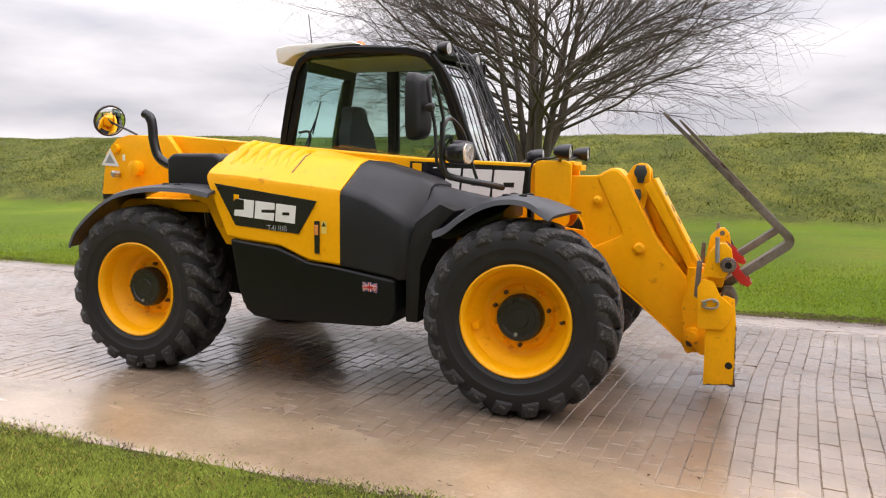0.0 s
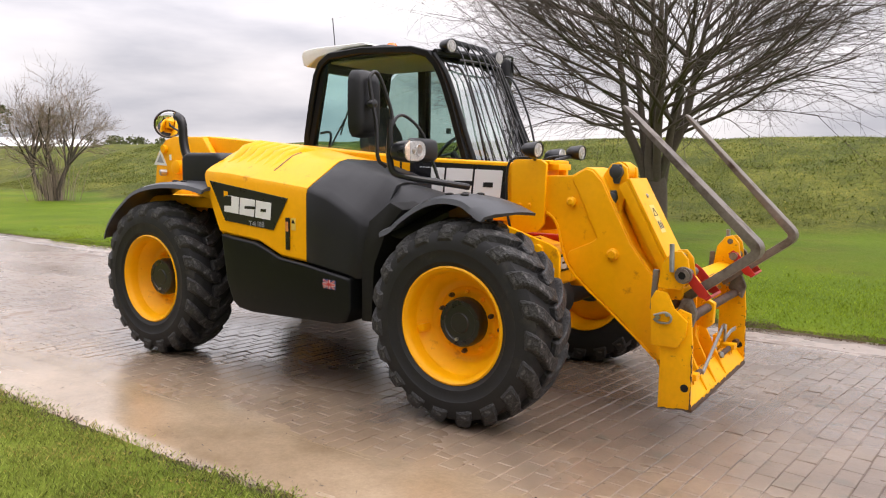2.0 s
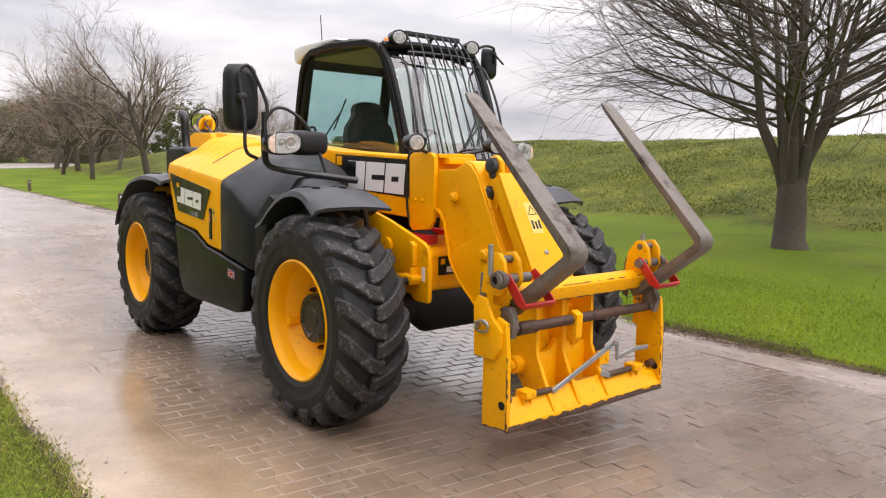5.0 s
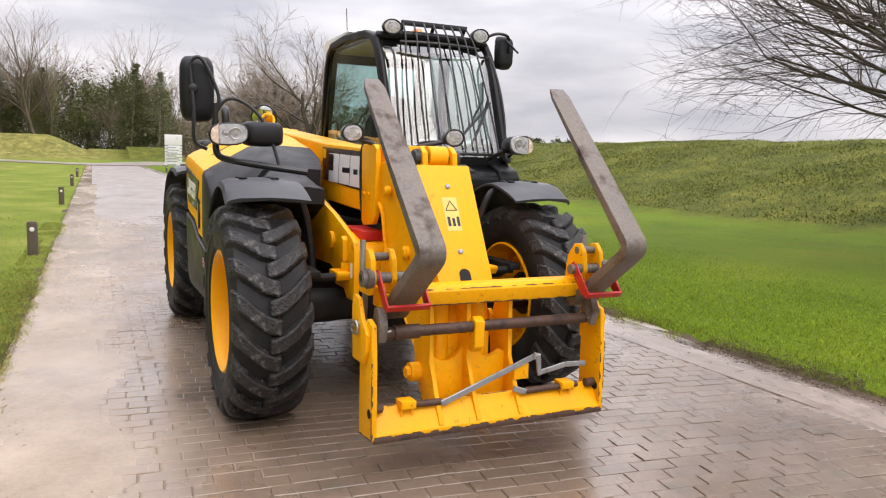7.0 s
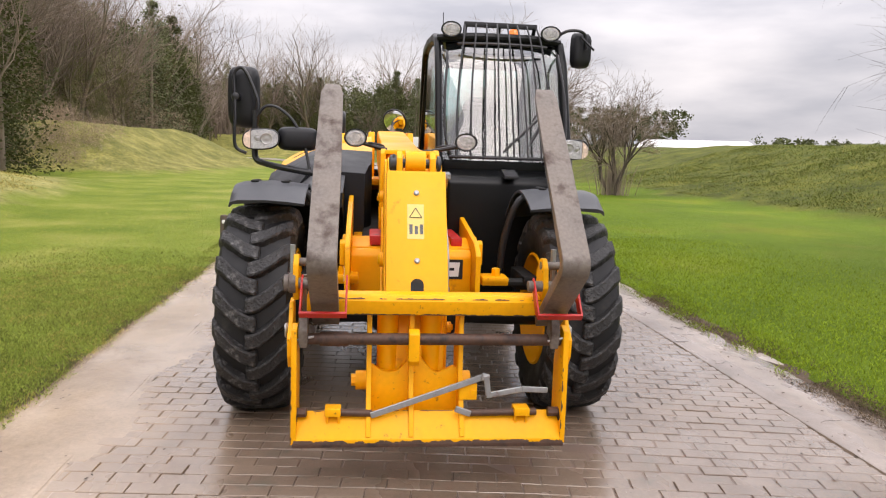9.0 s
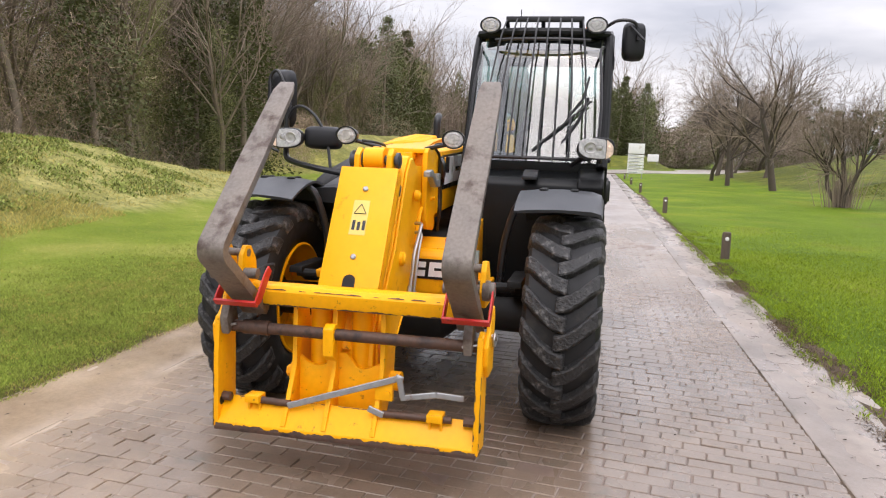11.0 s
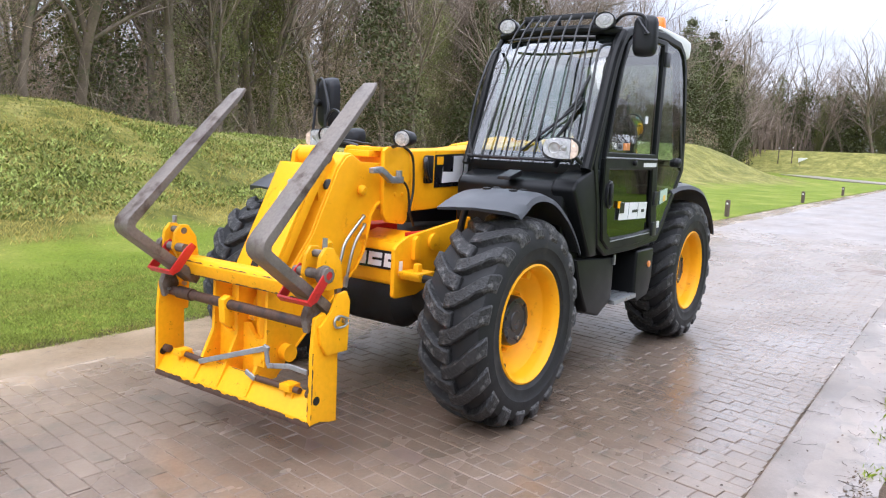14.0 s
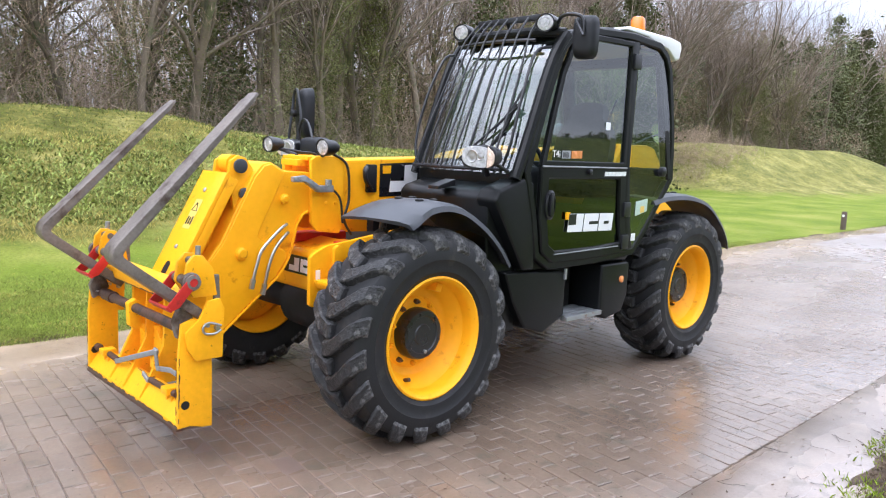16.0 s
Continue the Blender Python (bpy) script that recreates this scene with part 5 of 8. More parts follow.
def lug_mesh(s):
    """One bar of the tread on the half towards s, at the top of the tyre."""
    path = [(-0.03, 0.01, 0.584), (-0.012, 0.012, 0.588), (0.045, 0.045, 0.589), (0.097, 0.115, 0.586), (0.145, 0.2, 0.578), (0.18, 0.25, 0.562), (0.199, 0.285, 0.525), (0.204, 0.3, 0.492)]
    sections = []
    for i, (h, da, top) in enumerate(path):
        half_t, half_b = (0.037 + 0.001 * i) / 0.58, (0.056 + 0.002 * i) / 0.58
        low = 0.527 if i < 5 else (0.52, 0.495, 0.47)[i - 5]
        ring = []
        for da2, rad in ((-half_b, low), (-half_t, top), (half_t, top), (half_b, low)):
            ang = -(da + da2) * LUG_WAY
            out = h if rad > low or i < 5 else h - 0.012
            ring.append((math.sin(ang) * rad, s * out, math.cos(ang) * rad))
        sections.append(ring)
    bm = bmesh.new()
    loft(bm, sections)
    bmesh.ops.recalc_face_normals(bm, faces=bm.faces)
    bevelled(bm, 0.007, 1, 40)
    me = bpy.data.meshes.new("tread_bar")
    bm.to_mesh(me)
    bm.free()
    me.materials.append(LUG_RUBBER)
    return me


LUG_WAY = 1
LUGS = {s: lug_mesh(s) for s in (1, -1)}


def wheel(name, x, side, label):
    c = (x, side * WHEEL_Y, HUB_Z)
    w = new(name)
    w.parent = tele
    w.location = c
    tagged(w, label)
    spin = 0.37 * x + 0.6 * side
    tyre = part("tyre", tyre_bm(side), RUBBER, w, "black rubber tractor tyre with deep worn bars")
    for s in (1, -1):
        for k in range(19):
            bar = new("tread_bar", LUGS[s])
            bar.parent = w
            bar.location = (0, -0.022 * side, 0)
            bar.rotation_euler = (0, spin + 2 * math.pi * (k + (0.5 if s < 0 else 0)) / 19, 0)
    bm = bmesh.new()
    prof = [(0.316, -0.17), (0.337, -0.19), (0.337, -0.205), (0.325, -0.21), (0.305, -0.17), (0.298, -0.1), (0.285, -0.08), (0.285, 0.0), (0.295, 0.06), (0.3, 0.115),
            (0.31, 0.15), (0.325, 0.162), (0.335, 0.156), (0.335, 0.142), (0.316, 0.13)]
    lathe(bm, [(r, h * side) for r, h in prof], (0, 0, 0), (0, 1, 0), 56, False)
    lathe(bm, [(r, h * side) for r, h in [(0.297, 0.07), (0.285, 0.045), (0.262, 0.02), (0.245, -0.015), (0.232, -0.03), (0.2, -0.035), (0.19, -0.022), (0.165, -0.018), (0.13, -0.018), (0.13, -0.05), (0.24, -0.05), (0.288, -0.01)]], (0, 0, 0), (0, 1, 0), 56, False)
    rim = part("rim", bm, YELLOW, w, "yellow painted steel rim", 50)
    for k in range(10):
        a = 2 * math.pi * k / 10 + spin
        bm = bmesh.new()
        lathe(bm, [(0.014, -0.025 * side), (0.014, 0.004 * side), (0.008, 0.006 * side), (0.008, 0.018 * side)], (math.sin(a) * 0.172, 0, math.cos(a) * 0.172), (0, 1, 0), 6)
        part("wheel_bolt", bm, RUST if k % 3 == 0 else YELLOW_WORN, rim)
    a = 2.2 + spin
    bm = bmesh.new()
    tube(bm, [(math.sin(a) * 0.262, 0.02 * side, math.cos(a) * 0.262), (math.sin(a) * 0.25, 0.055 * side, math.cos(a) * 0.25)], 0.011, 10)
    part("valve", bm, RUST, rim, "small valve stem")
    a = {(AXLE_F, 1): -0.35, (AXLE_F, -1): -1.8, (AXLE_R, -1): 2.2, (AXLE_R, 1): 1.9}[(x, side)]
    bm = bmesh.new()
    box(bm, -0.022, 0.022, min(0.0, 0.075 * side), max(0.0, 0.075 * side), 0.245, 0.29, 0.006, Matrix.Rotation(a, 4, "Y"))
    part("rim_lug", bm, YELLOW, rim, "small yellow lug inside the rim")
    bm = bmesh.new()
    lathe(bm, [(r, h * side) for r, h in [(0.138, -0.06), (0.142, 0.015), (0.139, 0.045), (0.13, 0.06), (0.105, 0.062), (0.1, 0.056), (0.06, 0.056), (0.055, 0.062), (0.02, 0.062)]], (0, 0, 0), (0, 1, 0), 40)
    hub = part("hub", bm, HUB_BLACK, w, "black planetary hub")
    for k in range(6):
        a = 2 * math.pi * k / 6 + 0.2
        bm = bmesh.new()
        lathe(bm, [(0.009, 0.045 * side), (0.009, 0.066 * side), (0.004, 0.068 * side)], (math.sin(a) * 0.118, 0, math.cos(a) * 0.118), (0, 1, 0), 6)
        part("hub_bolt", bm, HUB_BLACK, hub)
    a = 3.3
    bm = bmesh.new()
    lathe(bm, [(0.011, 0.045 * side), (0.011, 0.069 * side), (0.006, 0.071 * side)], (math.sin(a) * 0.095, 0, math.cos(a) * 0.095), (0, 1, 0), 8)
    part("plug", bm, STEEL, hub, "bright steel plug")
    return w


for nm, x in (("front_wheel", AXLE_F), ("rear_wheel", AXLE_R)):
    for s in (-1, 1):
        wheel(nm, x, s, "large wheel with a barred black tyre and yellow rim")

# axles, chassis and front frame
for x in (AXLE_F, AXLE_R):
    bm = bmesh.new()
    tube(bm, [(x, -0.86, HUB_Z), (x, -0.6, HUB_Z), (x, -0.3, HUB_Z), (x, -0.2, HUB_Z), (x, 0.2, HUB_Z), (x, 0.3, HUB_Z), (x, 0.6, HUB_Z), (x, 0.86, HUB_Z)],
         [0.1, 0.1, 0.09, 0.17, 0.17, 0.09, 0.1, 0.1], 18)
    part("axle", bm, DARK, tele, "dark steel axle with a central differential")
    for s in (-1, 1):
        bm = bmesh.new()
        prism(bm, [(x + 0.05, HUB_Z + 0.12), (x + 0.2, HUB_Z + 0.2), (x + 0.28, HUB_Z + 0.2), (x + 0.28, HUB_Z + 0.24), (x - 0.1, HUB_Z + 0.24), (x - 0.1, HUB_Z + 0.12)], s * 0.62 - 0.04, s * 0.62 + 0.04, "y", 0.01)
        part("steering_knuckle", bm, DARK, tele)
bm = bmesh.new()
tube(bm, [(0.24, -0.62, HUB_Z + 0.2), (0.24, -0.36, HUB_Z + 0.2)], 0.024, 10)
part("steering_ram", bm, DARK, tele)
bm = bmesh.new()
tube(bm, [(0.24, 0.36, HUB_Z + 0.2), (0.24, 0.62, HUB_Z + 0.2)], 0.024, 10)
part("steering_ram", bm, DARK, tele)
for s in (-1, 1):
    bm = bmesh.new()
    prism(bm, [(0.13, 0.76), (0.27, 0.76), (0.29, 0.79), (0.29, 0.81), (0.13, 0.81)], s * 0.42 - 0.075, s * 0.42 + 0.075, "y", 0.008)
    lathe(bm, [(0.026, 0), (0.026, 0.04), (0.018, 0.045)], (0.22, s * 0.43, 0.81), (0, 0, 1), 6)
    part("ram_bracket", bm, YELLOW_WORN, tele, "yellow steering ram bracket with a bolt")
bm = bmesh.new()
prism(bm, [(-3.55, 0.62), (-3.3, 0.5), (-1.9, 0.42), (-0.6, 0.42), (-0.16, 0.5), (-0.12, 0.7), (-0.12, 0.86), (-0.4, 0.98), (-2.0, 0.95), (-3.0, 1.12), (-3.5, 1.1)], -0.33, 0.3, "y", 0.02)
part("chassis", bm, DARK, tele, "dark steel chassis")
bm = bmesh.new()
prism(bm, [(-3.62, 0.6), (-3.25, 0.58), (-2.95, 1.16), (-2.0, 1.2), (-2.0, 1.26), (-3.2, 1.24), (-3.62, 1.15)], -0.5, 0.45, "y", 0.02)
box(bm, -3.1, -2.3, -0.82, -0.5, 1.12, 1.2, 0.02)
part("counterweight", bm, YELLOW, tele, "yellow rear frame")
for s, y in ((-1, -0.42), (1, 0.30)):
    bm = bmesh.new()
    outline = [(-0.75, 1.2), (-0.33, 1.17), (-0.05, 1.103), (0.28, 1.0), (0.325, 0.975), (0.343, 0.935), (0.345, 0.68), (0.335, 0.657), (0.22, 0.655), (0.1, 0.75), (-0.1, 0.8), (-0.75, 0.78)]
    if s > 0:
        outline = [(-0.75, 1.12), (-0.29, 1.06), (0.19, 0.995), (0.28, 0.955), (0.305, 0.93), (0.305, 0.66), (0.285, 0.645), (0.1, 0.645), (-0.02, 0.68), (-0.1, 0.8), (-0.75, 0.78)]
    prism(bm, outline, y, y + 0.03, "y", 0.006)
    back = 0.06 if s < 0 else 0.14
    prism(bm, [(0.24 - back, 0.86), (0.3 - back, 0.86), (0.3 - back, 0.98), (0.27 - back, 1.0), (0.24 - back, 0.99)], y - 0.03 if s < 0 else y + 0.03, y if s < 0 else y + 0.06, "y", 0.006)
    lathe(bm, [(0.05, 0), (0.05, 0.02), (0.03, 0.025)], (-0.05, y + (0.03 if s > 0 else 0), 0.95), (0, s, 0), 18)
    plate = part("frame_plate", bm, YELLOW, tele, "yellow front frame side plate")
    bm = bmesh.new()
    box(bm, 0.32 - 0.6 * back, 0.35 - 0.6 * back, y - 0.003 if s < 0 else y + 0.03, y if s < 0 else y + 0.033, 0.78, 0.86, 0)
    part("decal", bm, DECAL_WHITE, plate, smooth=0)
bm = bmesh.new()
prism(bm, [(-0.1, 0.68), (0.13, 0.68), (0.145, 0.7), (0.145, 0.9), (0.12, 0.935), (-0.1, 0.99)], -0.39, 0.30, "y", 0.01)
cross = part("front_crossmember", bm, YELLOW, tele, "yellow front crossmember under the boom")
bm = bmesh.new()
box(bm, 0.146, 0.15, -0.19, 0.25, 0.775, 0.888, 0)
dec = part("nameplate", bm, DECAL_BLACK, cross, "black nameplate with white blocks", smooth=0)
for k in range(3):
    bm = bmesh.new()
    y = -0.13 + 0.125 * k
    prism(bm, [(y, 0.79), (y + 0.105, 0.79), (y + 0.113, 0.872), (y + 0.008, 0.872)], 0.151, 0.153, "x", 0)
    part("letter_block", bm, DECAL_WHITE, dec, smooth=0)
    bm = bmesh.new()
    ya, yb = ((y - 0.004, y + 0.06), (y + 0.035, y + 0.112), (y + 0.035, y + 0.08))[k]
    prism(bm, [(ya, 0.825), (yb, 0.825), (yb, 0.84 if k else 0.873), (ya, 0.84 if k else 0.873)], 0.1532, 0.154, "x", 0)
    part("letter_block", bm, DECAL_BLACK, dec, smooth=0)
bm = bmesh.new()
prism(bm, [(-0.175, 0.84), (-0.145, 0.84), (-0.142, 0.872), (-0.172, 0.872)], 0.151, 0.153, "x", 0)
part("badge_square", bm, YELLOW, dec, smooth=0)
bm = bmesh.new()
box(bm, -0.72, 0.1, -0.385, 0.295, 0.9, 0.948, 0.006)
part("frame_floor", bm, YELLOW_WORN, tele, "yellow floor plate between the frame sides")
bm = bmesh.new()
box(bm, -0.5, 0.05, 0.19, 0.255, 0.949, 1.0, 0.008)
part("valve_block", bm, RED, tele, "red hydraulic valve block under the boom")
bm = bmesh.new()
box(bm, -0.3, 0.09, -0.285, -0.15, 0.955, 1.01, 0.008)
part("valve_block", bm, RED, tele, "red hydraulic valve block under the boom")

# engine cover on the right
def cover_section(x, side_low, low, shoulder, mid, top, side=-1.0, inner=-0.27):
    """An upright side, a tight shoulder, and a flat slope rising to the boom."""
    ys, zs = side + 0.06, shoulder + 0.04
    def slope(y):
        a, b = (ys, zs), (-0.7, mid + 0.01)
        return a[1] + (b[1] - a[1]) * (y - a[0]) / (b[0] - a[0])
    return [(x, side + 0.012, low), (x, side, low + 0.015), (x, side, (low + shoulder) / 2), (x, side + 0.003, shoulder - 0.02), (x, side + 0.016, shoulder + 0.012), (x, ys, zs), (x, -0.82, slope(-0.82)),
            (x, -0.7, slope(-0.7)), (x, -0.62, mid + 0.03), (x, -0.45, (mid + top) / 2 + 0.016), (x, inner, top), (x, inner, low)]


bm = bmesh.new()
low = lambda x: lerp_table(x, [(-2.05, 0.975), (-1.84, 0.955), (-1.6, 0.935), (-1.49, 0.89), (-1.39, 0.85), (-1.1, 0.825)])
secs = []
for x, sh, mi, to in [(-2.14, 1.37, 1.52, 1.6), (-2.12, 1.39, 1.54, 1.615), (-1.9, 1.375, 1.53, 1.595), (-1.6, 1.34, 1.505, 1.56), (-1.49, 1.33, 1.495, 1.54), (-1.39, 1.32, 1.485, 1.52), (-1.16, 1.295, 1.465, 1.485)]:
    secs.append(cover_section(x, 0.0, low(x), sh, mi, to))
# the rear face leans, its foot further ahead than its top
secs = [[(x + (0.19 * (1 - (z - 0.97) / 0.45) if k < 2 and z < 1.42 else 0), y, z) for x, y, z in s] if k < 2 else s for k, s in enumerate(secs)]
secs = [[(p[0] - 0.05 if k < 2 else p[0], p[1], p[2]) for p in s] for k, s in enumerate(secs)]
loft(bm, secs)
cover = part("engine_cover", bm, YELLOW, tele, "yellow engine cover with a ribbed top", 30)
for k in range(6):
    bm = bmesh.new()
    x = -2.1 + 0.085 * k
    tube(bm, [(x - 0.03, -0.36, 1.604 - 0.011 * k), (x - 0.01, -0.52, 1.594 - 0.011 * k), (x + 0.012, -0.68, 1.555 - 0.01 * k), (x + 0.03, -0.85, 1.458 - 0.008 * k)], [0.022, 0.042, 0.044, 0.016], 14, smooth=0)
    part("cover_rib", bm, YELLOW, cover, smooth=80)
bm = bmesh.new()
tube(bm, [(-1.6, -0.6, 1.537), (-1.585, -0.7, 1.513), (-1.575, -0.88, 1.41)], 0.006, 6)
part("cover_seam", bm, DECAL_BLACK, cover)

bm = bmesh.new()
prism(bm, [(-2.42, 1.27), (-2.05, 1.27), (-1.88, 0.96), (-1.9, 0.9), (-2.12, 0.91), (-2.2, 1.03), (-2.28, 1.19), (-2.42, 1.22)], -0.87, -0.83, "y", 0.01)
part("inner_panel", bm, YELLOW, cover, "yellow panel behind the engine cover's rear edge")
bm = bmesh.new()
secs = []
for x, lo, sh, mi, to, sd, inn in [(-1.16, 0.825, 1.287, 1.458, 1.476, -0.998, -0.27), (-1.14, 0.825, 1.297, 1.468, 1.486, -1.006, -0.27), (-0.98, 0.8, 1.25, 1.43, 1.445, -1.006, -0.27),
                                   (-0.82, 0.775, 1.165, 1.382, 1.4, -1.002, -0.28), (-0.76, 0.76, 1.128, 1.366, 1.384, -0.995, -0.3), (-0.735, 0.76, 1.108, 1.356, 1.374, -0.98, -0.3), (-0.66, 0.78, 1.07, 1.32, 1.34, -0.92, -0.32)]:
    secs.append(cover_section(x, 0.0, lo, sh, mi, to, sd, inn))
loft(bm, secs)
shroud = part("front_shroud", bm, PLASTIC, tele, "charcoal plastic shroud ahead of the engine cover", 38)
bm = bmesh.new()
arch = [(-0.68, 1.09, 1.34), (-0.6, 1.08, 1.328), (-0.48, 1.05, 1.302), (-0.3, 1.12, 1.268), (-0.12, 1.2, 1.25)]
loft(bm, [[(x, -0.91, z - 0.03), (x, -0.91, z), (x, -0.78, z + (top - z) * 0.55), (x, -0.66, top - 0.008), (x, -0.55, top), (x, -0.45, top - 0.012), (x, -0.45, z - 0.05)] for x, z, top in arch])
part("shroud_nose", bm, PLASTIC, tele, "charcoal plastic nose sloping to the mudguard", 60)
bm = bmesh.new()
prism(bm, [(-0.72, 0.5), (-0.64, 0.5), (-0.62, 0.85), (-0.52, 1.08), (-0.4, 1.2), (-0.5, 1.24), (-0.66, 1.12), (-0.72, 0.9)], -0.97, -0.45, "y", 0.01)
part("wheel_arch_liner", bm, DARK, tele)

bm = bmesh.new()
prism(bm, [(-1.975, 0.97), (-1.84, 0.952), (-1.62, 0.93), (-1.49, 0.885), (-1.39, 0.845), (-1.15, 0.82), (-0.775, 0.762), (-0.77, 0.56), (-0.81, 0.48), (-0.9, 0.462), (-1.67, 0.445), (-1.8, 0.46), (-1.86, 0.5), (-1.92, 0.64)], -1.022, -0.42, "y", 0.022, seg=3)
skirt = part("lower_side_panel", bm, BLACK, tele, "glossy black lower side panel", 40)
bm = bmesh.new()
prism(bm, [(-0.99, 0.685), (-0.885, 0.68), (-0.885, 0.738), (-0.99, 0.743)], -1.026, -1.0225, "y", 0)
flag = part("flag_decal", bm, DECAL_BLUE, skirt, "small blue, white and red flag decal", smooth=0)
for w, mat, h in ((0.009, DECAL_WHITE, 0.0), (0.005, RED, 0.0015)):
    bm = bmesh.new()
    y0 = -1.0275 - h
    tmp = bmesh.new()
    for a, b in (((-0.985, 0.688), (-0.89, 0.735)), ((-0.985, 0.739), (-0.89, 0.684))):
        d = Vector((b[0] - a[0], 0, b[1] - a[1])).normalized()
        s = Vector((-d.z, 0, d.x)) * w * 0.6
        q = [Vector((p[0], y0, p[1])) for p in (a, b)]
        bm.faces.new([bm.verts.new(p) for p in (q[0] - s, q[1] - s, q[1] + s, q[0] + s)])
    box(bm, -0.99, -0.885, y0 - 0.001, y0, 0.711 - w, 0.711 + w, 0)
    box(bm, -0.9375 - w, -0.9375 + w, y0 - 0.001, y0, 0.684, 0.741, 0)
    part("flag_cross", bm, mat, flag, smooth=0)

bm = bmesh.new()
prism(bm, [(-2.1, 1.335), (-1.32, 1.235), (-1.455, 1.02), (-1.94, 1.06)], -1.006, -1.001, "y", 0.001, seg=1)
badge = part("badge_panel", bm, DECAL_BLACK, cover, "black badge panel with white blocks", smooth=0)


def block(pts, y0, y1, mat, parent, name="letter_block"):
    bmx = bmesh.new()
    prism(bmx, pts, y0, y1, "y", 0.006 if abs(pts[0][0] - pts[1][0]) > 0.05 else 0, seg=2)
    return part(name, bmx, mat, parent, smooth=0)


def badge_blocks(x0, z0, x1, z1, h, y, out, parent, flip=False, count=3, mat=None):
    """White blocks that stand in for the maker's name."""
    for k in range(count):
        a, b = (k + 0.035) / count, (k + 0.965) / count
        xa, xb = x0 + (x1 - x0) * a, x0 + (x1 - x0) * b
        za, zb = z0 + (z1 - z0) * a, z0 + (z1 - z0) * b
        s = 0.1 * h * (1 if x1 > x0 else -1)
        full = block([(xa, za), (xb, zb), (xb + s, zb + h), (xa + s, za + h)], y, y + out, mat or DECAL_WHITE, parent)
        if count == 3:
            xm, xe, zm = xa + (xb - xa) * (0.34 if k else 0.0), xa + (xb - xa) * (1.02 if k == 1 else 0.7 if k == 2 else 0.5), za + (zb - za) * 0.5
            block([(xm + s * 0.4, zm + h * 0.4), (xe + s * 0.4, zm + h * 0.4), (xe + s * 0.6, zm + h * (0.57 if k else 0.99)), (xm + s * 0.6, zm + h * (0.57 if k else 0.99))], y + out, y + out * 1.3, DECAL_BLACK, parent)


badge_blocks(-1.95, 1.125, -1.475, 1.085, 0.115, -1.007, -0.003, badge)
block([(-1.945, 1.225), (-1.905, 1.22), (-1.905, 1.262), (-1.945, 1.266)], -1.007, -1.01, YELLOW, badge, "badge_square")

bm = bmesh.new()
box(bm, -1.338, -1.302, -1.012, -1.0, 0.9, 1.11, 0.006)
latch = part("cover_latch", bm, DECAL_BLACK, cover, "black latch with an orange reflector")
bm = bmesh.new()
box(bm, -1.333, -1.307, -1.016, -1.012, 1.02, 1.085, 0.002)
part("reflector", bm, AMBER, latch)
bm = bmesh.new()
box(bm, -1.29, -1.252, -1.004, -1.001, 1.03, 1.11, 0)
stick = part("warning_sticker", bm, DECAL_YELLOW, cover, "small pale warning sticker", smooth=0)
bm = bmesh.new()
prism(bm, [(-1.287, 1.075), (-1.255, 1.075), (-1.271, 1.104)], -1.0055, -1.0045, "y", 0)
part("triangle", bm, DECAL_BLACK, stick, smooth=0)

# air intake box and exhaust behind the cover
bm = bmesh.new()
prism(bm, [(-2.62, 1.27), (-2.16, 1.25), (-2.16, 1.5), (-2.22, 1.535), (-2.56, 1.535), (-2.62, 1.5)], -0.86, -0.42, "y", 0.03, seg=3)
part("intake_box", bm, PLASTIC, tele, "charcoal plastic intake box")
bm = bmesh.new()
tube(bm, [(-2.6, -0.52, 1.44), (-2.82, -0.54, 1.44), (-2.95, -0.55, 1.5), (-3.0, -0.55, 1.62), (-3.01, -0.55, 1.75), (-3.03, -0.55, 1.81), (-3.08, -0.55, 1.84)], 0.036, 14, smooth=5, caps=False)
tube(bm, [(-3.081, -0.55, 1.841), (-3.05, -0.55, 1.822), (-3.02, -0.55, 1.77)], 0.031, 14, smooth=4, caps=False)
part("exhaust_pipe", bm, BAR_BLACK, tele, "black curved exhaust pipe")

# boom
bm = bmesh.new()
prism(bm, [(-3.5, 1.4), (-1.0, 1.13), (-0.1, 1.1), (0.1, 1.15), (0.1, 1.475), (-1.0, 1.52), (-3.15, 1.69), (-3.5, 1.69)], -0.2, 0.06, "y", 0.016, seg=3)
boom = part("boom", bm, YELLOW, tele, "yellow telescopic boom")
bm = bmesh.new()
prism(bm, [(-1.02, 1.495), (-0.14, 1.462), (-0.14, 1.225), (-1.02, 1.27)], -0.2045, -0.2005, "y", 0)
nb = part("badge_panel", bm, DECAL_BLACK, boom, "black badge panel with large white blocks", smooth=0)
badge_blocks(-0.87, 1.262, -0.185, 1.242, 0.19, -0.205, -0.003, nb)
block([(-1.0, 1.42), (-0.93, 1.417), (-0.93, 1.478), (-1.0, 1.482)], -0.205, -0.208, YELLOW, nb, "badge_square")
bm = bmesh.new()
prism(bm, [(-0.4, 1.465), (-1.28, 1.505), (-1.28, 1.275), (-0.4, 1.25)], 0.0605, 0.0645, "y", 0)
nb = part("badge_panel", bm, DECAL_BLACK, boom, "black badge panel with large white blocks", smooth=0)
badge_blocks(-0.47, 1.28, -1.22, 1.31, 0.175, 0.065, 0.003, nb)
block([(-0.42, 1.4), (-0.49, 1.403), (-0.49, 1.455), (-0.42, 1.452)], 0.065, 0.068, YELLOW, nb, "badge_square")
bm = bmesh.new()
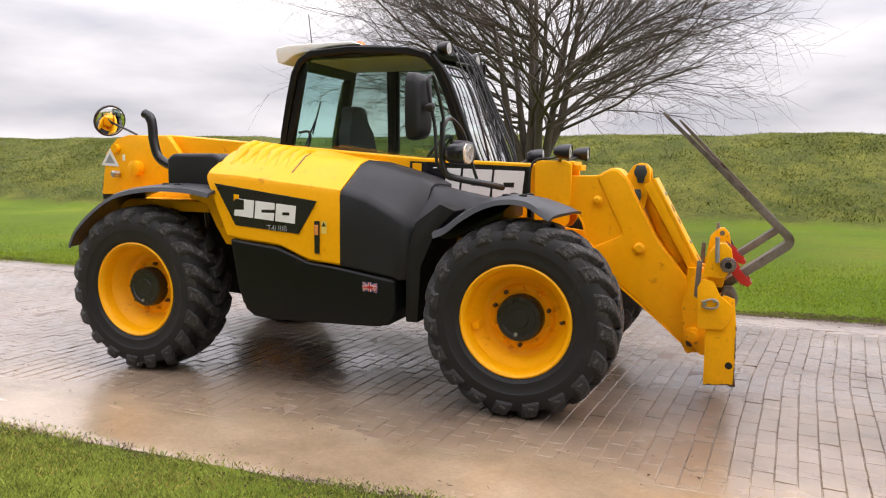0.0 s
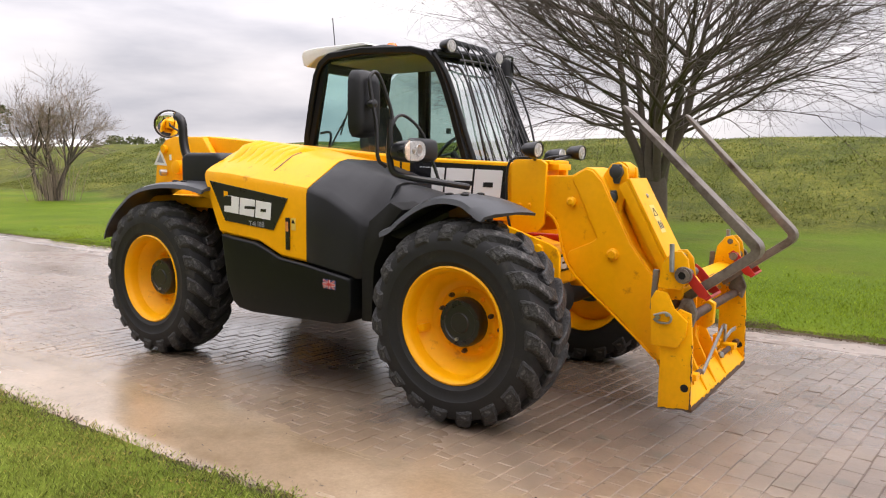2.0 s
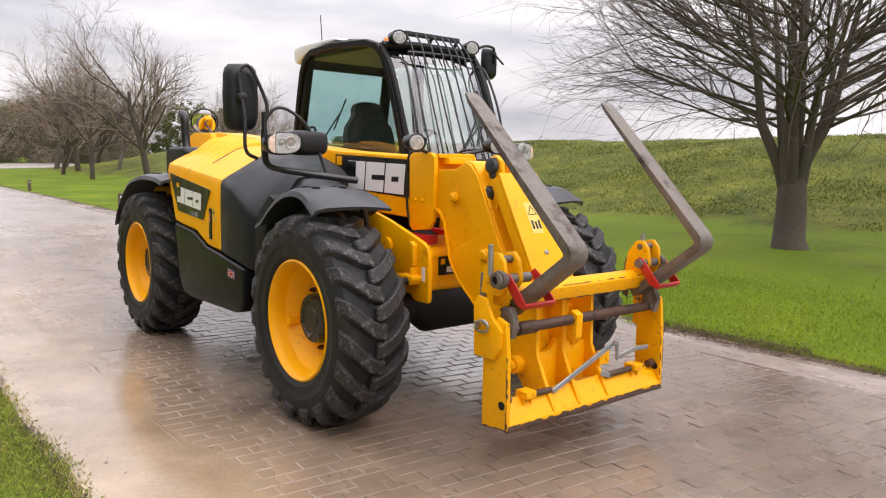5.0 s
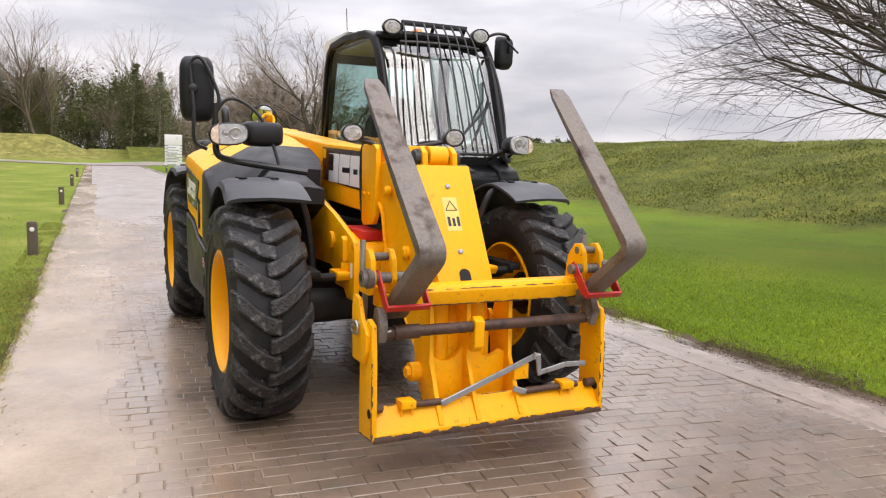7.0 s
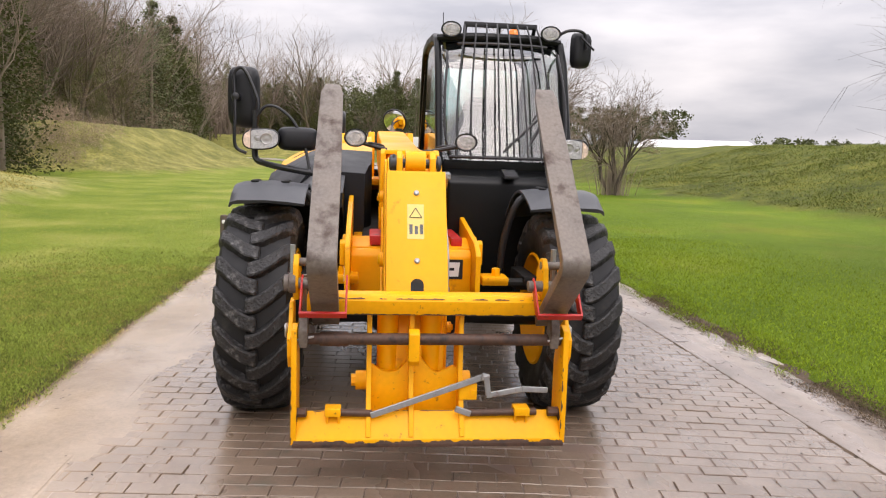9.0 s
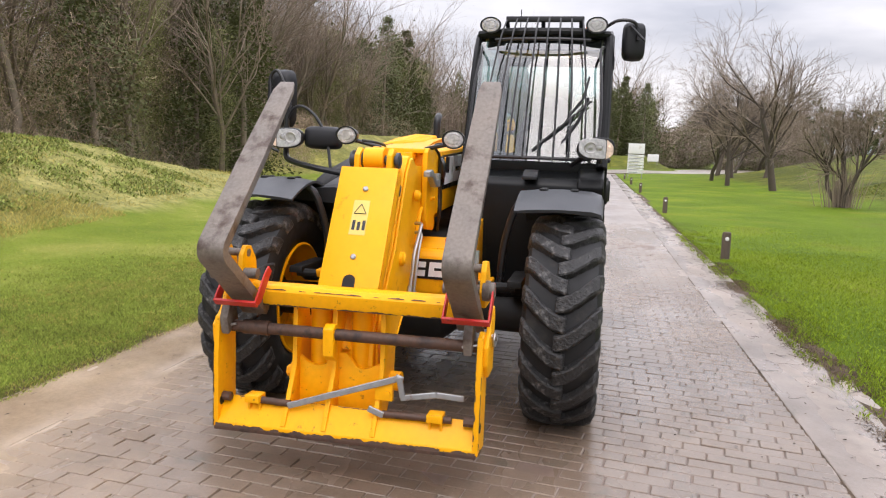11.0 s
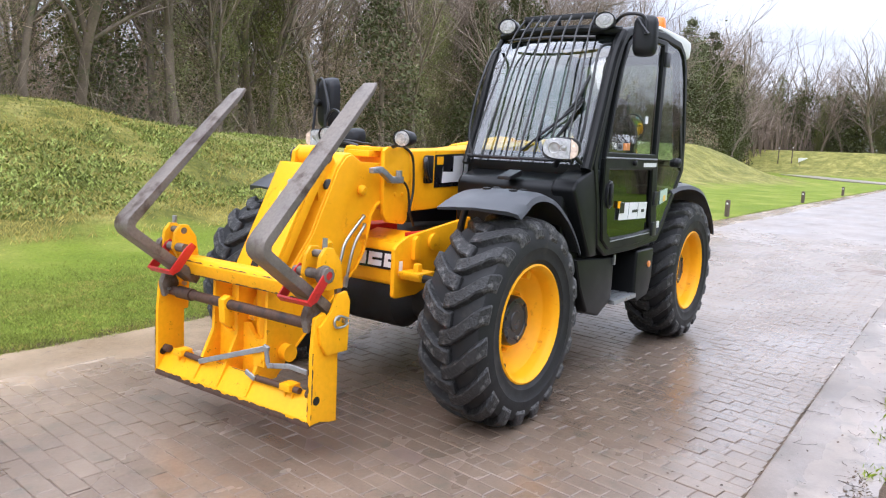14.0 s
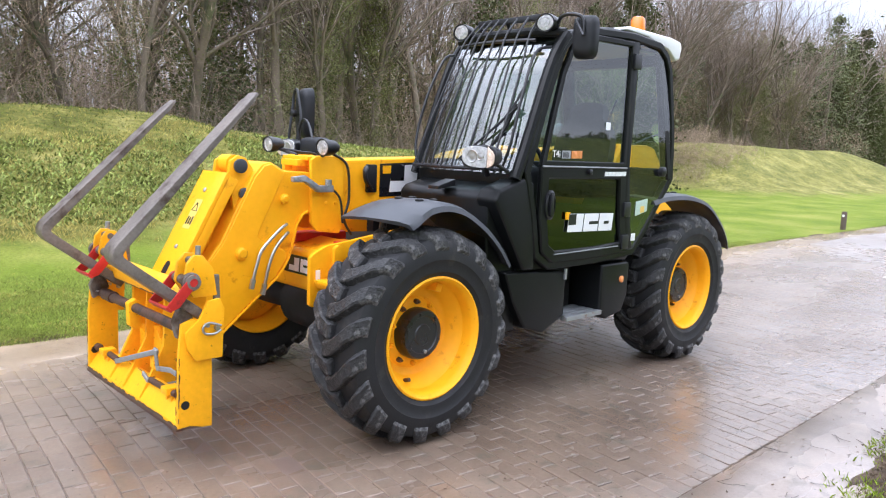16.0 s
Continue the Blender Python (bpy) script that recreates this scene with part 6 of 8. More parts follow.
for y in (-0.29, 0.09):
    prism(bm, [(-3.8, 1.2), (-3.74, 1.54), (-3.62, 1.66), (-3.5, 1.69), (-3.1, 1.68), (-2.95, 1.5), (-3.0, 1.2)], y, y + 0.06, "y", 0.012)
lathe(bm, [(0.06, 0), (0.06, 0.06), (0.035, 0.07)], (-3.4, -0.29, 1.42), (0, -1, 0), 20)
lathe(bm, [(0.035, 0), (0.035, 0.03)], (-3.62, -0.29, 1.58), (0, -1, 0), 16)
rear = part("boom_pivot_bracket", bm, YELLOW, tele, "yellow rear boom pivot bracket")
bm = bmesh.new()
prism(bm, [(-3.79, 1.44), (-3.6, 1.43), (-3.69, 1.58)], -0.2945, -0.2915, "y", 0)
tri = part("triangle_sticker", bm, DECAL_WHITE, rear, "white triangular sticker", smooth=0)
bm = bmesh.new()
prism(bm, [(-3.745, 1.46), (-3.64, 1.455), (-3.69, 1.535)], -0.2965, -0.295, "y", 0)
part("sticker_bars", bm, DECAL_GREY, tri, smooth=0)
bm = bmesh.new()
box(bm, -3.56, -3.535, -0.294, -0.2905, 1.48, 1.53, 0)
part("sticker", bm, DECAL_WHITE, rear, smooth=0)
bm = bmesh.new()
lathe(bm, [(0.028, 0), (0.03, 0.05), (0.02, 0.06)], (-3.6, -0.3, 1.37), (-0.4, -1, 0), 12)
part("work_light", bm, STEEL, rear)
bm = bmesh.new()
box(bm, -3.84, -3.66, -0.25, 0.1, 1.15, 1.3, 0.02)
part("rear_crosspiece", bm, DARK, tele)

# sleeve plates at the boom's mouth, and the hose brackets on them
for s, y0, y1 in ((-1, -0.235, -0.203), (1, 0.063, 0.095)):
    bm = bmesh.new()
    prism(bm, [(-0.09, 1.06), (-0.06, 1.03), (0.1, 1.05), (0.14, 1.1), (0.15, 1.48), (0.11, 1.505), (-0.07, 1.505), (-0.1, 1.48)], y0, y1, "y", 0.01)
    for x in (-0.03, 0.04):
        lathe(bm, [(0.012, 0), (0.012, 0.01), (0.007, 0.012)], (x, y0 if s < 0 else y1, 1.22), (0, s, 0), 8)
    part("sleeve_plate", bm, YELLOW, boom, "yellow plate at the mouth of the boom")
bm = bmesh.new()
box(bm, -0.1, 0.16, -0.21, 0.07, 1.475, 1.5, 0.006)
box(bm, 0.1, 0.2, -0.16, 0.02, 1.44, 1.478, 0.006)
part("sleeve_cap", bm, YELLOW, boom)
bm = bmesh.new()
prism(bm, [(0.02, 1.33), (0.12, 1.33), (0.22, 1.39), (0.3, 1.38), (0.3, 1.35), (0.22, 1.35), (0.13, 1.29), (0.02, 1.29)], 0.11, 0.145, "y", 0.004)
lathe(bm, [(0.02, 0), (0.02, 0.035)], (0.05, 0.13, 1.33), (0, 0, 1), 10)
part("hose_bracket", bm, GALV, boom, "galvanised hose bracket")

# gooseneck and its pins
bm = bmesh.new()
NECK_UNDER = [(0.15, 1.172), (0.19, 1.145), (0.222, 1.1), (0.24, 1.04), (0.256, 0.97), (0.283, 0.89), (0.315, 0.838), (0.355, 0.788), (0.425, 0.728), (0.55, 0.627), (0.675, 0.524), (0.78, 0.436), (0.875, 0.35)]
prism(bm, [(0.1, 1.405), (0.31, 1.41), (0.405, 1.462), (0.455, 1.45), (0.52, 1.38), (0.71, 1.01), (0.93, 0.74), (0.975, 0.6), (0.99, 0.4), (0.975, 0.3), (0.92, 0.275)] + NECK_UNDER[::-1] + [(0.1, 1.18)], -0.205, 0.062, "y", 0.01, seg=3)
neck = part("gooseneck", bm, YELLOW, tele, "yellow gooseneck at the end of the boom")
for s, y in ((-1, -0.206), (1, 0.063)):
    bm = bmesh.new()
    prism(bm, [(0.318, 1.4), (0.405, 1.452), (0.45, 1.44), (0.51, 1.375), (0.7, 1.01), (0.92, 0.735), (0.955, 0.6), (0.95, 0.44), (0.88, 0.36), (0.68, 0.54), (0.435, 0.742), (0.367, 0.8), (0.332, 0.845), (0.3, 0.9), (0.312, 0.945),
               (0.46, 1.012), (0.49, 1.034), (0.478, 1.07)], y - (0.014 if s < 0 else 0), y + (0 if s < 0 else 0.014), "y", 0.008, seg=3)
    part("stiffener", bm, YELLOW, neck, "raised yellow side plate of the gooseneck")
    bm = bmesh.new()
    under = [Vector(p) for p in NECK_UNDER]
    inside = []
    for k, p in enumerate(under):
        w = (under[min(k + 1, len(under) - 1)] - under[max(k - 1, 0)]).normalized()
        inside.append(p + 0.012 * Vector((-w.y, w.x)))
    prism(bm, [(p.x, p.y) for p in under + inside[::-1]], y - (0.02 if s < 0 else 0), y + (0 if s < 0 else 0.02), "y", 0.003)
    part("flange", bm, YELLOW, neck, "flange edge under the gooseneck")
    for x, z, r0 in ((0.597, 0.947, 0.03), (0.322, 1.25, 0.024), (0.93, 0.68, 0.02), (0.937, 0.361, 0.042)):
        bm = bmesh.new()
        lathe(bm, [(r0 + 0.006, 0), (r0 + 0.006, 0.02), (r0 - 0.004, 0.024), (r0 - 0.008, 0.03)], (x, y + s * 0.012, z), (0, s, 0), 18)
        part("pin", bm, YELLOW_WORN, neck)
    bm = bmesh.new()
    lathe(bm, [(0.026, 0.02), (0.026, 0.046), (0.02, 0.052)], (0.937, y + s * 0.012, 0.361), (0, s, 0), 6)
    part("pin_bolt", bm, RUST, neck, "brown rusty bolt head")
bm = bmesh.new()
for y in (-0.165, -0.0):
    prism(bm, [(0.44, 1.22), (0.5, 1.42), (0.54, 1.48), (0.59, 1.495), (0.64, 1.46), (0.65, 1.38), (0.6, 1.1), (0.55, 0.95)], y, y + 0.03, "y", 0.008)
lathe(bm, [(0.055, 0), (0.055, 0.1), (0.03, 0.1)], (0.585, -0.12, 1.44), (0, 1, 0), 22)
link = part("tilt_link", bm, YELLOW, tele, "yellow tilt link ears on the boom end")
for x, z, r0 in ((0.585, 1.435, 0.04), (0.56, 1.28, 0.034)):
    bm = bmesh.new()
    lathe(bm, [(r0 * 0.7, -0.2), (r0, -0.195), (r0, -0.13), (r0 * 0.6, -0.13), (r0 * 0.6, 0.04), (r0, 0.04), (r0, 0.055), (r0 * 0.7, 0.06)], (x, 0, z), (0, 1, 0), 20)
    prism(bm, [(x - 0.03, z + 0.045), (x + 0.03, z + 0.045), (x + 0.035, z), (x + 0.02, z - 0.07), (x - 0.015, z - 0.07), (x - 0.035, z)], -0.185, -0.17, "y", 0.008)
    part("pivot_pin", bm, FENDER, link, "dark grey pivot pin with its keeper plate")
bm = bmesh.new()
tube(bm, [(0.6, -0.08, 1.36), (0.84, -0.08, 0.86)], 0.055, 16)
tube(bm, [(0.8, -0.08, 0.95), (0.97, -0.08, 0.56)], 0.035, 14)
part("tilt_ram", bm, YELLOW_WORN, tele, "yellow tilt ram behind its guard plate")
# guard plate, leaning along the ram
a, b = Vector((0.66, 0, 1.39)), Vector((0.985, 0, 0.79))
way = (b - a).normalized()
nrm = Vector((-way.z, 0, way.x))
def on_guard(u, h):
    p = a + way * u + nrm * h
    return (p.x, p.z)
ln = (b - a).length
if nrm.x < 0:
    nrm = -nrm
bm = bmesh.new()
prism(bm, [on_guard(0, 0), on_guard(ln, 0), on_guard(ln, 0.022), on_guard(0, 0.022)], -0.215, 0.075, "y", 0.005)
guard = part("ram_guard", bm, YELLOW, tele, "flat yellow guard plate with a warning sticker")
for y in (-0.215, 0.06):
    bm = bmesh.new()
    prism(bm, [on_guard(0.01, -0.06), on_guard(ln, -0.05), on_guard(ln, -0.001), on_guard(0.01, -0.001)], y, y + 0.015, "y", 0.003)
    part("guard_flange", bm, YELLOW, guard)
for u in (0.12, 0.47):
    bm = bmesh.new()
    q = on_guard(u, 0.02)
    lathe(bm, [(0.014, 0), (0.014, 0.008), (0.008, 0.012)], (q[0], -0.07, q[1]), (nrm.x, 0, nrm.z), 8)
    part("bolt", bm, GALV, guard)
def guard_quad(bmq, u0, u1, y0, y1, h):
    bmq.faces.new([bmq.verts.new((on_guard(u, h)[0], y, on_guard(u, h)[1])) for u, y in ((u0, y0), (u1, y0), (u1, y1), (u0, y1))])
bm = bmesh.new()
guard_quad(bm, 0.18, 0.36, -0.115, -0.035, 0.0235)
st = part("warning_sticker", bm, DECAL_YELLOW, guard, "pale yellow warning sticker with black symbols", smooth=0)
bm = bmesh.new()
y = -0.075
for (u0, y0), (u1, y1) in (((0.2, y), (0.25, y - 0.03)), ((0.25, y - 0.03), (0.25, y + 0.03)), ((0.25, y + 0.03), (0.2, y))):
    p, q = Vector((*on_guard(u0, 0.0245), y0)).xzy, Vector((*on_guard(u1, 0.0245), y1)).xzy
    tube(bm, [p, q], 0.0022, 4)
part("triangle", bm, DECAL_BLACK, st, smooth=0)
for k in range(3):
    bm = bmesh.new()
    guard_quad(bm, 0.285 + 0.008 * (k % 2), 0.335, -0.105 + 0.025 * k, -0.09 + 0.025 * k, 0.0245)
    part("symbol", bm, DECAL_BLACK, st, smooth=0)
bm = bmesh.new()
for k in range(9):
    t0 = math.pi * k / 8
    bm.verts.new((on_guard(0.585 - 0.028 * math.sin(t0), 0.0235)[0], -0.07 + 0.03 * math.cos(t0), on_guard(0.585 - 0.028 * math.sin(t0), 0.0235)[1]))
for u, y in ((0.65, -0.1), (0.65, -0.04)):
    bm.verts.new((on_guard(u, 0.0235)[0], y, on_guard(u, 0.0235)[1]))
bm.verts.ensure_lookup_table()
bm.faces.new([bm.verts[i] for i in range(9)] + [bm.verts[9], bm.verts[10]])
part("drain_slot", bm, DARK, guard, smooth=0)

# ---- carriage and forks ----
car = new("fork_carriage")
car.parent = tele
tagged(car, "yellow fork carriage with worn paint along its lower edge")
CY0, CY1 = -0.607, 0.584
for s, y0, y1 in ((-1, CY0 - 0.012, CY0 + 0.012), (1, CY1 - 0.012, CY1 + 0.012)):
    bm = bmesh.new()
    prism(bm, [(1.03, 0.2), (1.2, 0.215), (1.195, 0.56), (1.18, 0.72), (1.12, 0.74), (1.06, 0.66), (1.03, 0.56)], y0, y1, "y", 0.004)
    sp = part("side_plate", bm, YELLOW_WORN, car, "yellow side plate with scuffed paint")
    bm = bmesh.new()
    yo = y0 - 0.02 if s < 0 else y1
    prism(bm, [(0.985, 0.54), (1.12, 0.54), (1.16, 0.6), (1.17, 0.68), (1.1, 0.74), (1.06, 0.82), (1.0, 0.83), (0.975, 0.78)], yo, yo + 0.02, "y", 0.005)
    part("lock_plate", bm, YELLOW_WORN, car, "yellow lock plate on the carriage side")
    bm = bmesh.new()
    yy = yo - 0.012 if s < 0 else yo + 0.032
    tube(bm, [(1.0, yy, 0.7), (1.06, yy, 0.72), (1.09, yy, 0.7), (1.08, yy, 0.67), (1.03, yy, 0.665), (1.0, yy, 0.68)], 0.006, 8, smooth=4)
    tube(bm, [(1.02, yo - 0.02, 0.69), (1.02, yo + 0.04, 0.69)], 0.012, 8)
    tube(bm, [(1.07, yo - 0.02, 0.71), (1.07, yo + 0.04, 0.71)], 0.01, 8)
    part("lynch_pin", bm, STEEL, car, "steel lynch pin with a wire ring")
    bm = bmesh.new()
    prism(bm, [(0.955, 0.72), (0.985, 0.7), (0.995, 0.93), (0.965, 0.93)], y0 + (0.03 if s < 0 else -0.05), y0 + (0.05 if s < 0 else -0.03), "y", 0.004)
    prism(bm, [(1.09, 0.7), (1.18, 0.64), (1.2, 0.72), (1.17, 0.79), (1.12, 0.79)], y0 + (0.03 if s < 0 else -0.06), y0 + (0.07 if s < 0 else -0.02), "y", 0.01)
    part("hook_plate", bm, FORK_STEEL, car, "worn grey steel hook plate")
    for zz in (0.33,):
        bm = bmesh.new()
        lathe(bm, [(0.003, -0.0145), (0.021, -0.014), (0.021, 0.014), (0.003, 0.0145)], (1.165, (y0 + y1) / 2, zz), (0, 1, 0), 16)
        part("bush", bm, DARK, sp, "dark hole through the plate")
# lower bar with its worn edge, and gussets
bm = bmesh.new()
prism(bm, [(1.1, 0.335), (1.125, 0.345), (1.2, 0.238), (1.2, 0.218), (1.16, 0.213), (1.08, 0.3)], CY0, CY1, "y", 0.004)
part("lower_bar", bm, YELLOW_WORN, car, "yellow lower bar of the carriage")
bm = bmesh.new()
box(bm, 1.168, 1.207, CY0 - 0.005, CY1 + 0.005, 0.205, 0.222, 0.003)
part("wear_edge", bm, RUST, car, "bare rusty lower edge")
bm = bmesh.new()
prism(bm, [(1.02, 0.78), (1.11, 0.775), (1.125, 0.84), (1.1, 0.865), (1.03, 0.87)], -0.56, 0.53, "y", 0.008)
part("upper_beam", bm, YELLOW_WORN, car, "yellow upper beam of the carriage")
bm = bmesh.new()
prism(bm, [(-0.275, 0.3), (0.14, 0.3), (0.14, 0.5), (0.1, 0.52), (0.06, 0.5), (0.03, 0.49), (0.0, 0.5), (-0.05, 0.56), (-0.1, 0.56), (-0.15, 0.5), (-0.19, 0.49), (-0.23, 0.5), (-0.275, 0.53)], 1.0, 1.03, "x", 0.004)
part("back_plate", bm, YELLOW_WORN, car, "yellow back plate with scalloped top")
for y in (-0.285, -0.095, 0.13):
    bm = bmesh.new()
    prism(bm, [(0.9, 0.42), (1.0, 0.3), (1.1, 0.3), (1.185, 0.235), (1.2, 0.25), (1.14, 0.36), (1.07, 0.5), (1.06, 0.8), (1.0, 0.82), (0.93, 0.78), (0.88, 0.6)], y - 0.011, y + 0.011, "y", 0.004)
    part("rib_plate", bm, YELLOW_WORN, car)
for y in (-0.2, -0.0):
    bm = bmesh.new()
    tube(bm, [(0.95, y, 0.3), (0.95, y, 0.84)], 0.05, 16)
    part("column", bm, YELLOW, car)
bm = bmesh.new()
tube(bm, [(0.95, -0.345, 0.43), (0.95, 0.19, 0.43)], 0.045, 18)
tube(bm, [(0.95, -0.365, 0.43), (0.95, -0.34, 0.43)], 0.028, 6)
part("hinge_pin", bm, YELLOW_WORN, car)
bm = bmesh.new()
tube(bm, [(1.13, CY0 + 0.015, 0.672), (1.13, CY1 - 0.015, 0.672)], 0.026, 16)
tube(bm, [(1.13, -0.5, 0.672), (1.13, -0.38, 0.672)], 0.033, 16)
part("fork_shaft", bm, RUST, car, "brown rusty fork shaft")
bm = bmesh.new()
prism(bm, [(1.1, 0.56), (1.13, 0.55), (1.165, 0.58), (1.17, 0.7), (1.13, 0.72), (1.1, 0.7)], -0.115, -0.065, "y", 0.008)
part("shaft_hook", bm, YELLOW_WORN, car, "yellow hook over the shaft")
for y in (-0.56, 0.54):
    bm = bmesh.new()
    tube(bm, [(1.165, y - 0.035, 0.675), (1.165, y + 0.035, 0.69)], 0.006, 8)
    part("split_pin", bm, STEEL, car)
def wear_line(p, q, width, seed, parent, up=(0, 0, 1), mat=None, keep=0.0):
    """A ragged line of bare steel along an edge, where the paint is gone."""
    p, q, up = Vector(p), Vector(q), Vector(up).normalized()
    n = max(6, int((q - p).length / 0.008))
    bmx = bmesh.new()
    side = (q - p).cross(up).normalized() * 0.0012
    last = None
    for i in range(n + 1):
        u = i / n
        w = width * (0.5 + 0.9 * noise.noise((u * (q - p).length * 22, seed * 7.3, 0)) + 0.5 * noise.noise((u * (q - p).length * 75, seed * 3.1, 4)) + keep)
        c = p.lerp(q, u)
        if w > 0.0006:
            row = [bmx.verts.new(c + side), bmx.verts.new(c + side + up * w), bmx.verts.new(c - side + up * w), bmx.verts.new(c - side)]
            if last:
                for k in range(4):
                    bmx.faces.new((last[k], last[(k + 1) % 4], row[(k + 1) % 4], row[k]))
            last = row
        else:
            last = None
    if bmx.faces:
        tagged(part("paint_wear", bmx, mat or RUST, parent, "dark chipped paint along the edge", 0), kind="stuff")
    else:
        bmx.free()


wear_line((1.2025, CY0, 0.222), (1.2025, CY1, 0.222), 0.016, 1, car, (-0.3, 0, 1))
wear_line((1.122, CY0 + 0.05, 0.849), (1.122, CY1 - 0.1, 0.849), 0.007, 2, car, (-0.4, 0, 0.6), keep=-0.2)
wear_line((1.113, -0.55, 0.776), (1.113, 0.52, 0.776), 0.009, 3, car, (0.2, 0, 1), keep=-0.1)
wear_line((1.127, CY0, 0.344), (1.127, CY1, 0.344), 0.006, 4, car, (0.5, 0, -0.8), keep=-0.3)
for k, y in enumerate((CY0 - 0.0135, CY1 + 0.0135)):
    wear_line((1.2, y, 0.216), (1.195, y, 0.56), 0.008, 5 + k, car, (-1, 0, 0), keep=-0.15)
    wear_line((1.03, y, 0.202), (1.2, y, 0.217), 0.01, 7 + k, car, (0, 0, 1))
for k, y in enumerate((CY0, CY1)):
    wear_line((1.2015, y - 0.012, 0.225), (1.197, y - 0.012, 0.56), 0.01, 9 + k, car, (0, 1, 0), keep=-0.25)
# lock levers along the lower bar
bm = bmesh.new()
tube(bm, [(1.15, -0.44, 0.345), (1.15, -0.27, 0.34)], 0.016, 12)
part("lock_rod", bm, RUST, car)
bm = bmesh.new()
tube(bm, [(1.15, 0.16, 0.34), (1.15, 0.47, 0.345)], 0.016, 12)
part("lock_rod", bm, RUST, car)
for y in (-0.44, 0.4):
    bm = bmesh.new()
    box(bm, 1.11, 1.185, y - 0.035, y + 0.035, 0.335, 0.37, 0.005)
    for d in (-0.03, 0.02):
        box(bm, 1.1, 1.16, y + d, y + d + 0.012, 0.26, 0.345, 0.003)
    part("rod_guide", bm, YELLOW_WORN, car)
for y in (CY0 + 0.02, CY1 - 0.03):
    bm = bmesh.new()
    lathe(bm, [(0.022, -0.03), (0.022, 0.03), (0.014, 0.035)], (1.15, y, 0.345), (0, 1, 0), 8)
    part("rod_end", bm, RUST, car)
def flat_bar(bmx, p, q, w, t):
    p, q = Vector(p), Vector(q)
    way = (q - p).normalized()
    up = Vector((1, 0, 0))
    side = way.cross(up).normalized()
    tmp = bmesh.new()
    loft(tmp, [[e + side * w * sx + up * t * sy for sx, sy in ((-1, -1), (1, -1), (1, 1), (-1, 1))] for e in (p, q)])
    bmesh.ops.recalc_face_normals(tmp, faces=tmp.faces)
    join(bmx, bevelled(tmp, 0.003, 1))
bm = bmesh.new()
flat_bar(bm, (1.165, -0.275, 0.335), (1.14, 0.23, 0.505), 0.014, 0.006)
flat_bar(bm, (1.15, 0.215, 0.51), (1.15, 0.25, 0.5), 0.016, 0.008)
part("lock_bar", bm, GALV, car, "long galvanised lock bar")
bm = bmesh.new()
flat_bar(bm, (1.155, 0.235, 0.515), (1.15, 0.25, 0.42), 0.013, 0.006)
flat_bar(bm, (1.15, 0.24, 0.42), (1.15, 0.4, 0.45), 0.013, 0.005)
flat_bar(bm, (1.15, 0.4, 0.45), (1.15, 0.52, 0.445), 0.013, 0.005)
part("lock_lever", bm, GALV, car, "galvanised lock lever")
bm = bmesh.new()
flat_bar(bm, (1.165, 0.1, 0.365), (1.165, 0.17, 0.34), 0.014, 0.006)
part("lock_crank", bm, GALV, car)
bm = bmesh.new()
box(bm, 1.11, 1.135, 0.12, 0.2, 0.395, 0.47, 0.004)
lathe(bm, [(0.012, 0), (0.012, 0.01)], (1.135, 0.18, 0.43), (1, 0, 0), 8)
part("lever_bracket", bm, YELLOW_WORN, car)

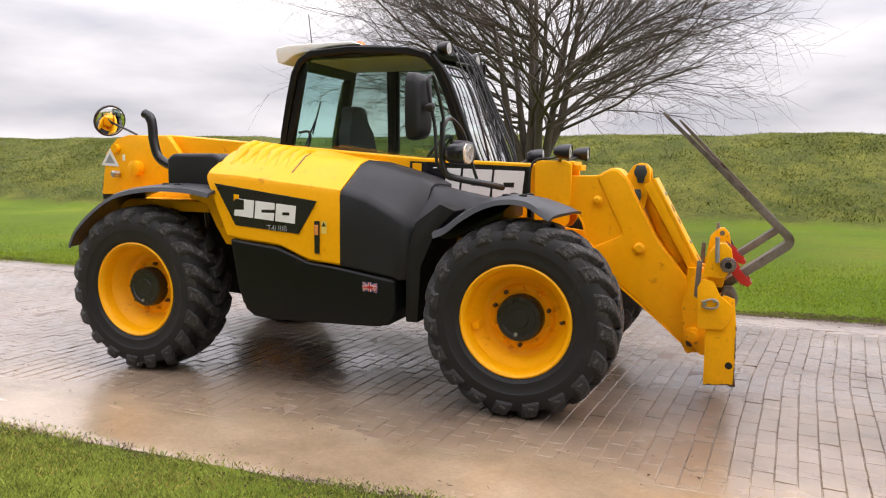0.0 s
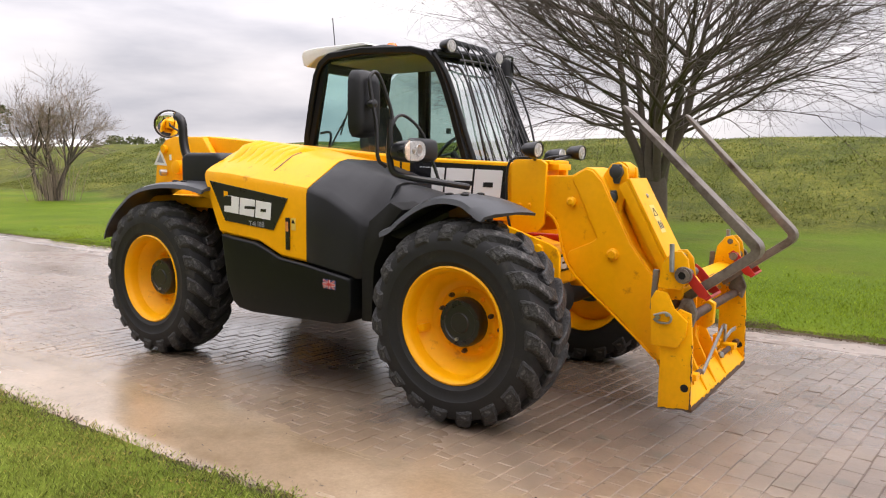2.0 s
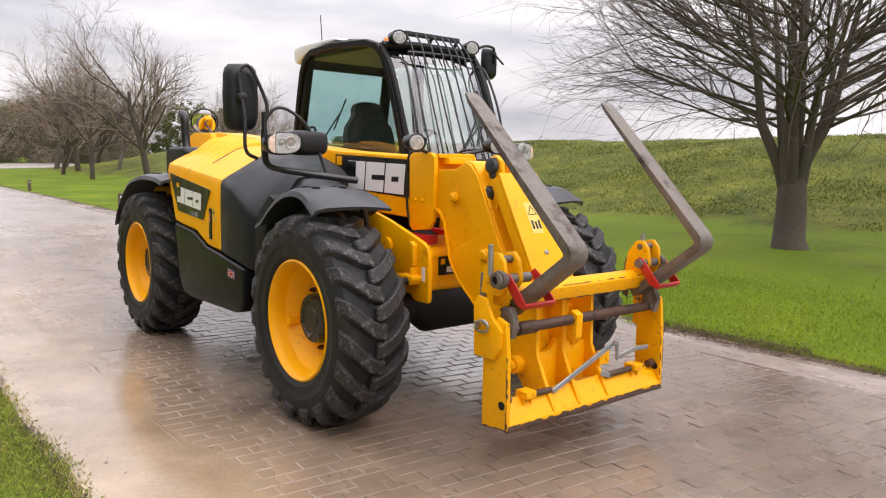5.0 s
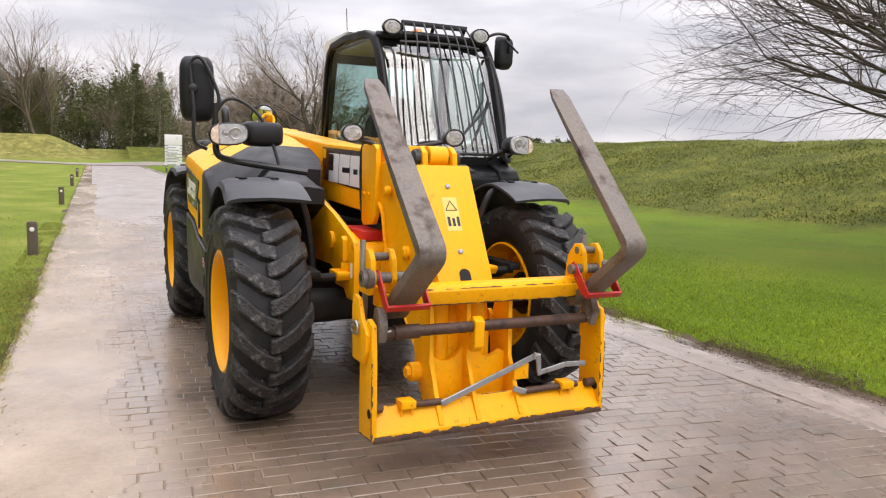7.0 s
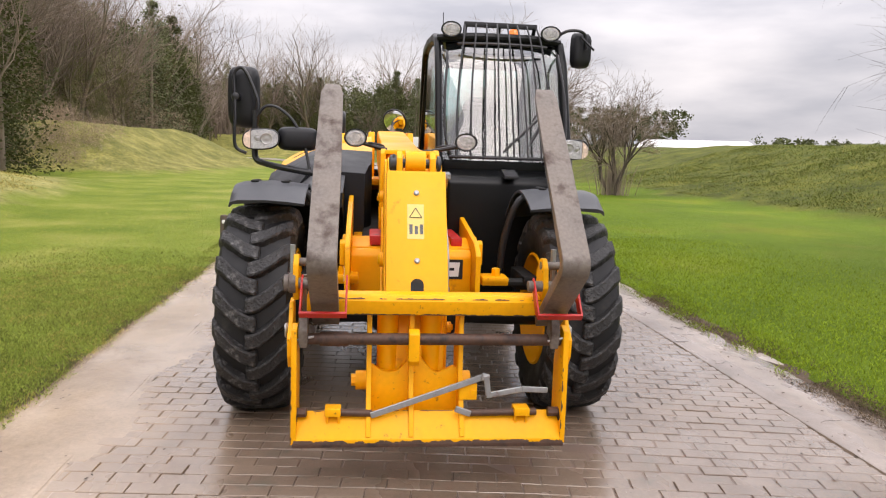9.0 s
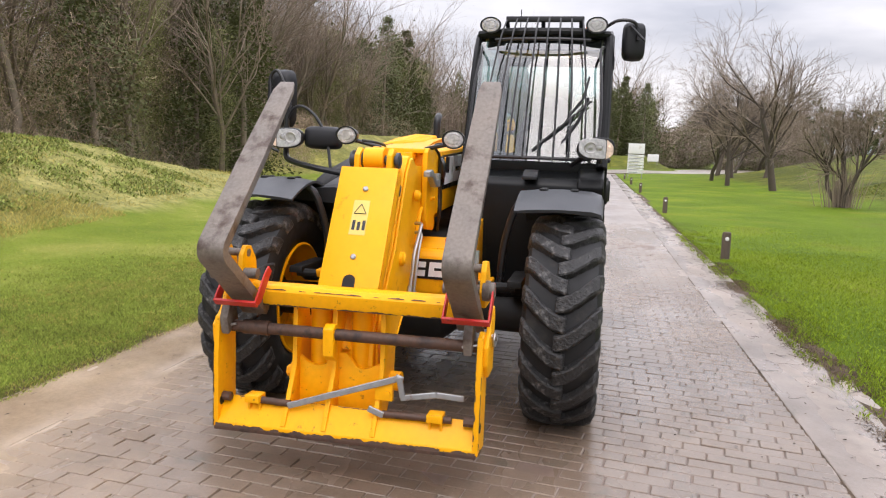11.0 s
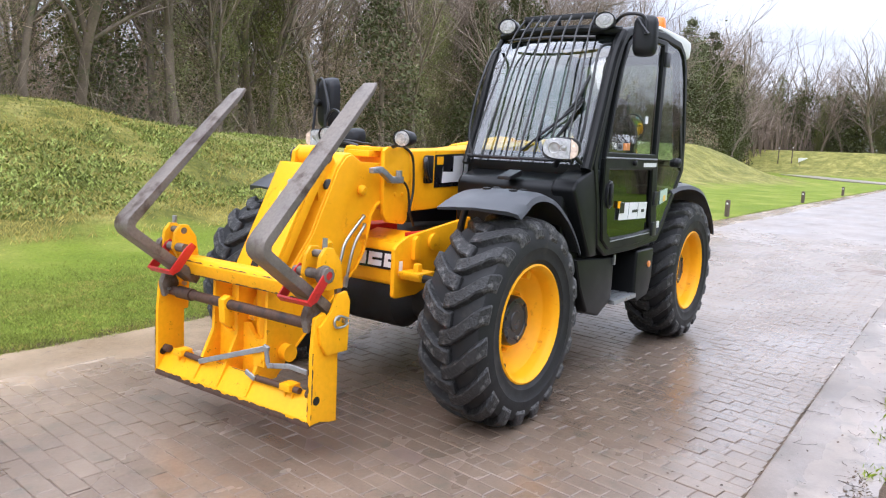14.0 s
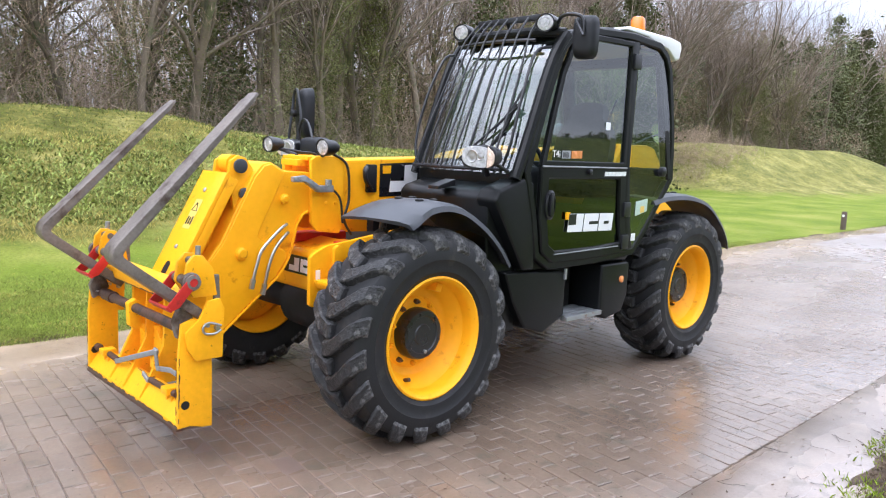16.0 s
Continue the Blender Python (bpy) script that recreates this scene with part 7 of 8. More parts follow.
# the fork hinge eyes on the beam
for s, ya, yb in ((-1, -0.635, -0.345), (1, 0.325, 0.61)):
    bm = bmesh.new()
    for y in ((ya + 0.03, ya + 0.125) if s < 0 else (yb - 0.03, yb - 0.125)):
        prism(bm, [(1.0, 0.84), (1.02, 0.97), (1.07, 1.035), (1.115, 1.04), (1.15, 1.0), (1.165, 0.91), (1.12, 0.84)], y - 0.012, y + 0.012, "y", 0.006)
        part("hinge_ear", bm, YELLOW_WORN, car, "yellow hinge ear for the fork")
        bm = bmesh.new()
    outer = ya if s < 0 else yb
    tube(bm, [(1.135, outer, 0.918), (1.135, outer - s * 0.2, 0.918)], 0.024, 14)
    tube(bm, [(1.1, outer - s * 0.02, 1.005), (1.1, outer - s * 0.14, 1.005)], 0.018, 12)
    lathe(bm, [(0.024, -0.02), (0.036, -0.018), (0.036, 0.018), (0.02, 0.022), (0.02, 0.0)], (1.135, outer, 0.918), (0, s, 0), 20)
    lathe(bm, [(0.042, -0.03), (0.044, -0.02), (0.044, -0.004), (0.04, 0.0)], (1.135, outer, 0.918), (0, s, 0), 24)
    pin = part("hinge_pin", bm, FORK_STEEL, car, "worn steel hinge pin")
    bm = bmesh.new()
    tube(bm, [(1.075, outer - s * 0.075 if s > 0 else outer + 0.01, 0.93), (1.07, outer - s * 0.075 if s > 0 else outer + 0.01, 1.075)], 0.0125, 10)
    part("locking_pin", bm, GALV, car, "upright galvanised locking pin")
    bm = bmesh.new()
    lathe(bm, [(0.0205, 0.012), (0.0205, 0.014), (0.004, 0.0145)], (1.135, outer, 0.918), (0, s, 0), 18)
    part("pin_bore", bm, DARK, pin)
    yc = -0.478 if s < 0 else 0.525
    bm = bmesh.new()
    y_in = yc - s * 0.09
    y_out = yc + s * 0.1
    for y in (y_in, y_out):
        prism(bm, [(1.1, 0.93), (1.13, 0.955), (1.165, 0.93), (1.26, 0.822), (1.235, 0.797), (1.205, 0.807)], y - 0.004, y + 0.004, "y", 0.002)
    flat = [(1.235, 0.797), (1.26, 0.822), (1.268, 0.814), (1.243, 0.789)]
    prism(bm, flat, min(y_in, y_out) - 0.004, max(y_in, y_out) + 0.004, "y", 0.002)
    part("fork_strap", bm, RED, car, "red steel strap round the folded fork")
    # fork: heel forward, the blade folded up and back
    bm = bmesh.new()
    tip, end, h = Vector((0.735, 1.79) if s < 0 else (0.775, 1.805)), Vector((1.06, 0.74)), Vector((1.475, 1.055))
    t1, t2 = (tip - h).normalized(), (end - h).normalized()
    bend = [(h + t1 * 0.055).lerp(h, u).lerp(h.lerp(h + t2 * 0.055, u), u) for u in (0, 0.2, 0.4, 0.6, 0.8, 1.0)]
    line = [tip, tip.lerp(h, 0.06), tip.lerp(h, 0.5), h + t1 * 0.2] + bend + [h + t2 * 0.2, end]
    half = [0.007, 0.0105, 0.0165, 0.021] + [0.0235] * 6 + [0.0235, 0.0235]
    sides = [[], []]
    for i, p in enumerate(line):
        w = (line[min(i + 1, len(line) - 1)] - line[max(i - 1, 0)]).normalized()
        for side, k in zip(sides, (1, -1)):
            side.append(p + k * half[i] * Vector((-w.y, w.x)))
    out = sides[0] + sides[1][::-1]
    prism(bm, [(p.x, p.y) for p in out], yc - 0.058, yc + 0.058, "y", 0.006)
    for v in bm.verts:
        u = (Vector((v.co.x, v.co.z)) - h).dot(t1)
        if u > 0.9:
            v.co.y = yc + (v.co.y - yc) * (1 - 0.4 * ((u - 0.9) / 0.14) ** 2)
    part("fork", bm, FORK_STEEL, car, "rusty grey steel pallet fork folded upwards")

# ---- mudguards ----
def mudguard(profile, y0, y1, label, drop=0.035, swept=False):
    bm = bmesh.new()
    pts = [Vector((x, 0, z)) for x, z in profile]
    pts = spline(pts, 4)
    inner, outer = (y0, y1) if abs(y1) > abs(y0) else (y1, y0)
    s = 1 if outer > 0 else -1
    secs = []
    for i, p in enumerate(pts):
        way = (pts[min(i + 1, len(pts) - 1)] - pts[max(i - 1, 0)]).normalized()
        n = Vector((-way.z, 0, way.x))
        if n.z < 0:
            n = -n
        q = lambda y, h: tuple(Vector((p.x, y, p.z)) + n * h)
        secs.append([q(inner, 0), q(inner + s * 0.1, 0.012), q((inner + outer) / 2, 0.018), q(outer - s * 0.06, 0.01), q(outer - s * 0.012, -0.006), q(outer, -drop), q(outer - s * 0.012, -drop),
                     q(outer - s * 0.03, -0.018), q((inner + outer) / 2, 0.003), q(inner, -0.014)])
    loft(bm, secs)
    if swept:
        for v in bm.verts:
            v.co.x -= 0.1 * ((abs(v.co.y) - abs(inner)) / abs(outer - inner)) ** 3 * smoothstep(0.0, 0.28, v.co.x)
    g = part("mudguard", bm, FENDER, tele, label, 40)
    top = max(pts, key=lambda p: p.z)
    for dx in (-0.05, 0.05):
        for yy in (inner + s * 0.13, inner + s * 0.3):
            bm = bmesh.new()
            lathe(bm, [(0.024, -0.01), (0.024, 0.003), (0.014, 0.007), (0.005, 0.008)], (top.x + dx, yy, top.z + 0.014), (0, 0, 1), 10)
            part("bolt", bm, DARK, g)
    bm = bmesh.new()
    tube(bm, [(top.x + 0.02, inner + s * 0.15, top.z - 0.01), (top.x + 0.02, inner + s * 0.0, top.z - 0.06), (top.x, inner - s * 0.08, top.z - 0.3), (top.x, inner - s * 0.1, top.z - 0.55)], 0.022, 10, smooth=4)
    part("stay", bm, BAR_BLACK, g, "black tubular stay")
    return g


FRONT_GUARD = [(0.295, 1.195), (0.2, 1.235), (0.06, 1.275), (-0.08, 1.285), (-0.22, 1.25), (-0.36, 1.17), (-0.45, 1.1)]
REAR_GUARD = [(-3.36, 0.86), (-3.3, 0.97), (-3.16, 1.1), (-2.93, 1.24), (-2.64, 1.3), (-2.32, 1.305), (-2.1, 1.275)]
mudguard(FRONT_GUARD + [(-0.52, 1.07)], -0.64, -1.06, "grey plastic mudguard over the front wheel", swept=True)
mudguard(FRONT_GUARD + [(-0.53, 1.02), (-0.6, 0.93)], 0.6, 1.06, "grey plastic mudguard over the front wheel", swept=True)
mudguard(REAR_GUARD, -0.68, -1.08, "grey plastic mudguard over the rear wheel")
mudguard(REAR_GUARD, 0.68, 1.08, "grey plastic mudguard over the rear wheel")

# ---- cab ----
cab = new("cab")
cab.parent = tele
tagged(cab, "black cab with tinted glass, a white roof and a front bar guard")
YR, YL = 0.15, 1.07
SIDE = [(-0.66, 1.46), (-0.73, 1.66), (-0.81, 1.9), (-0.88, 2.08), (-0.95, 2.22), (-1.04, 2.31), (-1.2, 2.355), (-1.7, 2.385), (-2.05, 2.365), (-2.16, 2.3), (-2.22, 2.2), (-2.27, 2.0), (-2.33, 1.7), (-2.35, 1.46)]


def inset(pts, d):
    c = Vector((sum(p[0] for p in pts) / len(pts), sum(p[1] for p in pts) / len(pts)))
    out = []
    k = len(pts)
    for i in range(k):
        a, b, e = Vector(pts[i - 1]), Vector(pts[i]), Vector(pts[(i + 1) % k])
        n1, n2 = (b - a).normalized(), (e - b).normalized()
        n = Vector((-(n1.y + n2.y), n1.x + n2.x))
        if n.length < 1e-6:
            n = c - b
        n.normalize()
        if n.dot(c - b) < 0:
            n = -n
        cosine = max(0.5, abs(n.dot(Vector((-n1.y, n1.x)))))
        q = b + n * d / cosine
        out.append((q.x, q.y))
    return out


def pane_sheet(name, pts, h, mat, parent, label, axis="y"):
    put = {"y": lambda p: (p[0], h, p[1]), "x": lambda p: (h, p[0], p[1])}[axis]
    bmx = bmesh.new()
    bmx.faces.new([bmx.verts.new(put(p)) for p in pts])
    ob = part(name, bmx, mat, parent, label, smooth=0)
    ob.visible_shadow = False
    return ob


# right side: one window over the boom
bm = bmesh.new()
frame_loop(bm, SIDE, inset(SIDE, 0.055), YR, YR + 0.06, "y", 0.008)
part("side_frame", bm, BLACK, cab, "black cab side frame")
pane_sheet("side_window", inset(SIDE, 0.045), YR + 0.025, GLASS, cab, "tinted side window")
# left side: upper frame with the door and the quarter window
LEFT = [(-0.66, 1.46), (-0.73, 1.66), (-0.81, 1.9), (-0.88, 2.08), (-0.95, 2.22), (-1.04, 2.31), (-1.2, 2.355), (-1.7, 2.385), (-2.05, 2.365), (-2.16, 2.3), (-2.22, 2.2), (-2.27, 2.0), (-2.33, 1.7), (-2.35, 1.42), (-2.16, 1.2), (-2.0, 1.02), (-1.88, 0.9),
        (-1.4, 0.87), (-0.93, 0.87), (-0.79, 0.95), (-0.74, 1.2)]
bm = bmesh.new()
frame_loop(bm, LEFT, inset(LEFT, 0.05), YL - 0.06, YL - 0.004, "y", 0.008)
part("side_frame", bm, BLACK, cab, "black cab door frame")
DOOR_UP = [(-0.8, 1.5), (-0.88, 1.82), (-0.95, 2.06), (-1.03, 2.22), (-1.12, 2.285), (-1.3, 2.315), (-1.7, 2.325), (-1.7, 1.5)]
DOOR_LOW = [(-0.8, 1.5), (-1.7, 1.5), (-1.73, 1.15), (-1.78, 0.93), (-1.4, 0.91), (-0.95, 0.91), (-0.84, 0.98), (-0.8, 1.2)]
bm = bmesh.new()
frame_loop(bm, DOOR_UP, inset(DOOR_UP, 0.035), YL - 0.03, YL + 0.006, "y", 0.006)
door = part("door", bm, BLACK, cab, "black-framed cab door with dark glass")
pane_sheet("door_window", inset(DOOR_UP, 0.025), YL - 0.01, GLASS_DOOR, door, "tinted upper door window")
bm = bmesh.new()
frame_loop(bm, DOOR_LOW, inset(DOOR_LOW, 0.075), YL - 0.03, YL + 0.008, "y", 0.008)
part("door_panel", bm, BLACK, door, "black lower door frame")
pane_sheet("lower_door_glass", inset(DOOR_LOW, 0.06), YL - 0.012, GLASS_DARK, door, "dark green lower door glass")
bm = bmesh.new()
tube(bm, [(-0.8, YL + 0.01, 1.5), (-1.7, YL + 0.01, 1.5)], 0.005, 6)
part("door_trim", bm, GALV, door, "thin bright trim line")
bm = bmesh.new()
tube(bm, [(-0.96, YL + 0.009, 0.965), (-1.66, YL + 0.009, 0.975)], 0.004, 6)
part("door_trim", bm, GALV, door, "thin bright trim line")
bm = bmesh.new()
lathe(bm, [(0.06, 0), (0.06, 0.012), (0.05, 0.018), (0.045, 0.006)], (-0.885, YL + 0.006, 1.27), (0, 1, 0), 24)
for v in bm.verts:
    v.co.z = 1.27 + (v.co.z - 1.27) * 1.5
    v.co.x = -0.885 + (v.co.x + 0.885) * 0.8
box(bm, -0.9, -0.87, YL + 0.01, YL + 0.035, 1.2, 1.34, 0.01)
part("door_handle", bm, BAR_BLACK, door, "black recessed door handle")
bm = bmesh.new()
lathe(bm, [(0.018, 0), (0.018, 0.02), (0.01, 0.026)], (-1.27, YL + 0.006, 1.47), (0, 1, 0), 12)
part("door_lock", bm, BAR_BLACK, door)
QUARTER = [(-1.79, 2.32), (-2.02, 2.3), (-2.1, 2.24), (-2.17, 2.1), (-2.23, 1.9), (-2.29, 1.65), (-2.3, 1.44), (-2.12, 1.2), (-1.87, 0.95), (-1.82, 1.1), (-1.77, 1.5)]
pane_sheet("quarter_window", QUARTER, YL - 0.012, GLASS_DOOR, cab, "tinted rear quarter window")
bm = bmesh.new()
prism(bm, [(-1.695, 2.33), (-1.775, 2.33), (-1.76, 1.5), (-1.82, 1.1), (-1.87, 0.93), (-1.79, 0.92), (-1.735, 1.15), (-1.695, 1.5)], YL - 0.05, YL - 0.006, "y", 0.006)
pillar = part("door_pillar", bm, BLACK, cab)
for z in (2.2, 1.22, 1.0):
    bm = bmesh.new()
    box(bm, -1.77, -1.69, YL - 0.002, YL + 0.022, z - 0.05, z + 0.05, 0.008)
    part("hinge", bm, BAR_BLACK, pillar)
badge_blocks(-1.08, 1.095, -1.58, 1.085, 0.115, YL + 0.0, 0.004, door)
block([(-1.06, 1.175), (-1.105, 1.174), (-1.105, 1.22), (-1.06, 1.221)], YL, YL + 0.005, YELLOW, door, "badge_square")
badge_blocks(-1.44, 1.445, -1.69, 1.447, 0.028, YL + 0.009, 0.002, door, count=6)
def lettering(text, place, size, facing, mat, parent):
    """Raised letters lying on an upright side face."""
    cu = bpy.data.curves.new("lettering", "FONT")
    cu.body, cu.size, cu.extrude = text, size, 0.0008
    tmp_ob = bpy.data.objects.new("scratch_text", cu)
    scene.collection.objects.link(tmp_ob)
    deps = bpy.context.evaluated_depsgraph_get()
    me = bpy.data.meshes.new_from_object(tmp_ob.evaluated_get(deps))
    bpy.data.objects.remove(tmp_ob)
    bmx = bmesh.new()
    bmx.from_mesh(me)
    bpy.data.meshes.remove(me)
    turn = Matrix(((-1, 0, 0), (0, 0, 1), (0, 1, 0))).to_4x4() if facing > 0 else Matrix(((1, 0, 0), (0, 0, -1), (0, 1, 0))).to_4x4()
    bmesh.ops.transform(bmx, matrix=Matrix.Translation(place) @ turn, verts=bmx.verts)
    return part("lettering", bmx, mat, parent, smooth=0)


lettering("T4i", (-0.9, YL - 0.004, 1.555), 0.06, 1, DECAL_WHITE, door)
block([(-0.995, 1.548), (-1.08, 1.55), (-1.08, 1.598), (-0.995, 1.596)], YL - 0.006, YL - 0.003, DECAL_GREY, door, "sticker")
lettering("IIIB", (-1.0, YL - 0.0015, 1.556), 0.045, 1, DECAL_BLACK, door)
block([(-1.09, 1.55), (-1.2, 1.553), (-1.2, 1.6), (-1.09, 1.597)], YL - 0.006, YL - 0.003, AMBER, door, "sticker")
block([(-1.44, 1.74), (-1.49, 1.74), (-1.49, 1.79), (-1.44, 1.79)], YL - 0.006, YL - 0.003, DECAL_WHITE, door, "sticker")
block([(-1.87, 1.17), (-2.02, 1.2), (-2.02, 1.29), (-1.87, 1.27)], YL - 0.008, YL - 0.005, DECAL_PALE, cab, "sticker")
block([(-1.93, 1.19), (-1.98, 1.195), (-1.98, 1.24), (-1.93, 1.235)], YL - 0.005, YL - 0.003, DECAL_YELLOW, cab, "sticker")
block([(-1.83, 1.0), (-1.88, 1.0), (-1.88, 1.05), (-1.83, 1.05)], YL - 0.004, YL, DECAL_WHITE, cab, "sticker")
bm = bmesh.new()
lathe(bm, [(0.035, 0), (0.035, 0.03), (0.02, 0.04)], (-2.17, YL - 0.01, 1.48), (0, 1, 0), 16)
part("window_catch", bm, BAR_BLACK, cab)

lettering("T4i IIIB", (-1.69, -1.0085, 1.035), 0.052, -1, DECAL_GREY, badge)
# windscreen, curved between the pillars
def screen_line(z):
    return lerp_table(z, [(1.42, -0.6), (1.66, -0.7), (1.9, -0.79), (2.08, -0.86), (2.22, -0.94), (2.31, -1.03), (2.36, -1.15)])


bm = bmesh.new()
rows = []
for k in range(13):
    z = 1.45 + (2.29 - 1.45) * k / 12
    row = []
    for j in range(9):
        u = j / 8
        row.append(bm.verts.new((screen_line(z) + 0.05 * math.sin(math.pi * u), YR + 0.03 + (YL - YR - 0.06) * u, z)))
    rows.append(row)
for one, two in zip(rows, rows[1:]):
    for j in range(8):
        bm.faces.new((one[j], one[j + 1], two[j + 1], two[j]))
pane = part("windscreen", bm, GLASS_CLEAR, cab, "large curved windscreen", 80)
pane.visible_shadow = False
for y, rad in ((YR + 0.02, 0.024), (YL - 0.03, 0.036)):
    bm = bmesh.new()
    tube(bm, [(screen_line(z), y, z) for z in (1.42, 1.6, 1.8, 2.0, 2.15, 2.28)], rad, 10, smooth=3)
    part("front_pillar", bm, BLACK, cab)
bm = bmesh.new()
tube(bm, [(-0.99, YR + 0.02, 2.29), (-0.93, 0.4, 2.3), (-0.92, 0.6, 2.3), (-0.93, 0.85, 2.3), (-0.99, YL - 0.03, 2.29)], 0.03, 10, smooth=4)
part("screen_header", bm, BLACK, cab)
# rear window and lower cab body
bm = bmesh.new()
frame_loop(bm, [(YR, 1.42), (YL, 1.42), (YL - 0.03, 2.3), (YR + 0.03, 2.3)], [(YR + 0.07, 1.5), (YL - 0.07, 1.5), (YL - 0.09, 2.22), (YR + 0.09, 2.22)], -2.33, -2.26, "x", 0.01)
LEAN_BACK = [(1.42, 0.0), (1.7, 0.025), (2.0, 0.085), (2.2, 0.135), (2.3, 0.19)]
for v in bm.verts:
    v.co.x += lerp_table(v.co.z, LEAN_BACK)
part("rear_frame", bm, BLACK, cab)
pane_sheet("rear_window", [(YR + 0.06, 1.49), (YL - 0.06, 1.49), (YL - 0.08, 2.23), (YR + 0.08, 2.23)], -2.297, GLASS, cab, "tinted rear window", "x")
for v in bpy.data.objects["rear_window"].data.vertices:
    v.co.x += lerp_table(v.co.z, LEAN_BACK)
bm = bmesh.new()
prism(bm, [(-2.34, 1.45), (-0.66, 1.45), (-0.62, 1.0), (-0.8, 0.86), (-1.88, 0.86), (-2.16, 1.2)], YR, YR + 0.05, "y", 0.01)
prism(bm, [(-2.34, 1.45), (-2.26, 1.45), (-2.1, 1.2), (-1.86, 0.95), (-0.7, 0.95), (-0.7, 0.87), (-1.88, 0.86), (-2.16, 1.16)], YR, YL - 0.06, "y", 0.006)
part("cab_tub", bm, BLACK, cab, "black cab floor and inner wall")
# roof
bm = bmesh.new()
ring = lambda z, d, x0=-0.98, x1=-2.12: [(x0 - d, YR + 0.03 + d * 0.6, z), (x0 + 0.05 - d, (YR + YL) / 2, z), (x0 - d, YL - 0.03 - d * 0.6, z), (-1.5, YL - 0.005 - d * 0.6, z + 0.01), (x1 + d, YL - 0.03 - d * 0.6, z), (x1 - 0.02 + d, (YR + YL) / 2, z), (x1 + d, YR + 0.03 + d * 0.6, z), (-1.5, YR + 0.005 + d * 0.6, z + 0.01)]
loft(bm, [ring(2.31, 0.0), ring(2.36, 0.02), ring(2.395, 0.08), ring(2.405, 0.2)])
for v in bm.verts:
    v.co.z -= 0.075 * smoothstep(-1.65, -1.05, v.co.x) * smoothstep(2.3, 2.36, v.co.z)
part("roof", bm, BLACK, cab, "black cab roof", 50)
bm = bmesh.new()
prism(bm, [(-1.62, 2.4), (-1.7, 2.43), (-2.25, 2.425), (-2.37, 2.41), (-2.39, 2.37), (-2.37, 2.29), (-2.32, 2.27), (-2.2, 2.34), (-1.9, 2.39)], YR + 0.04, YL - 0.04, "y", 0.025, seg=3)
part("roof_cap", bm, WHITE, cab, "white rear roof cap")
bm = bmesh.new()
box(bm, -2.2, -1.05, YR + 0.07, YL - 0.07, 2.285, 2.305, 0.008)
part("roof_liner", bm, LINER, cab, "beige roof liner")
# interior
bm = bmesh.new()
prism(bm, [(-1.0, 2.31), (-0.985, 2.2), (-1.0, 2.19), (-1.03, 2.31)], YR + 0.08, YL - 0.08, "y", 0.006)
part("sun_visor", bm, SEAT, cab, "dark sun visor behind the windscreen")
bm = bmesh.new()
box(bm, -1.95, -1.5, 0.38, 0.86, 1.28, 1.4, 0.05, seg=3)
part("seat", bm, SEAT, cab, "dark fabric driver's seat")
bm = bmesh.new()
tmp = bmesh.new()
loft(tmp, [[(-1.87 - lean, y0 + 0.03, z), (-1.75 - lean, y0, z), (-1.73 - lean, (y0 + y1) / 2, z), (-1.75 - lean, y1, z), (-1.87 - lean, y1 - 0.03, z)]
           for z, lean, y0, y1 in ((1.36, 0.0, 0.4, 0.84), (1.5, 0.03, 0.375, 0.865), (1.66, 0.06, 0.38, 0.86), (1.74, 0.07, 0.4, 0.84), (1.8, 0.08, 0.45, 0.79), (1.84, 0.085, 0.475, 0.765), (1.89, 0.09, 0.475, 0.765), (1.93, 0.095, 0.5, 0.74), (1.95, 0.1, 0.55, 0.69))])
bmesh.ops.recalc_face_normals(tmp, faces=tmp.faces)
join(bm, tmp)
part("seat_back", bm, SEAT, cab, "dark fabric seat back with a headrest", 70)
bm = bmesh.new()
prism(bm, [(-0.7, 1.0), (-1.0, 1.0), (-1.02, 1.4), (-0.92, 1.5), (-0.74, 1.5), (-0.68, 1.44)], 0.3, 0.95, "y", 0.03)
part("dashboard", bm, PLASTIC, cab, "charcoal dashboard")
bm = bmesh.new()
ringpts = [(-1.12 + 0.17 * math.cos(t) * 0.6, 0.62 + 0.18 * math.sin(t), 1.56 + 0.17 * math.cos(t) * 0.8) for t in [2 * math.pi * k / 24 for k in range(25)]]
tube(bm, ringpts, 0.014, 8, caps=False)
tube(bm, [(-1.12, 0.62, 1.56), (-0.98, 0.62, 1.42)], 0.03, 10)
for t in (0.3, 2.4, 4.5):
    tube(bm, [(-1.12, 0.62, 1.56), (-1.12 + 0.102 * math.cos(t), 0.62 + 0.18 * math.sin(t), 1.56 + 0.136 * math.cos(t))], 0.01, 6)
part("steering_wheel", bm, BAR_BLACK, cab, "black steering wheel")
bm = bmesh.new()
tube(bm, [(-2.24, 0.3, 1.5), (-2.22, 0.55, 1.86)], 0.008, 6)
tube(bm, [(-2.23, 0.5, 1.72), (-2.22, 0.62, 2.0)], 0.007, 6)
part("rear_wiper", bm, BAR_BLACK, cab)
bm = bmesh.new()
tube(bm, [(-2.19, YR + 0.06, 1.72), (-2.12, YR + 0.09, 1.73), (-2.1, YR + 0.09, 1.68), (-2.12, YR + 0.09, 1.6), (-2.07, YR + 0.09, 1.58)], 0.011, 8, smooth=4)
part("window_handle", bm, BAR_BLACK, cab, "black window handle")
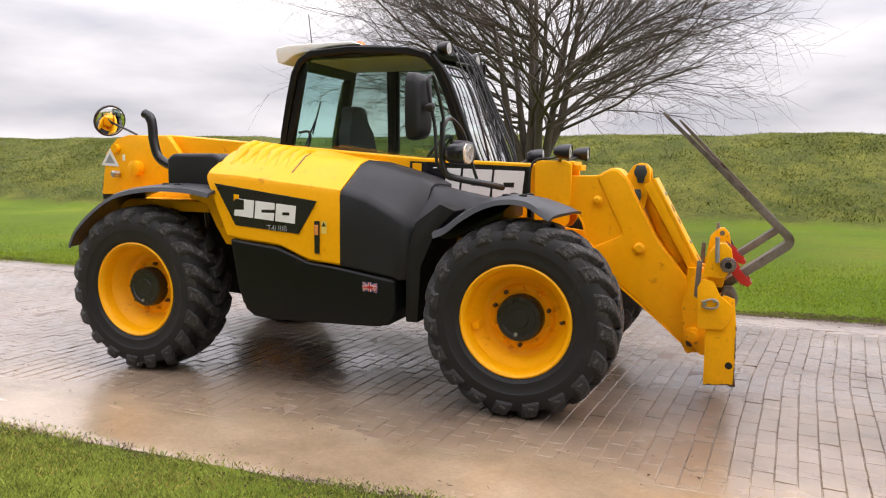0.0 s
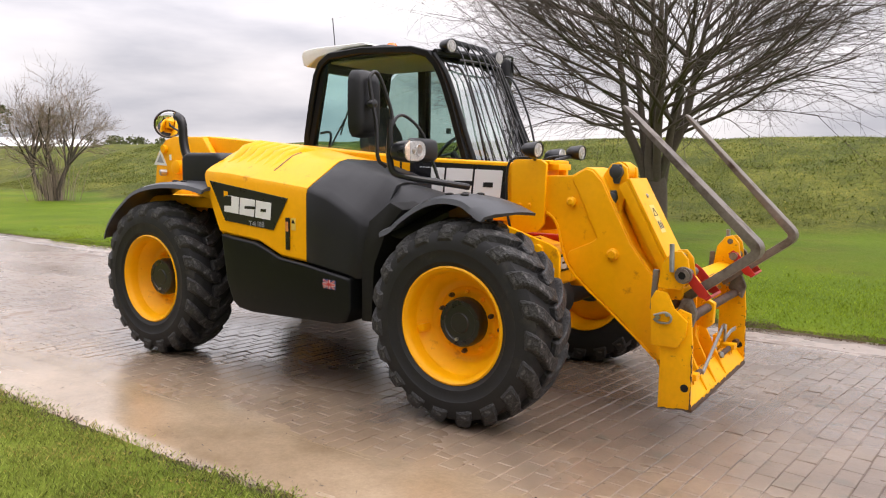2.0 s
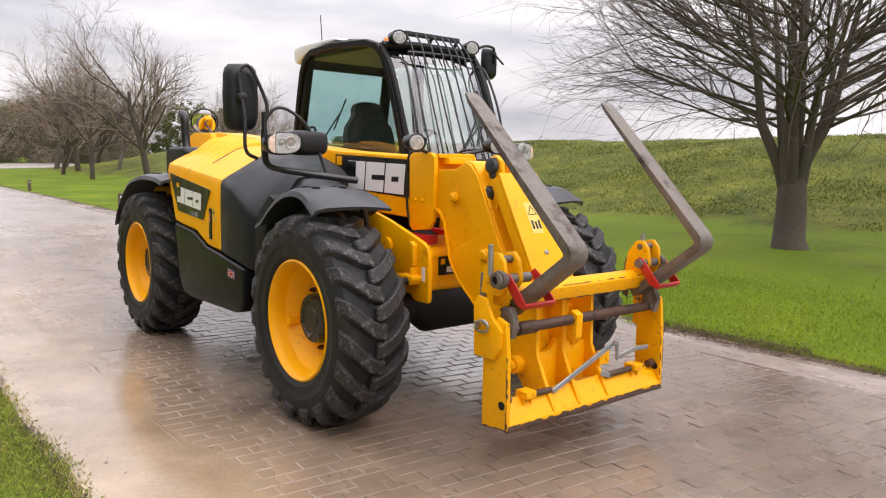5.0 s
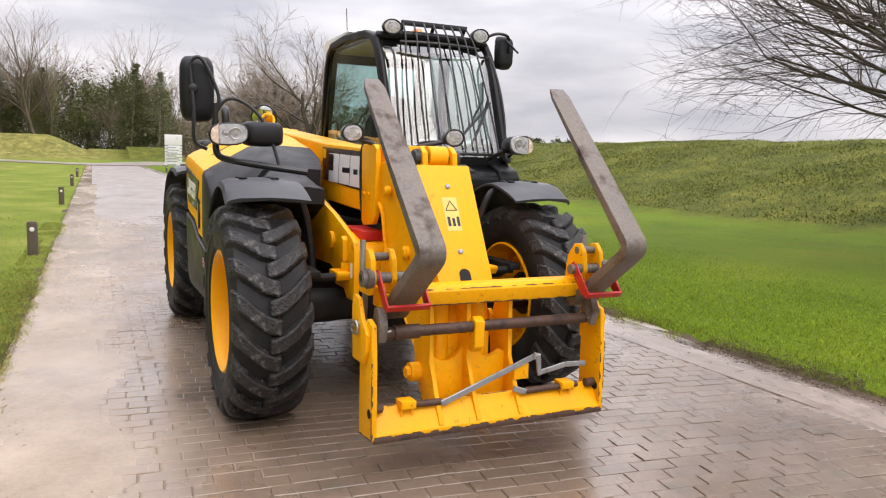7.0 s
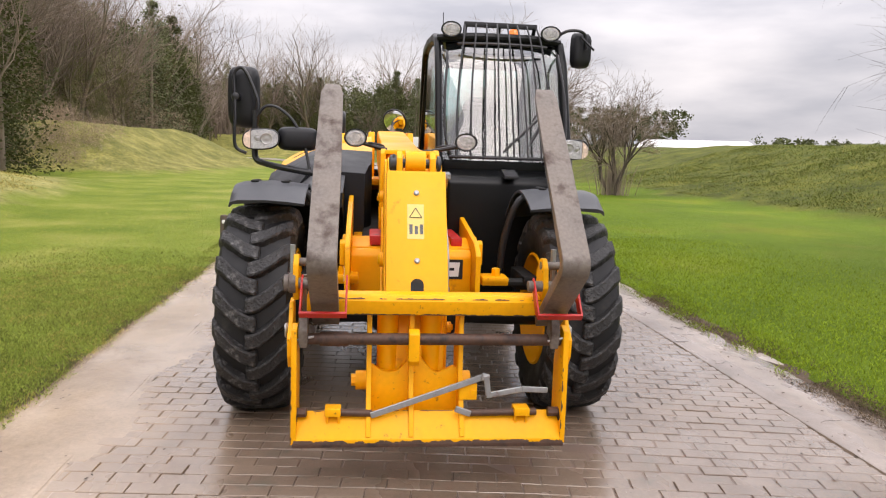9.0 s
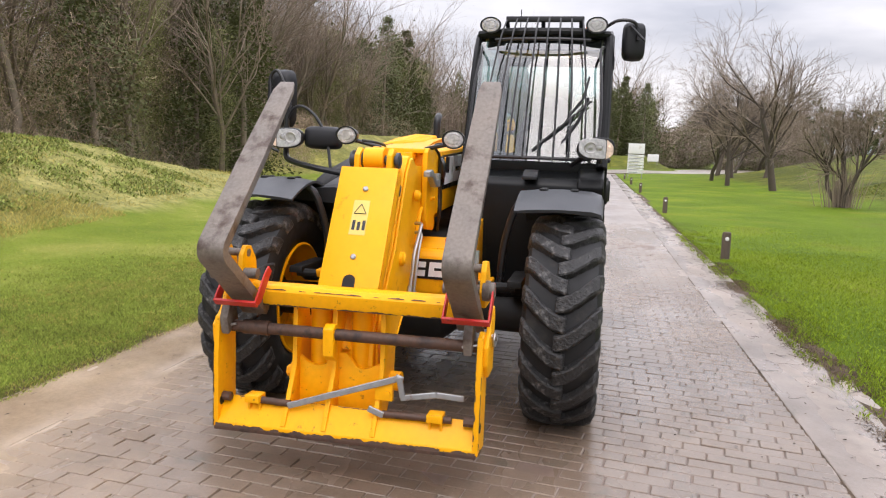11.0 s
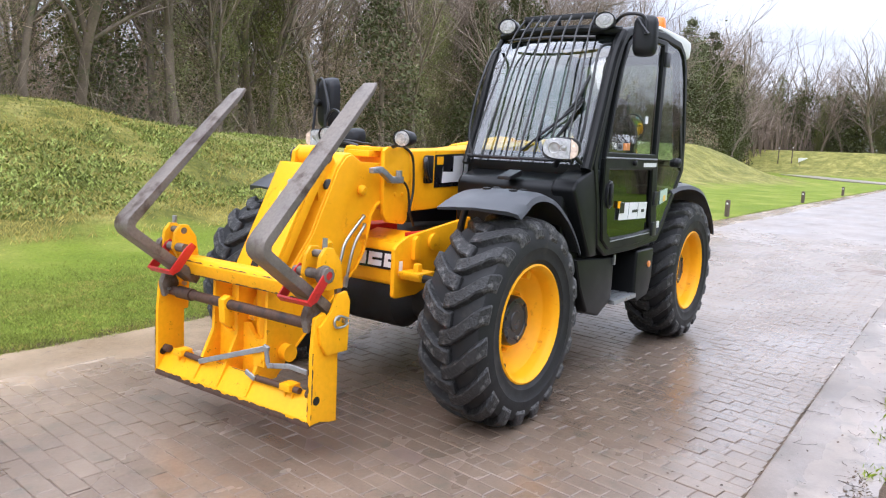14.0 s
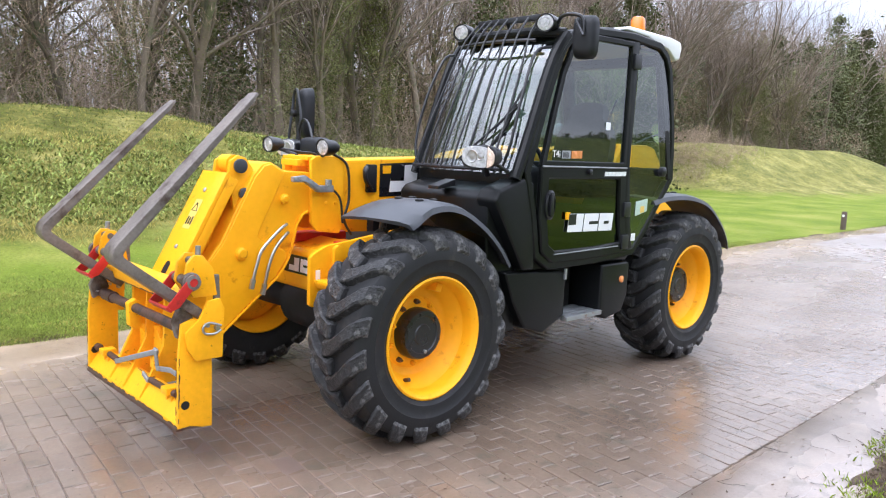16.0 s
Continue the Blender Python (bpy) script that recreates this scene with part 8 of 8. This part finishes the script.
# scuttle ahead of the screen and the bulkhead below it
bm = bmesh.new()
prism(bm, [(-0.74, 1.41), (-0.62, 1.385), (-0.48, 1.345), (-0.445, 1.31), (-0.445, 1.12), (-0.5, 0.6), (-0.62, 0.5), (-0.74, 0.5)], YR + 0.065, 0.98, "y", 0.02, seg=3)
part("scuttle", bm, BLACK, tele, "black scuttle below the windscreen")
bm = bmesh.new()
prism(bm, [(-0.46, 1.36), (-0.42, 1.3), (-0.5, 1.18), (-0.62, 1.0), (-0.7, 0.88), (-0.8, 0.88), (-0.76, 1.4), (-0.66, 1.43)], 0.9, 1.06, "y", 0.02, seg=3)
part("door_sill_front", bm, BLACK, tele, "black corner panel beside the door")
bm = bmesh.new()
prism(bm, [(-0.72, 1.36), (-0.63, 1.36), (-0.62, 1.42), (-0.63, 1.475), (-0.7, 1.475)], YR + 0.05, YL - 0.04, "y", 0.012)
part("screen_sill", bm, BLACK, cab, "black sill below the windscreen")
# bar guard
guard_line = lambda z: lerp_table(z, [(1.4, -0.5), (1.55, -0.54), (1.8, -0.65), (2.05, -0.76), (2.2, -0.82), (2.32, -0.88), (2.4, -0.97)])
screen_guard = new("screen_guard")
screen_guard.parent = tele
screen_guard.matrix_parent_inverse = Matrix()
tagged(screen_guard, "black steel bar guard over the windscreen")
n_bars = 8
for k in range(n_bars):
    u = k / (n_bars - 1)
    yb, yt = 0.27 + 0.66 * u, 0.36 + 0.5 * u
    bulge = 0.05 * math.sin(math.pi * u)
    bm = bmesh.new()
    pts = [(guard_line(z) + bulge, yb + (yt - yb) * ((z - 1.4) / 1.0) ** 2, z) for z in (1.47, 1.6, 1.8, 2.0, 2.15, 2.28, 2.39)]
    tube(bm, pts, 0.0065, 8, smooth=3)
    part("bar", bm, BAR_BLACK, screen_guard)
for z, ya, yb in ((1.472, 0.23, 0.97), (2.24, 0.3, 0.92)):
    bm = bmesh.new()
    tube(bm, [(guard_line(z) - 0.02 if j in (0, 6) else guard_line(z) + 0.05 * math.sin(math.pi * j / 6) - 0.012, ya + (yb - ya) * j / 6, z) for j in range(7)], 0.011, 8, smooth=3)
    part("cross_bar", bm, BAR_BLACK, screen_guard)
bm = bmesh.new()
box(bm, -0.985, -0.95, 0.35, 0.87, 2.375, 2.41, 0.006)
for y in (0.36, 0.6, 0.85):
    tube(bm, [(-0.965, y, 2.38), (-1.0, y, 2.33)], 0.014, 8)
part("top_rail", bm, BAR_BLACK, screen_guard)
for y, sgn in ((0.2, 1), (1.01, -1)):
    bm = bmesh.new()
    tube(bm, [(-0.9, y, 2.2), (-0.78, y + sgn * 0.02, 2.15), (-0.66, y, 1.9), (-0.58, y, 1.62), (-0.56, y + sgn * 0.05, 1.45)], 0.009, 8, smooth=5)
    part("side_bar", bm, BAR_BLACK, screen_guard)
bm = bmesh.new()
tube(bm, [(-0.6, 0.72, 1.47), (-0.68, 0.88, 1.72), (-0.71, 0.93, 1.86)], 0.011, 8)
tube(bm, [(-0.66, 0.72, 1.6), (-0.73, 0.9, 1.86), (-0.8, 0.93, 2.0)], 0.008, 6)
tube(bm, [(-0.58, 0.6, 1.52), (-0.7, 0.95, 1.84)], 0.008, 6)
part("wiper", bm, BAR_BLACK, cab, "black windscreen wiper")
bm = bmesh.new()
prism(bm, [(-0.5, 1.4), (-0.36, 1.36), (-0.36, 1.34), (-0.5, 1.36)], 0.57, 0.66, "y", 0.004)
part("guard_bracket", bm, BAR_BLACK, cab)
# aerial, beacon
bm = bmesh.new()
tube(bm, [(-2.12, 0.32, 2.42), (-2.15, 0.32, 2.68)], 0.004, 6)
part("aerial", bm, BAR_BLACK, cab)
bm = bmesh.new()
lathe(bm, [(0.05, 0), (0.055, 0.02), (0.055, 0.03)], (-1.98, 0.905, 2.4), (0, 0, 1), 20)
beacon = part("beacon_base", bm, BAR_BLACK, cab, "black beacon base")
bm = bmesh.new()
lathe(bm, [(0.05, 0.03), (0.052, 0.06), (0.048, 0.12), (0.036, 0.14), (0.012, 0.147)], (-1.98, 0.905, 2.4), (0, 0, 1), 24)
part("beacon_lens", bm, BEACON, beacon, "amber beacon lens")


def lamp(name, c, way, r, depth, parent, label, oval=1.25, foot=None):
    """A round work lamp: a deep black housing and a clear lens."""
    bmx = bmesh.new()
    lathe(bmx, [(r * 0.45, -depth), (r * 0.8, -depth * 0.75), (r * 1.02, -0.012), (r * 1.02, 0.008), (r * 0.92, 0.008), (r * 0.9, -0.004)], (0, 0, 0), (1, 0, 0), 24)
    turn = Vector(way).to_track_quat("X", "Z").to_matrix().to_4x4()
    m = Matrix.Translation(c) @ turn @ Matrix.Diagonal((1, oval, 1, 1))
    bmesh.ops.transform(bmx, matrix=m, verts=bmx.verts)
    if foot:
        tube(bmx, [m @ Vector((-depth * 0.5, 0, -r * 0.4)), foot], 0.012, 8)
    ob = part(name, bmx, BAR_BLACK, parent, label)
    bmx = bmesh.new()
    lathe(bmx, [(r * 0.9, -0.004), (r * 0.84, 0.004), (r * 0.6, 0.006), (r * 0.57, 0.003), (r * 0.5, 0.003), (r * 0.47, 0.0065), (r * 0.05, 0.007)], (0, 0, 0), (1, 0, 0), 24)
    bmesh.ops.transform(bmx, matrix=m, verts=bmx.verts)
    part("lens", bmx, LENS, ob, "clear ribbed lens")
    return ob


for y in (0.255, 0.955):
    lamp("work_lamp", (-0.9, y, 2.343), (1, 0, -0.08), 0.052, 0.09, cab, "black work lamp on the cab roof", 1.35, (-0.98, y + (0.04 if y < 0.5 else -0.04), 2.28))
lamp("boom_lamp", (0.16, -0.375, 1.56), (1, 0, -0.05), 0.05, 0.1, tele, "black work lamp beside the boom", 1.25, (0.06, -0.2, 1.5))
lamp("boom_lamp", (0.17, 0.24, 1.555), (1, 0, -0.05), 0.05, 0.1, tele, "black work lamp beside the boom", 1.25, (0.06, 0.06, 1.5))
bm = bmesh.new()
tube(bm, [(0.1, -0.3, 1.535), (0.02, -0.22, 1.52), (-0.12, -0.225, 1.48), (-0.13, -0.225, 1.2), (-0.1, -0.22, 1.05)], 0.008, 8, smooth=6)
part("lamp_cable", bm, HOSE, tele, "black lamp cable")
bm = bmesh.new()
tube(bm, [(0.08, 0.2, 1.535), (0.0, 0.1, 1.52), (-0.1, 0.11, 1.45), (-0.12, 0.11, 1.25), (-0.08, 0.12, 1.12), (-0.15, 0.1, 1.02)], 0.008, 8, smooth=6)
part("lamp_cable", bm, HOSE, tele, "black lamp cable")
bm = bmesh.new()
tube(bm, [(0.05, 0.13, 1.33), (-0.03, 0.14, 1.25), (-0.06, 0.13, 1.1)], 0.007, 8, smooth=6)
part("lamp_cable", bm, HOSE, tele, "black lamp cables")


def headlight(y, s):
    c = Vector((-0.33, y, 1.54))
    bmx = bmesh.new()
    tmp = bmesh.new()
    outline = [(0.112 * math.copysign(abs(math.cos(t)) ** 0.75, math.cos(t)), 0.066 * math.copysign(abs(math.sin(t)) ** 0.75, math.sin(t)) + 0.008 * math.cos(t)) for t in [2 * math.pi * q / 20 for q in range(20)]]
    loft(tmp, [[(x, a * w, b * w) for a, b in outline] for x, w in ((-0.13, 0.55), (-0.1, 0.85), (-0.03, 1.0), (0.0, 1.0))])
    bmesh.ops.recalc_face_normals(tmp, faces=tmp.faces)
    m = Matrix.Translation(c) @ Matrix.Rotation(radians(12 if s > 0 else 3), 4, "Z")
    join(bmx, bevelled(tmp, 0.004, 1), m)
    h = part("headlight", bmx, BAR_BLACK, tele, "black headlight with clear lens and amber corner")
    for nm, lo, hi, mat in (("lens", -0.058, 0.104, LENS), ("indicator", -0.104, -0.062, INDICATOR)):
        bmx = bmesh.new()
        tmp = bmesh.new()
        cut = [(min(max(a * 0.94, lo), hi), b * 0.9) for a, b in outline]
        cut = [q for i, q in enumerate(cut) if i == 0 or (Vector(q) - Vector(cut[i - 1])).length > 1e-4]
        flip = s
        loft(tmp, [[(0.001, -a * flip, b) for a, b in cut], [(0.008, -a * flip * 0.98, b * 0.96) for a, b in cut]])
        bmesh.ops.recalc_face_normals(tmp, faces=tmp.faces)
        join(bmx, tmp, m)
        part(nm, bmx, mat, h)
    for a, rad in ((0.035, 0.036), (-0.018, 0.022)):
        bmx = bmesh.new()
        lathe(bmx, [(rad, 0.009), (rad * 0.93, 0.0115), (rad * 0.8, 0.009), (rad * 0.3, 0.011), (rad * 0.05, 0.012)], m @ Vector((0, -a * s, 0.004)) - m.translation + m.translation, m.to_3x3() @ Vector((1, 0, 0)), 20)
        part("reflector", bmx, STEEL, h, "bright round reflector")
    return h


headlight(-0.955, -1)
headlight(1.0, 1)
bm = bmesh.new()
tube(bm, [(-0.42, 0.97, 1.52), (-0.5, 0.9, 1.47), (-0.56, 0.86, 1.44)], 0.018, 8)
tube(bm, [(-0.42, 1.02, 1.52), (-0.55, 1.03, 1.46)], 0.012, 8)
part("headlight_arm", bm, BAR_BLACK, tele)
# mirror arms on the right
bm = bmesh.new()
tube(bm, [(-0.24, -0.52, 1.33), (-0.3, -0.75, 1.36), (-0.4, -0.93, 1.39), (-0.45, -1.0, 1.42), (-0.47, -1.01, 1.5), (-0.47, -1.01, 1.62)], 0.02, 10, smooth=5)
tube(bm, [(-0.47, -1.01, 1.55), (-0.47, -1.01, 1.72)], 0.016, 10)
tube(bm, [(-0.46, -1.06, 1.45), (-0.46, -1.13, 1.5), (-0.47, -1.13, 1.68), (-0.5, -1.14, 1.85), (-0.51, -1.14, 1.95), (-0.5, -1.08, 1.97), (-0.48, -1.0, 1.8), (-0.47, -0.99, 1.72), (-0.47, -1.01, 1.66)], 0.011, 8, smooth=5)
tube(bm, [(-0.47, -1.01, 1.66), (-0.46, -0.95, 1.74), (-0.45, -0.87, 1.74), (-0.42, -0.77, 1.66), (-0.4, -0.7, 1.52), (-0.36, -0.66, 1.36)], 0.01, 8, smooth=5)
part("mirror_arm", bm, BAR_BLACK, tele, "black tubular mirror and lamp arm")
bm = bmesh.new()
lathe(bm, [(0.008, -0.03), (0.026, -0.02), (0.03, 0.0), (0.024, 0.02), (0.008, 0.026)], (-0.5, -1.13, 1.8), (1, 0, 0), 14)
part("mirror_joint", bm, BAR_BLACK, tele, "black ball joint behind the mirror")


def mirror(c, yaw, w, h, d, label, face=-1):
    bmx = bmesh.new()
    m = Matrix.Translation(c) @ Matrix.Rotation(radians(yaw), 4, "Z")
    tmp = bmesh.new()
    def ringy(x, k):
        pts = []
        for i in range(16):
            t = 2 * math.pi * i / 16
            ca, sa = math.cos(t), math.sin(t)
            pts.append((x, w / 2 * k * math.copysign(abs(ca) ** 0.45, ca), h / 2 * k * math.copysign(abs(sa) ** 0.45, sa)))
        return pts
    loft(tmp, [ringy(d / 2, 0.62), ringy(d * 0.35, 0.85), ringy(0, 0.97), ringy(-d / 2, 1.0)])
    join(bmx, tmp, m)
    ob = part("mirror", bmx, PLASTIC, tele, label, 50)
    bmx = bmesh.new()
    bmx.faces.new([bmx.verts.new(m @ Vector((-d / 2 - 0.002, y * 0.9, z * 0.93))) for _, y, z in ringy(0, 1)])
    part("mirror_glass", bmx, MIRROR, ob, smooth=0)
    return ob


mirror((-0.575, -1.1, 1.805), -8, 0.2, 0.39, 0.085, "large black wing mirror")
mirror((-0.42, -0.74, 1.55), 6, 0.25, 0.15, 0.1, "small black lower mirror")
mirror((-0.96, 1.2, 2.25), 12, 0.15, 0.25, 0.07, "black wing mirror high on the cab")
bm = bmesh.new()
tube(bm, [(-0.95, 1.0, 2.33), (-0.9, 1.08, 2.37), (-0.9, 1.17, 2.37), (-0.92, 1.21, 2.34), (-0.915, 1.22, 2.25)], 0.011, 8, smooth=5)
tube(bm, [(-0.905, 1.17, 2.34), (-0.86, 1.26, 2.24)], 0.008, 8)
part("mirror_arm", bm, BAR_BLACK, tele)
# round mirror at the tail
bm = bmesh.new()
way = Vector((0.85, -0.34, -0.28))
lathe(bm, [(0.135, -0.012), (0.14, 0.0), (0.135, 0.012), (0.125, 0.013)], (-3.97, 0.0, 1.825), way, 32)
rm = part("round_mirror", bm, BAR_BLACK, tele, "round convex mirror on a bent arm")
bm = bmesh.new()
lathe(bm, [(0.126, 0.012), (0.11, 0.02), (0.07, 0.03), (0.02, 0.034)], (-3.97, 0.0, 1.825), way, 32)
part("mirror_glass", bm, MIRROR, rm)
bm = bmesh.new()
tube(bm, [(-3.99, 0.01, 1.82), (-3.88, -0.02, 1.79), (-3.62, -0.06, 1.7), (-3.6, -0.06, 1.66)], 0.01, 8, smooth=4)
part("mirror_arm", bm, BAR_BLACK, rm)

# steps and boxes under the door
bm = bmesh.new()
prism(bm, [(-0.56, 0.88), (-1.15, 0.84), (-1.15, 0.55), (-0.95, 0.465), (-0.76, 0.52), (-0.64, 0.7)], 0.55, 1.04, "y", 0.02, seg=3)
part("step_box", bm, BLACK, tele, "black moulded box below the door")
bm = bmesh.new()
prism(bm, [(-1.53, 0.85), (-1.86, 0.85), (-1.86, 0.62), (-1.8, 0.5), (-1.6, 0.47), (-1.53, 0.52)], 0.55, 1.055, "y", 0.02, seg=3)
fuel = part("rear_step_box", bm, BLACK, tele, "black moulded box with an amber marker")
bm = bmesh.new()
lathe(bm, [(0.024, 0), (0.024, 0.01), (0.015, 0.014)], (-1.765, 1.055, 0.735), (0, 1, 0), 18)
part("side_marker", bm, AMBER, fuel, "round amber side marker")
bm = bmesh.new()
box(bm, -1.5, -1.18, 0.5, 0.82, 0.5, 0.86, 0.01)
part("step_recess", bm, DARK, tele)
for k in range(4):
    bm = bmesh.new()
    box(bm, -1.54, -1.15, 0.83 + 0.062 * k, 0.88 + 0.062 * k, 0.515, 0.545, 0.004)
    part("step_tread", bm, GALV, tele, "galvanised step tread")
bm = bmesh.new()
box(bm, -1.14, -1.12, 1.04, 1.055, 0.79, 0.86, 0.003)
part("step_bracket", bm, GALV, tele)
# grab handle on the gooseneck's left, hoses
bm = bmesh.new()
tube(bm, [(0.3, 0.075, 1.1), (0.335, 0.115, 1.1), (0.38, 0.12, 1.07), (0.488, 0.12, 0.965), (0.52, 0.12, 0.88), (0.547, 0.115, 0.777)], 0.0095, 8, smooth=5)
tube(bm, [(0.29, 0.075, 1.05), (0.33, 0.115, 1.045), (0.4, 0.12, 0.97), (0.44, 0.12, 0.88), (0.471, 0.115, 0.74)], 0.0095, 8, smooth=5)
for p, q in (((0.54, 0.116, 0.8), (0.552, 0.115, 0.745)), ((0.467, 0.116, 0.765), (0.48, 0.115, 0.705))):
    tube(bm, [p, q], 0.016, 6)
part("hydraulic_pipe", bm, STEEL, tele, "bright steel hydraulic pipes")
bm = bmesh.new()
tube(bm, [(-0.28, 0.075, 1.44), (-0.25, 0.1, 1.42), (-0.26, 0.1, 1.36), (-0.32, 0.08, 1.3)], 0.016, 8, smooth=5)
box(bm, -0.36, -0.28, 0.062, 0.085, 1.28, 1.46, 0.008)
part("hose_clamp", bm, BAR_BLACK, boom)
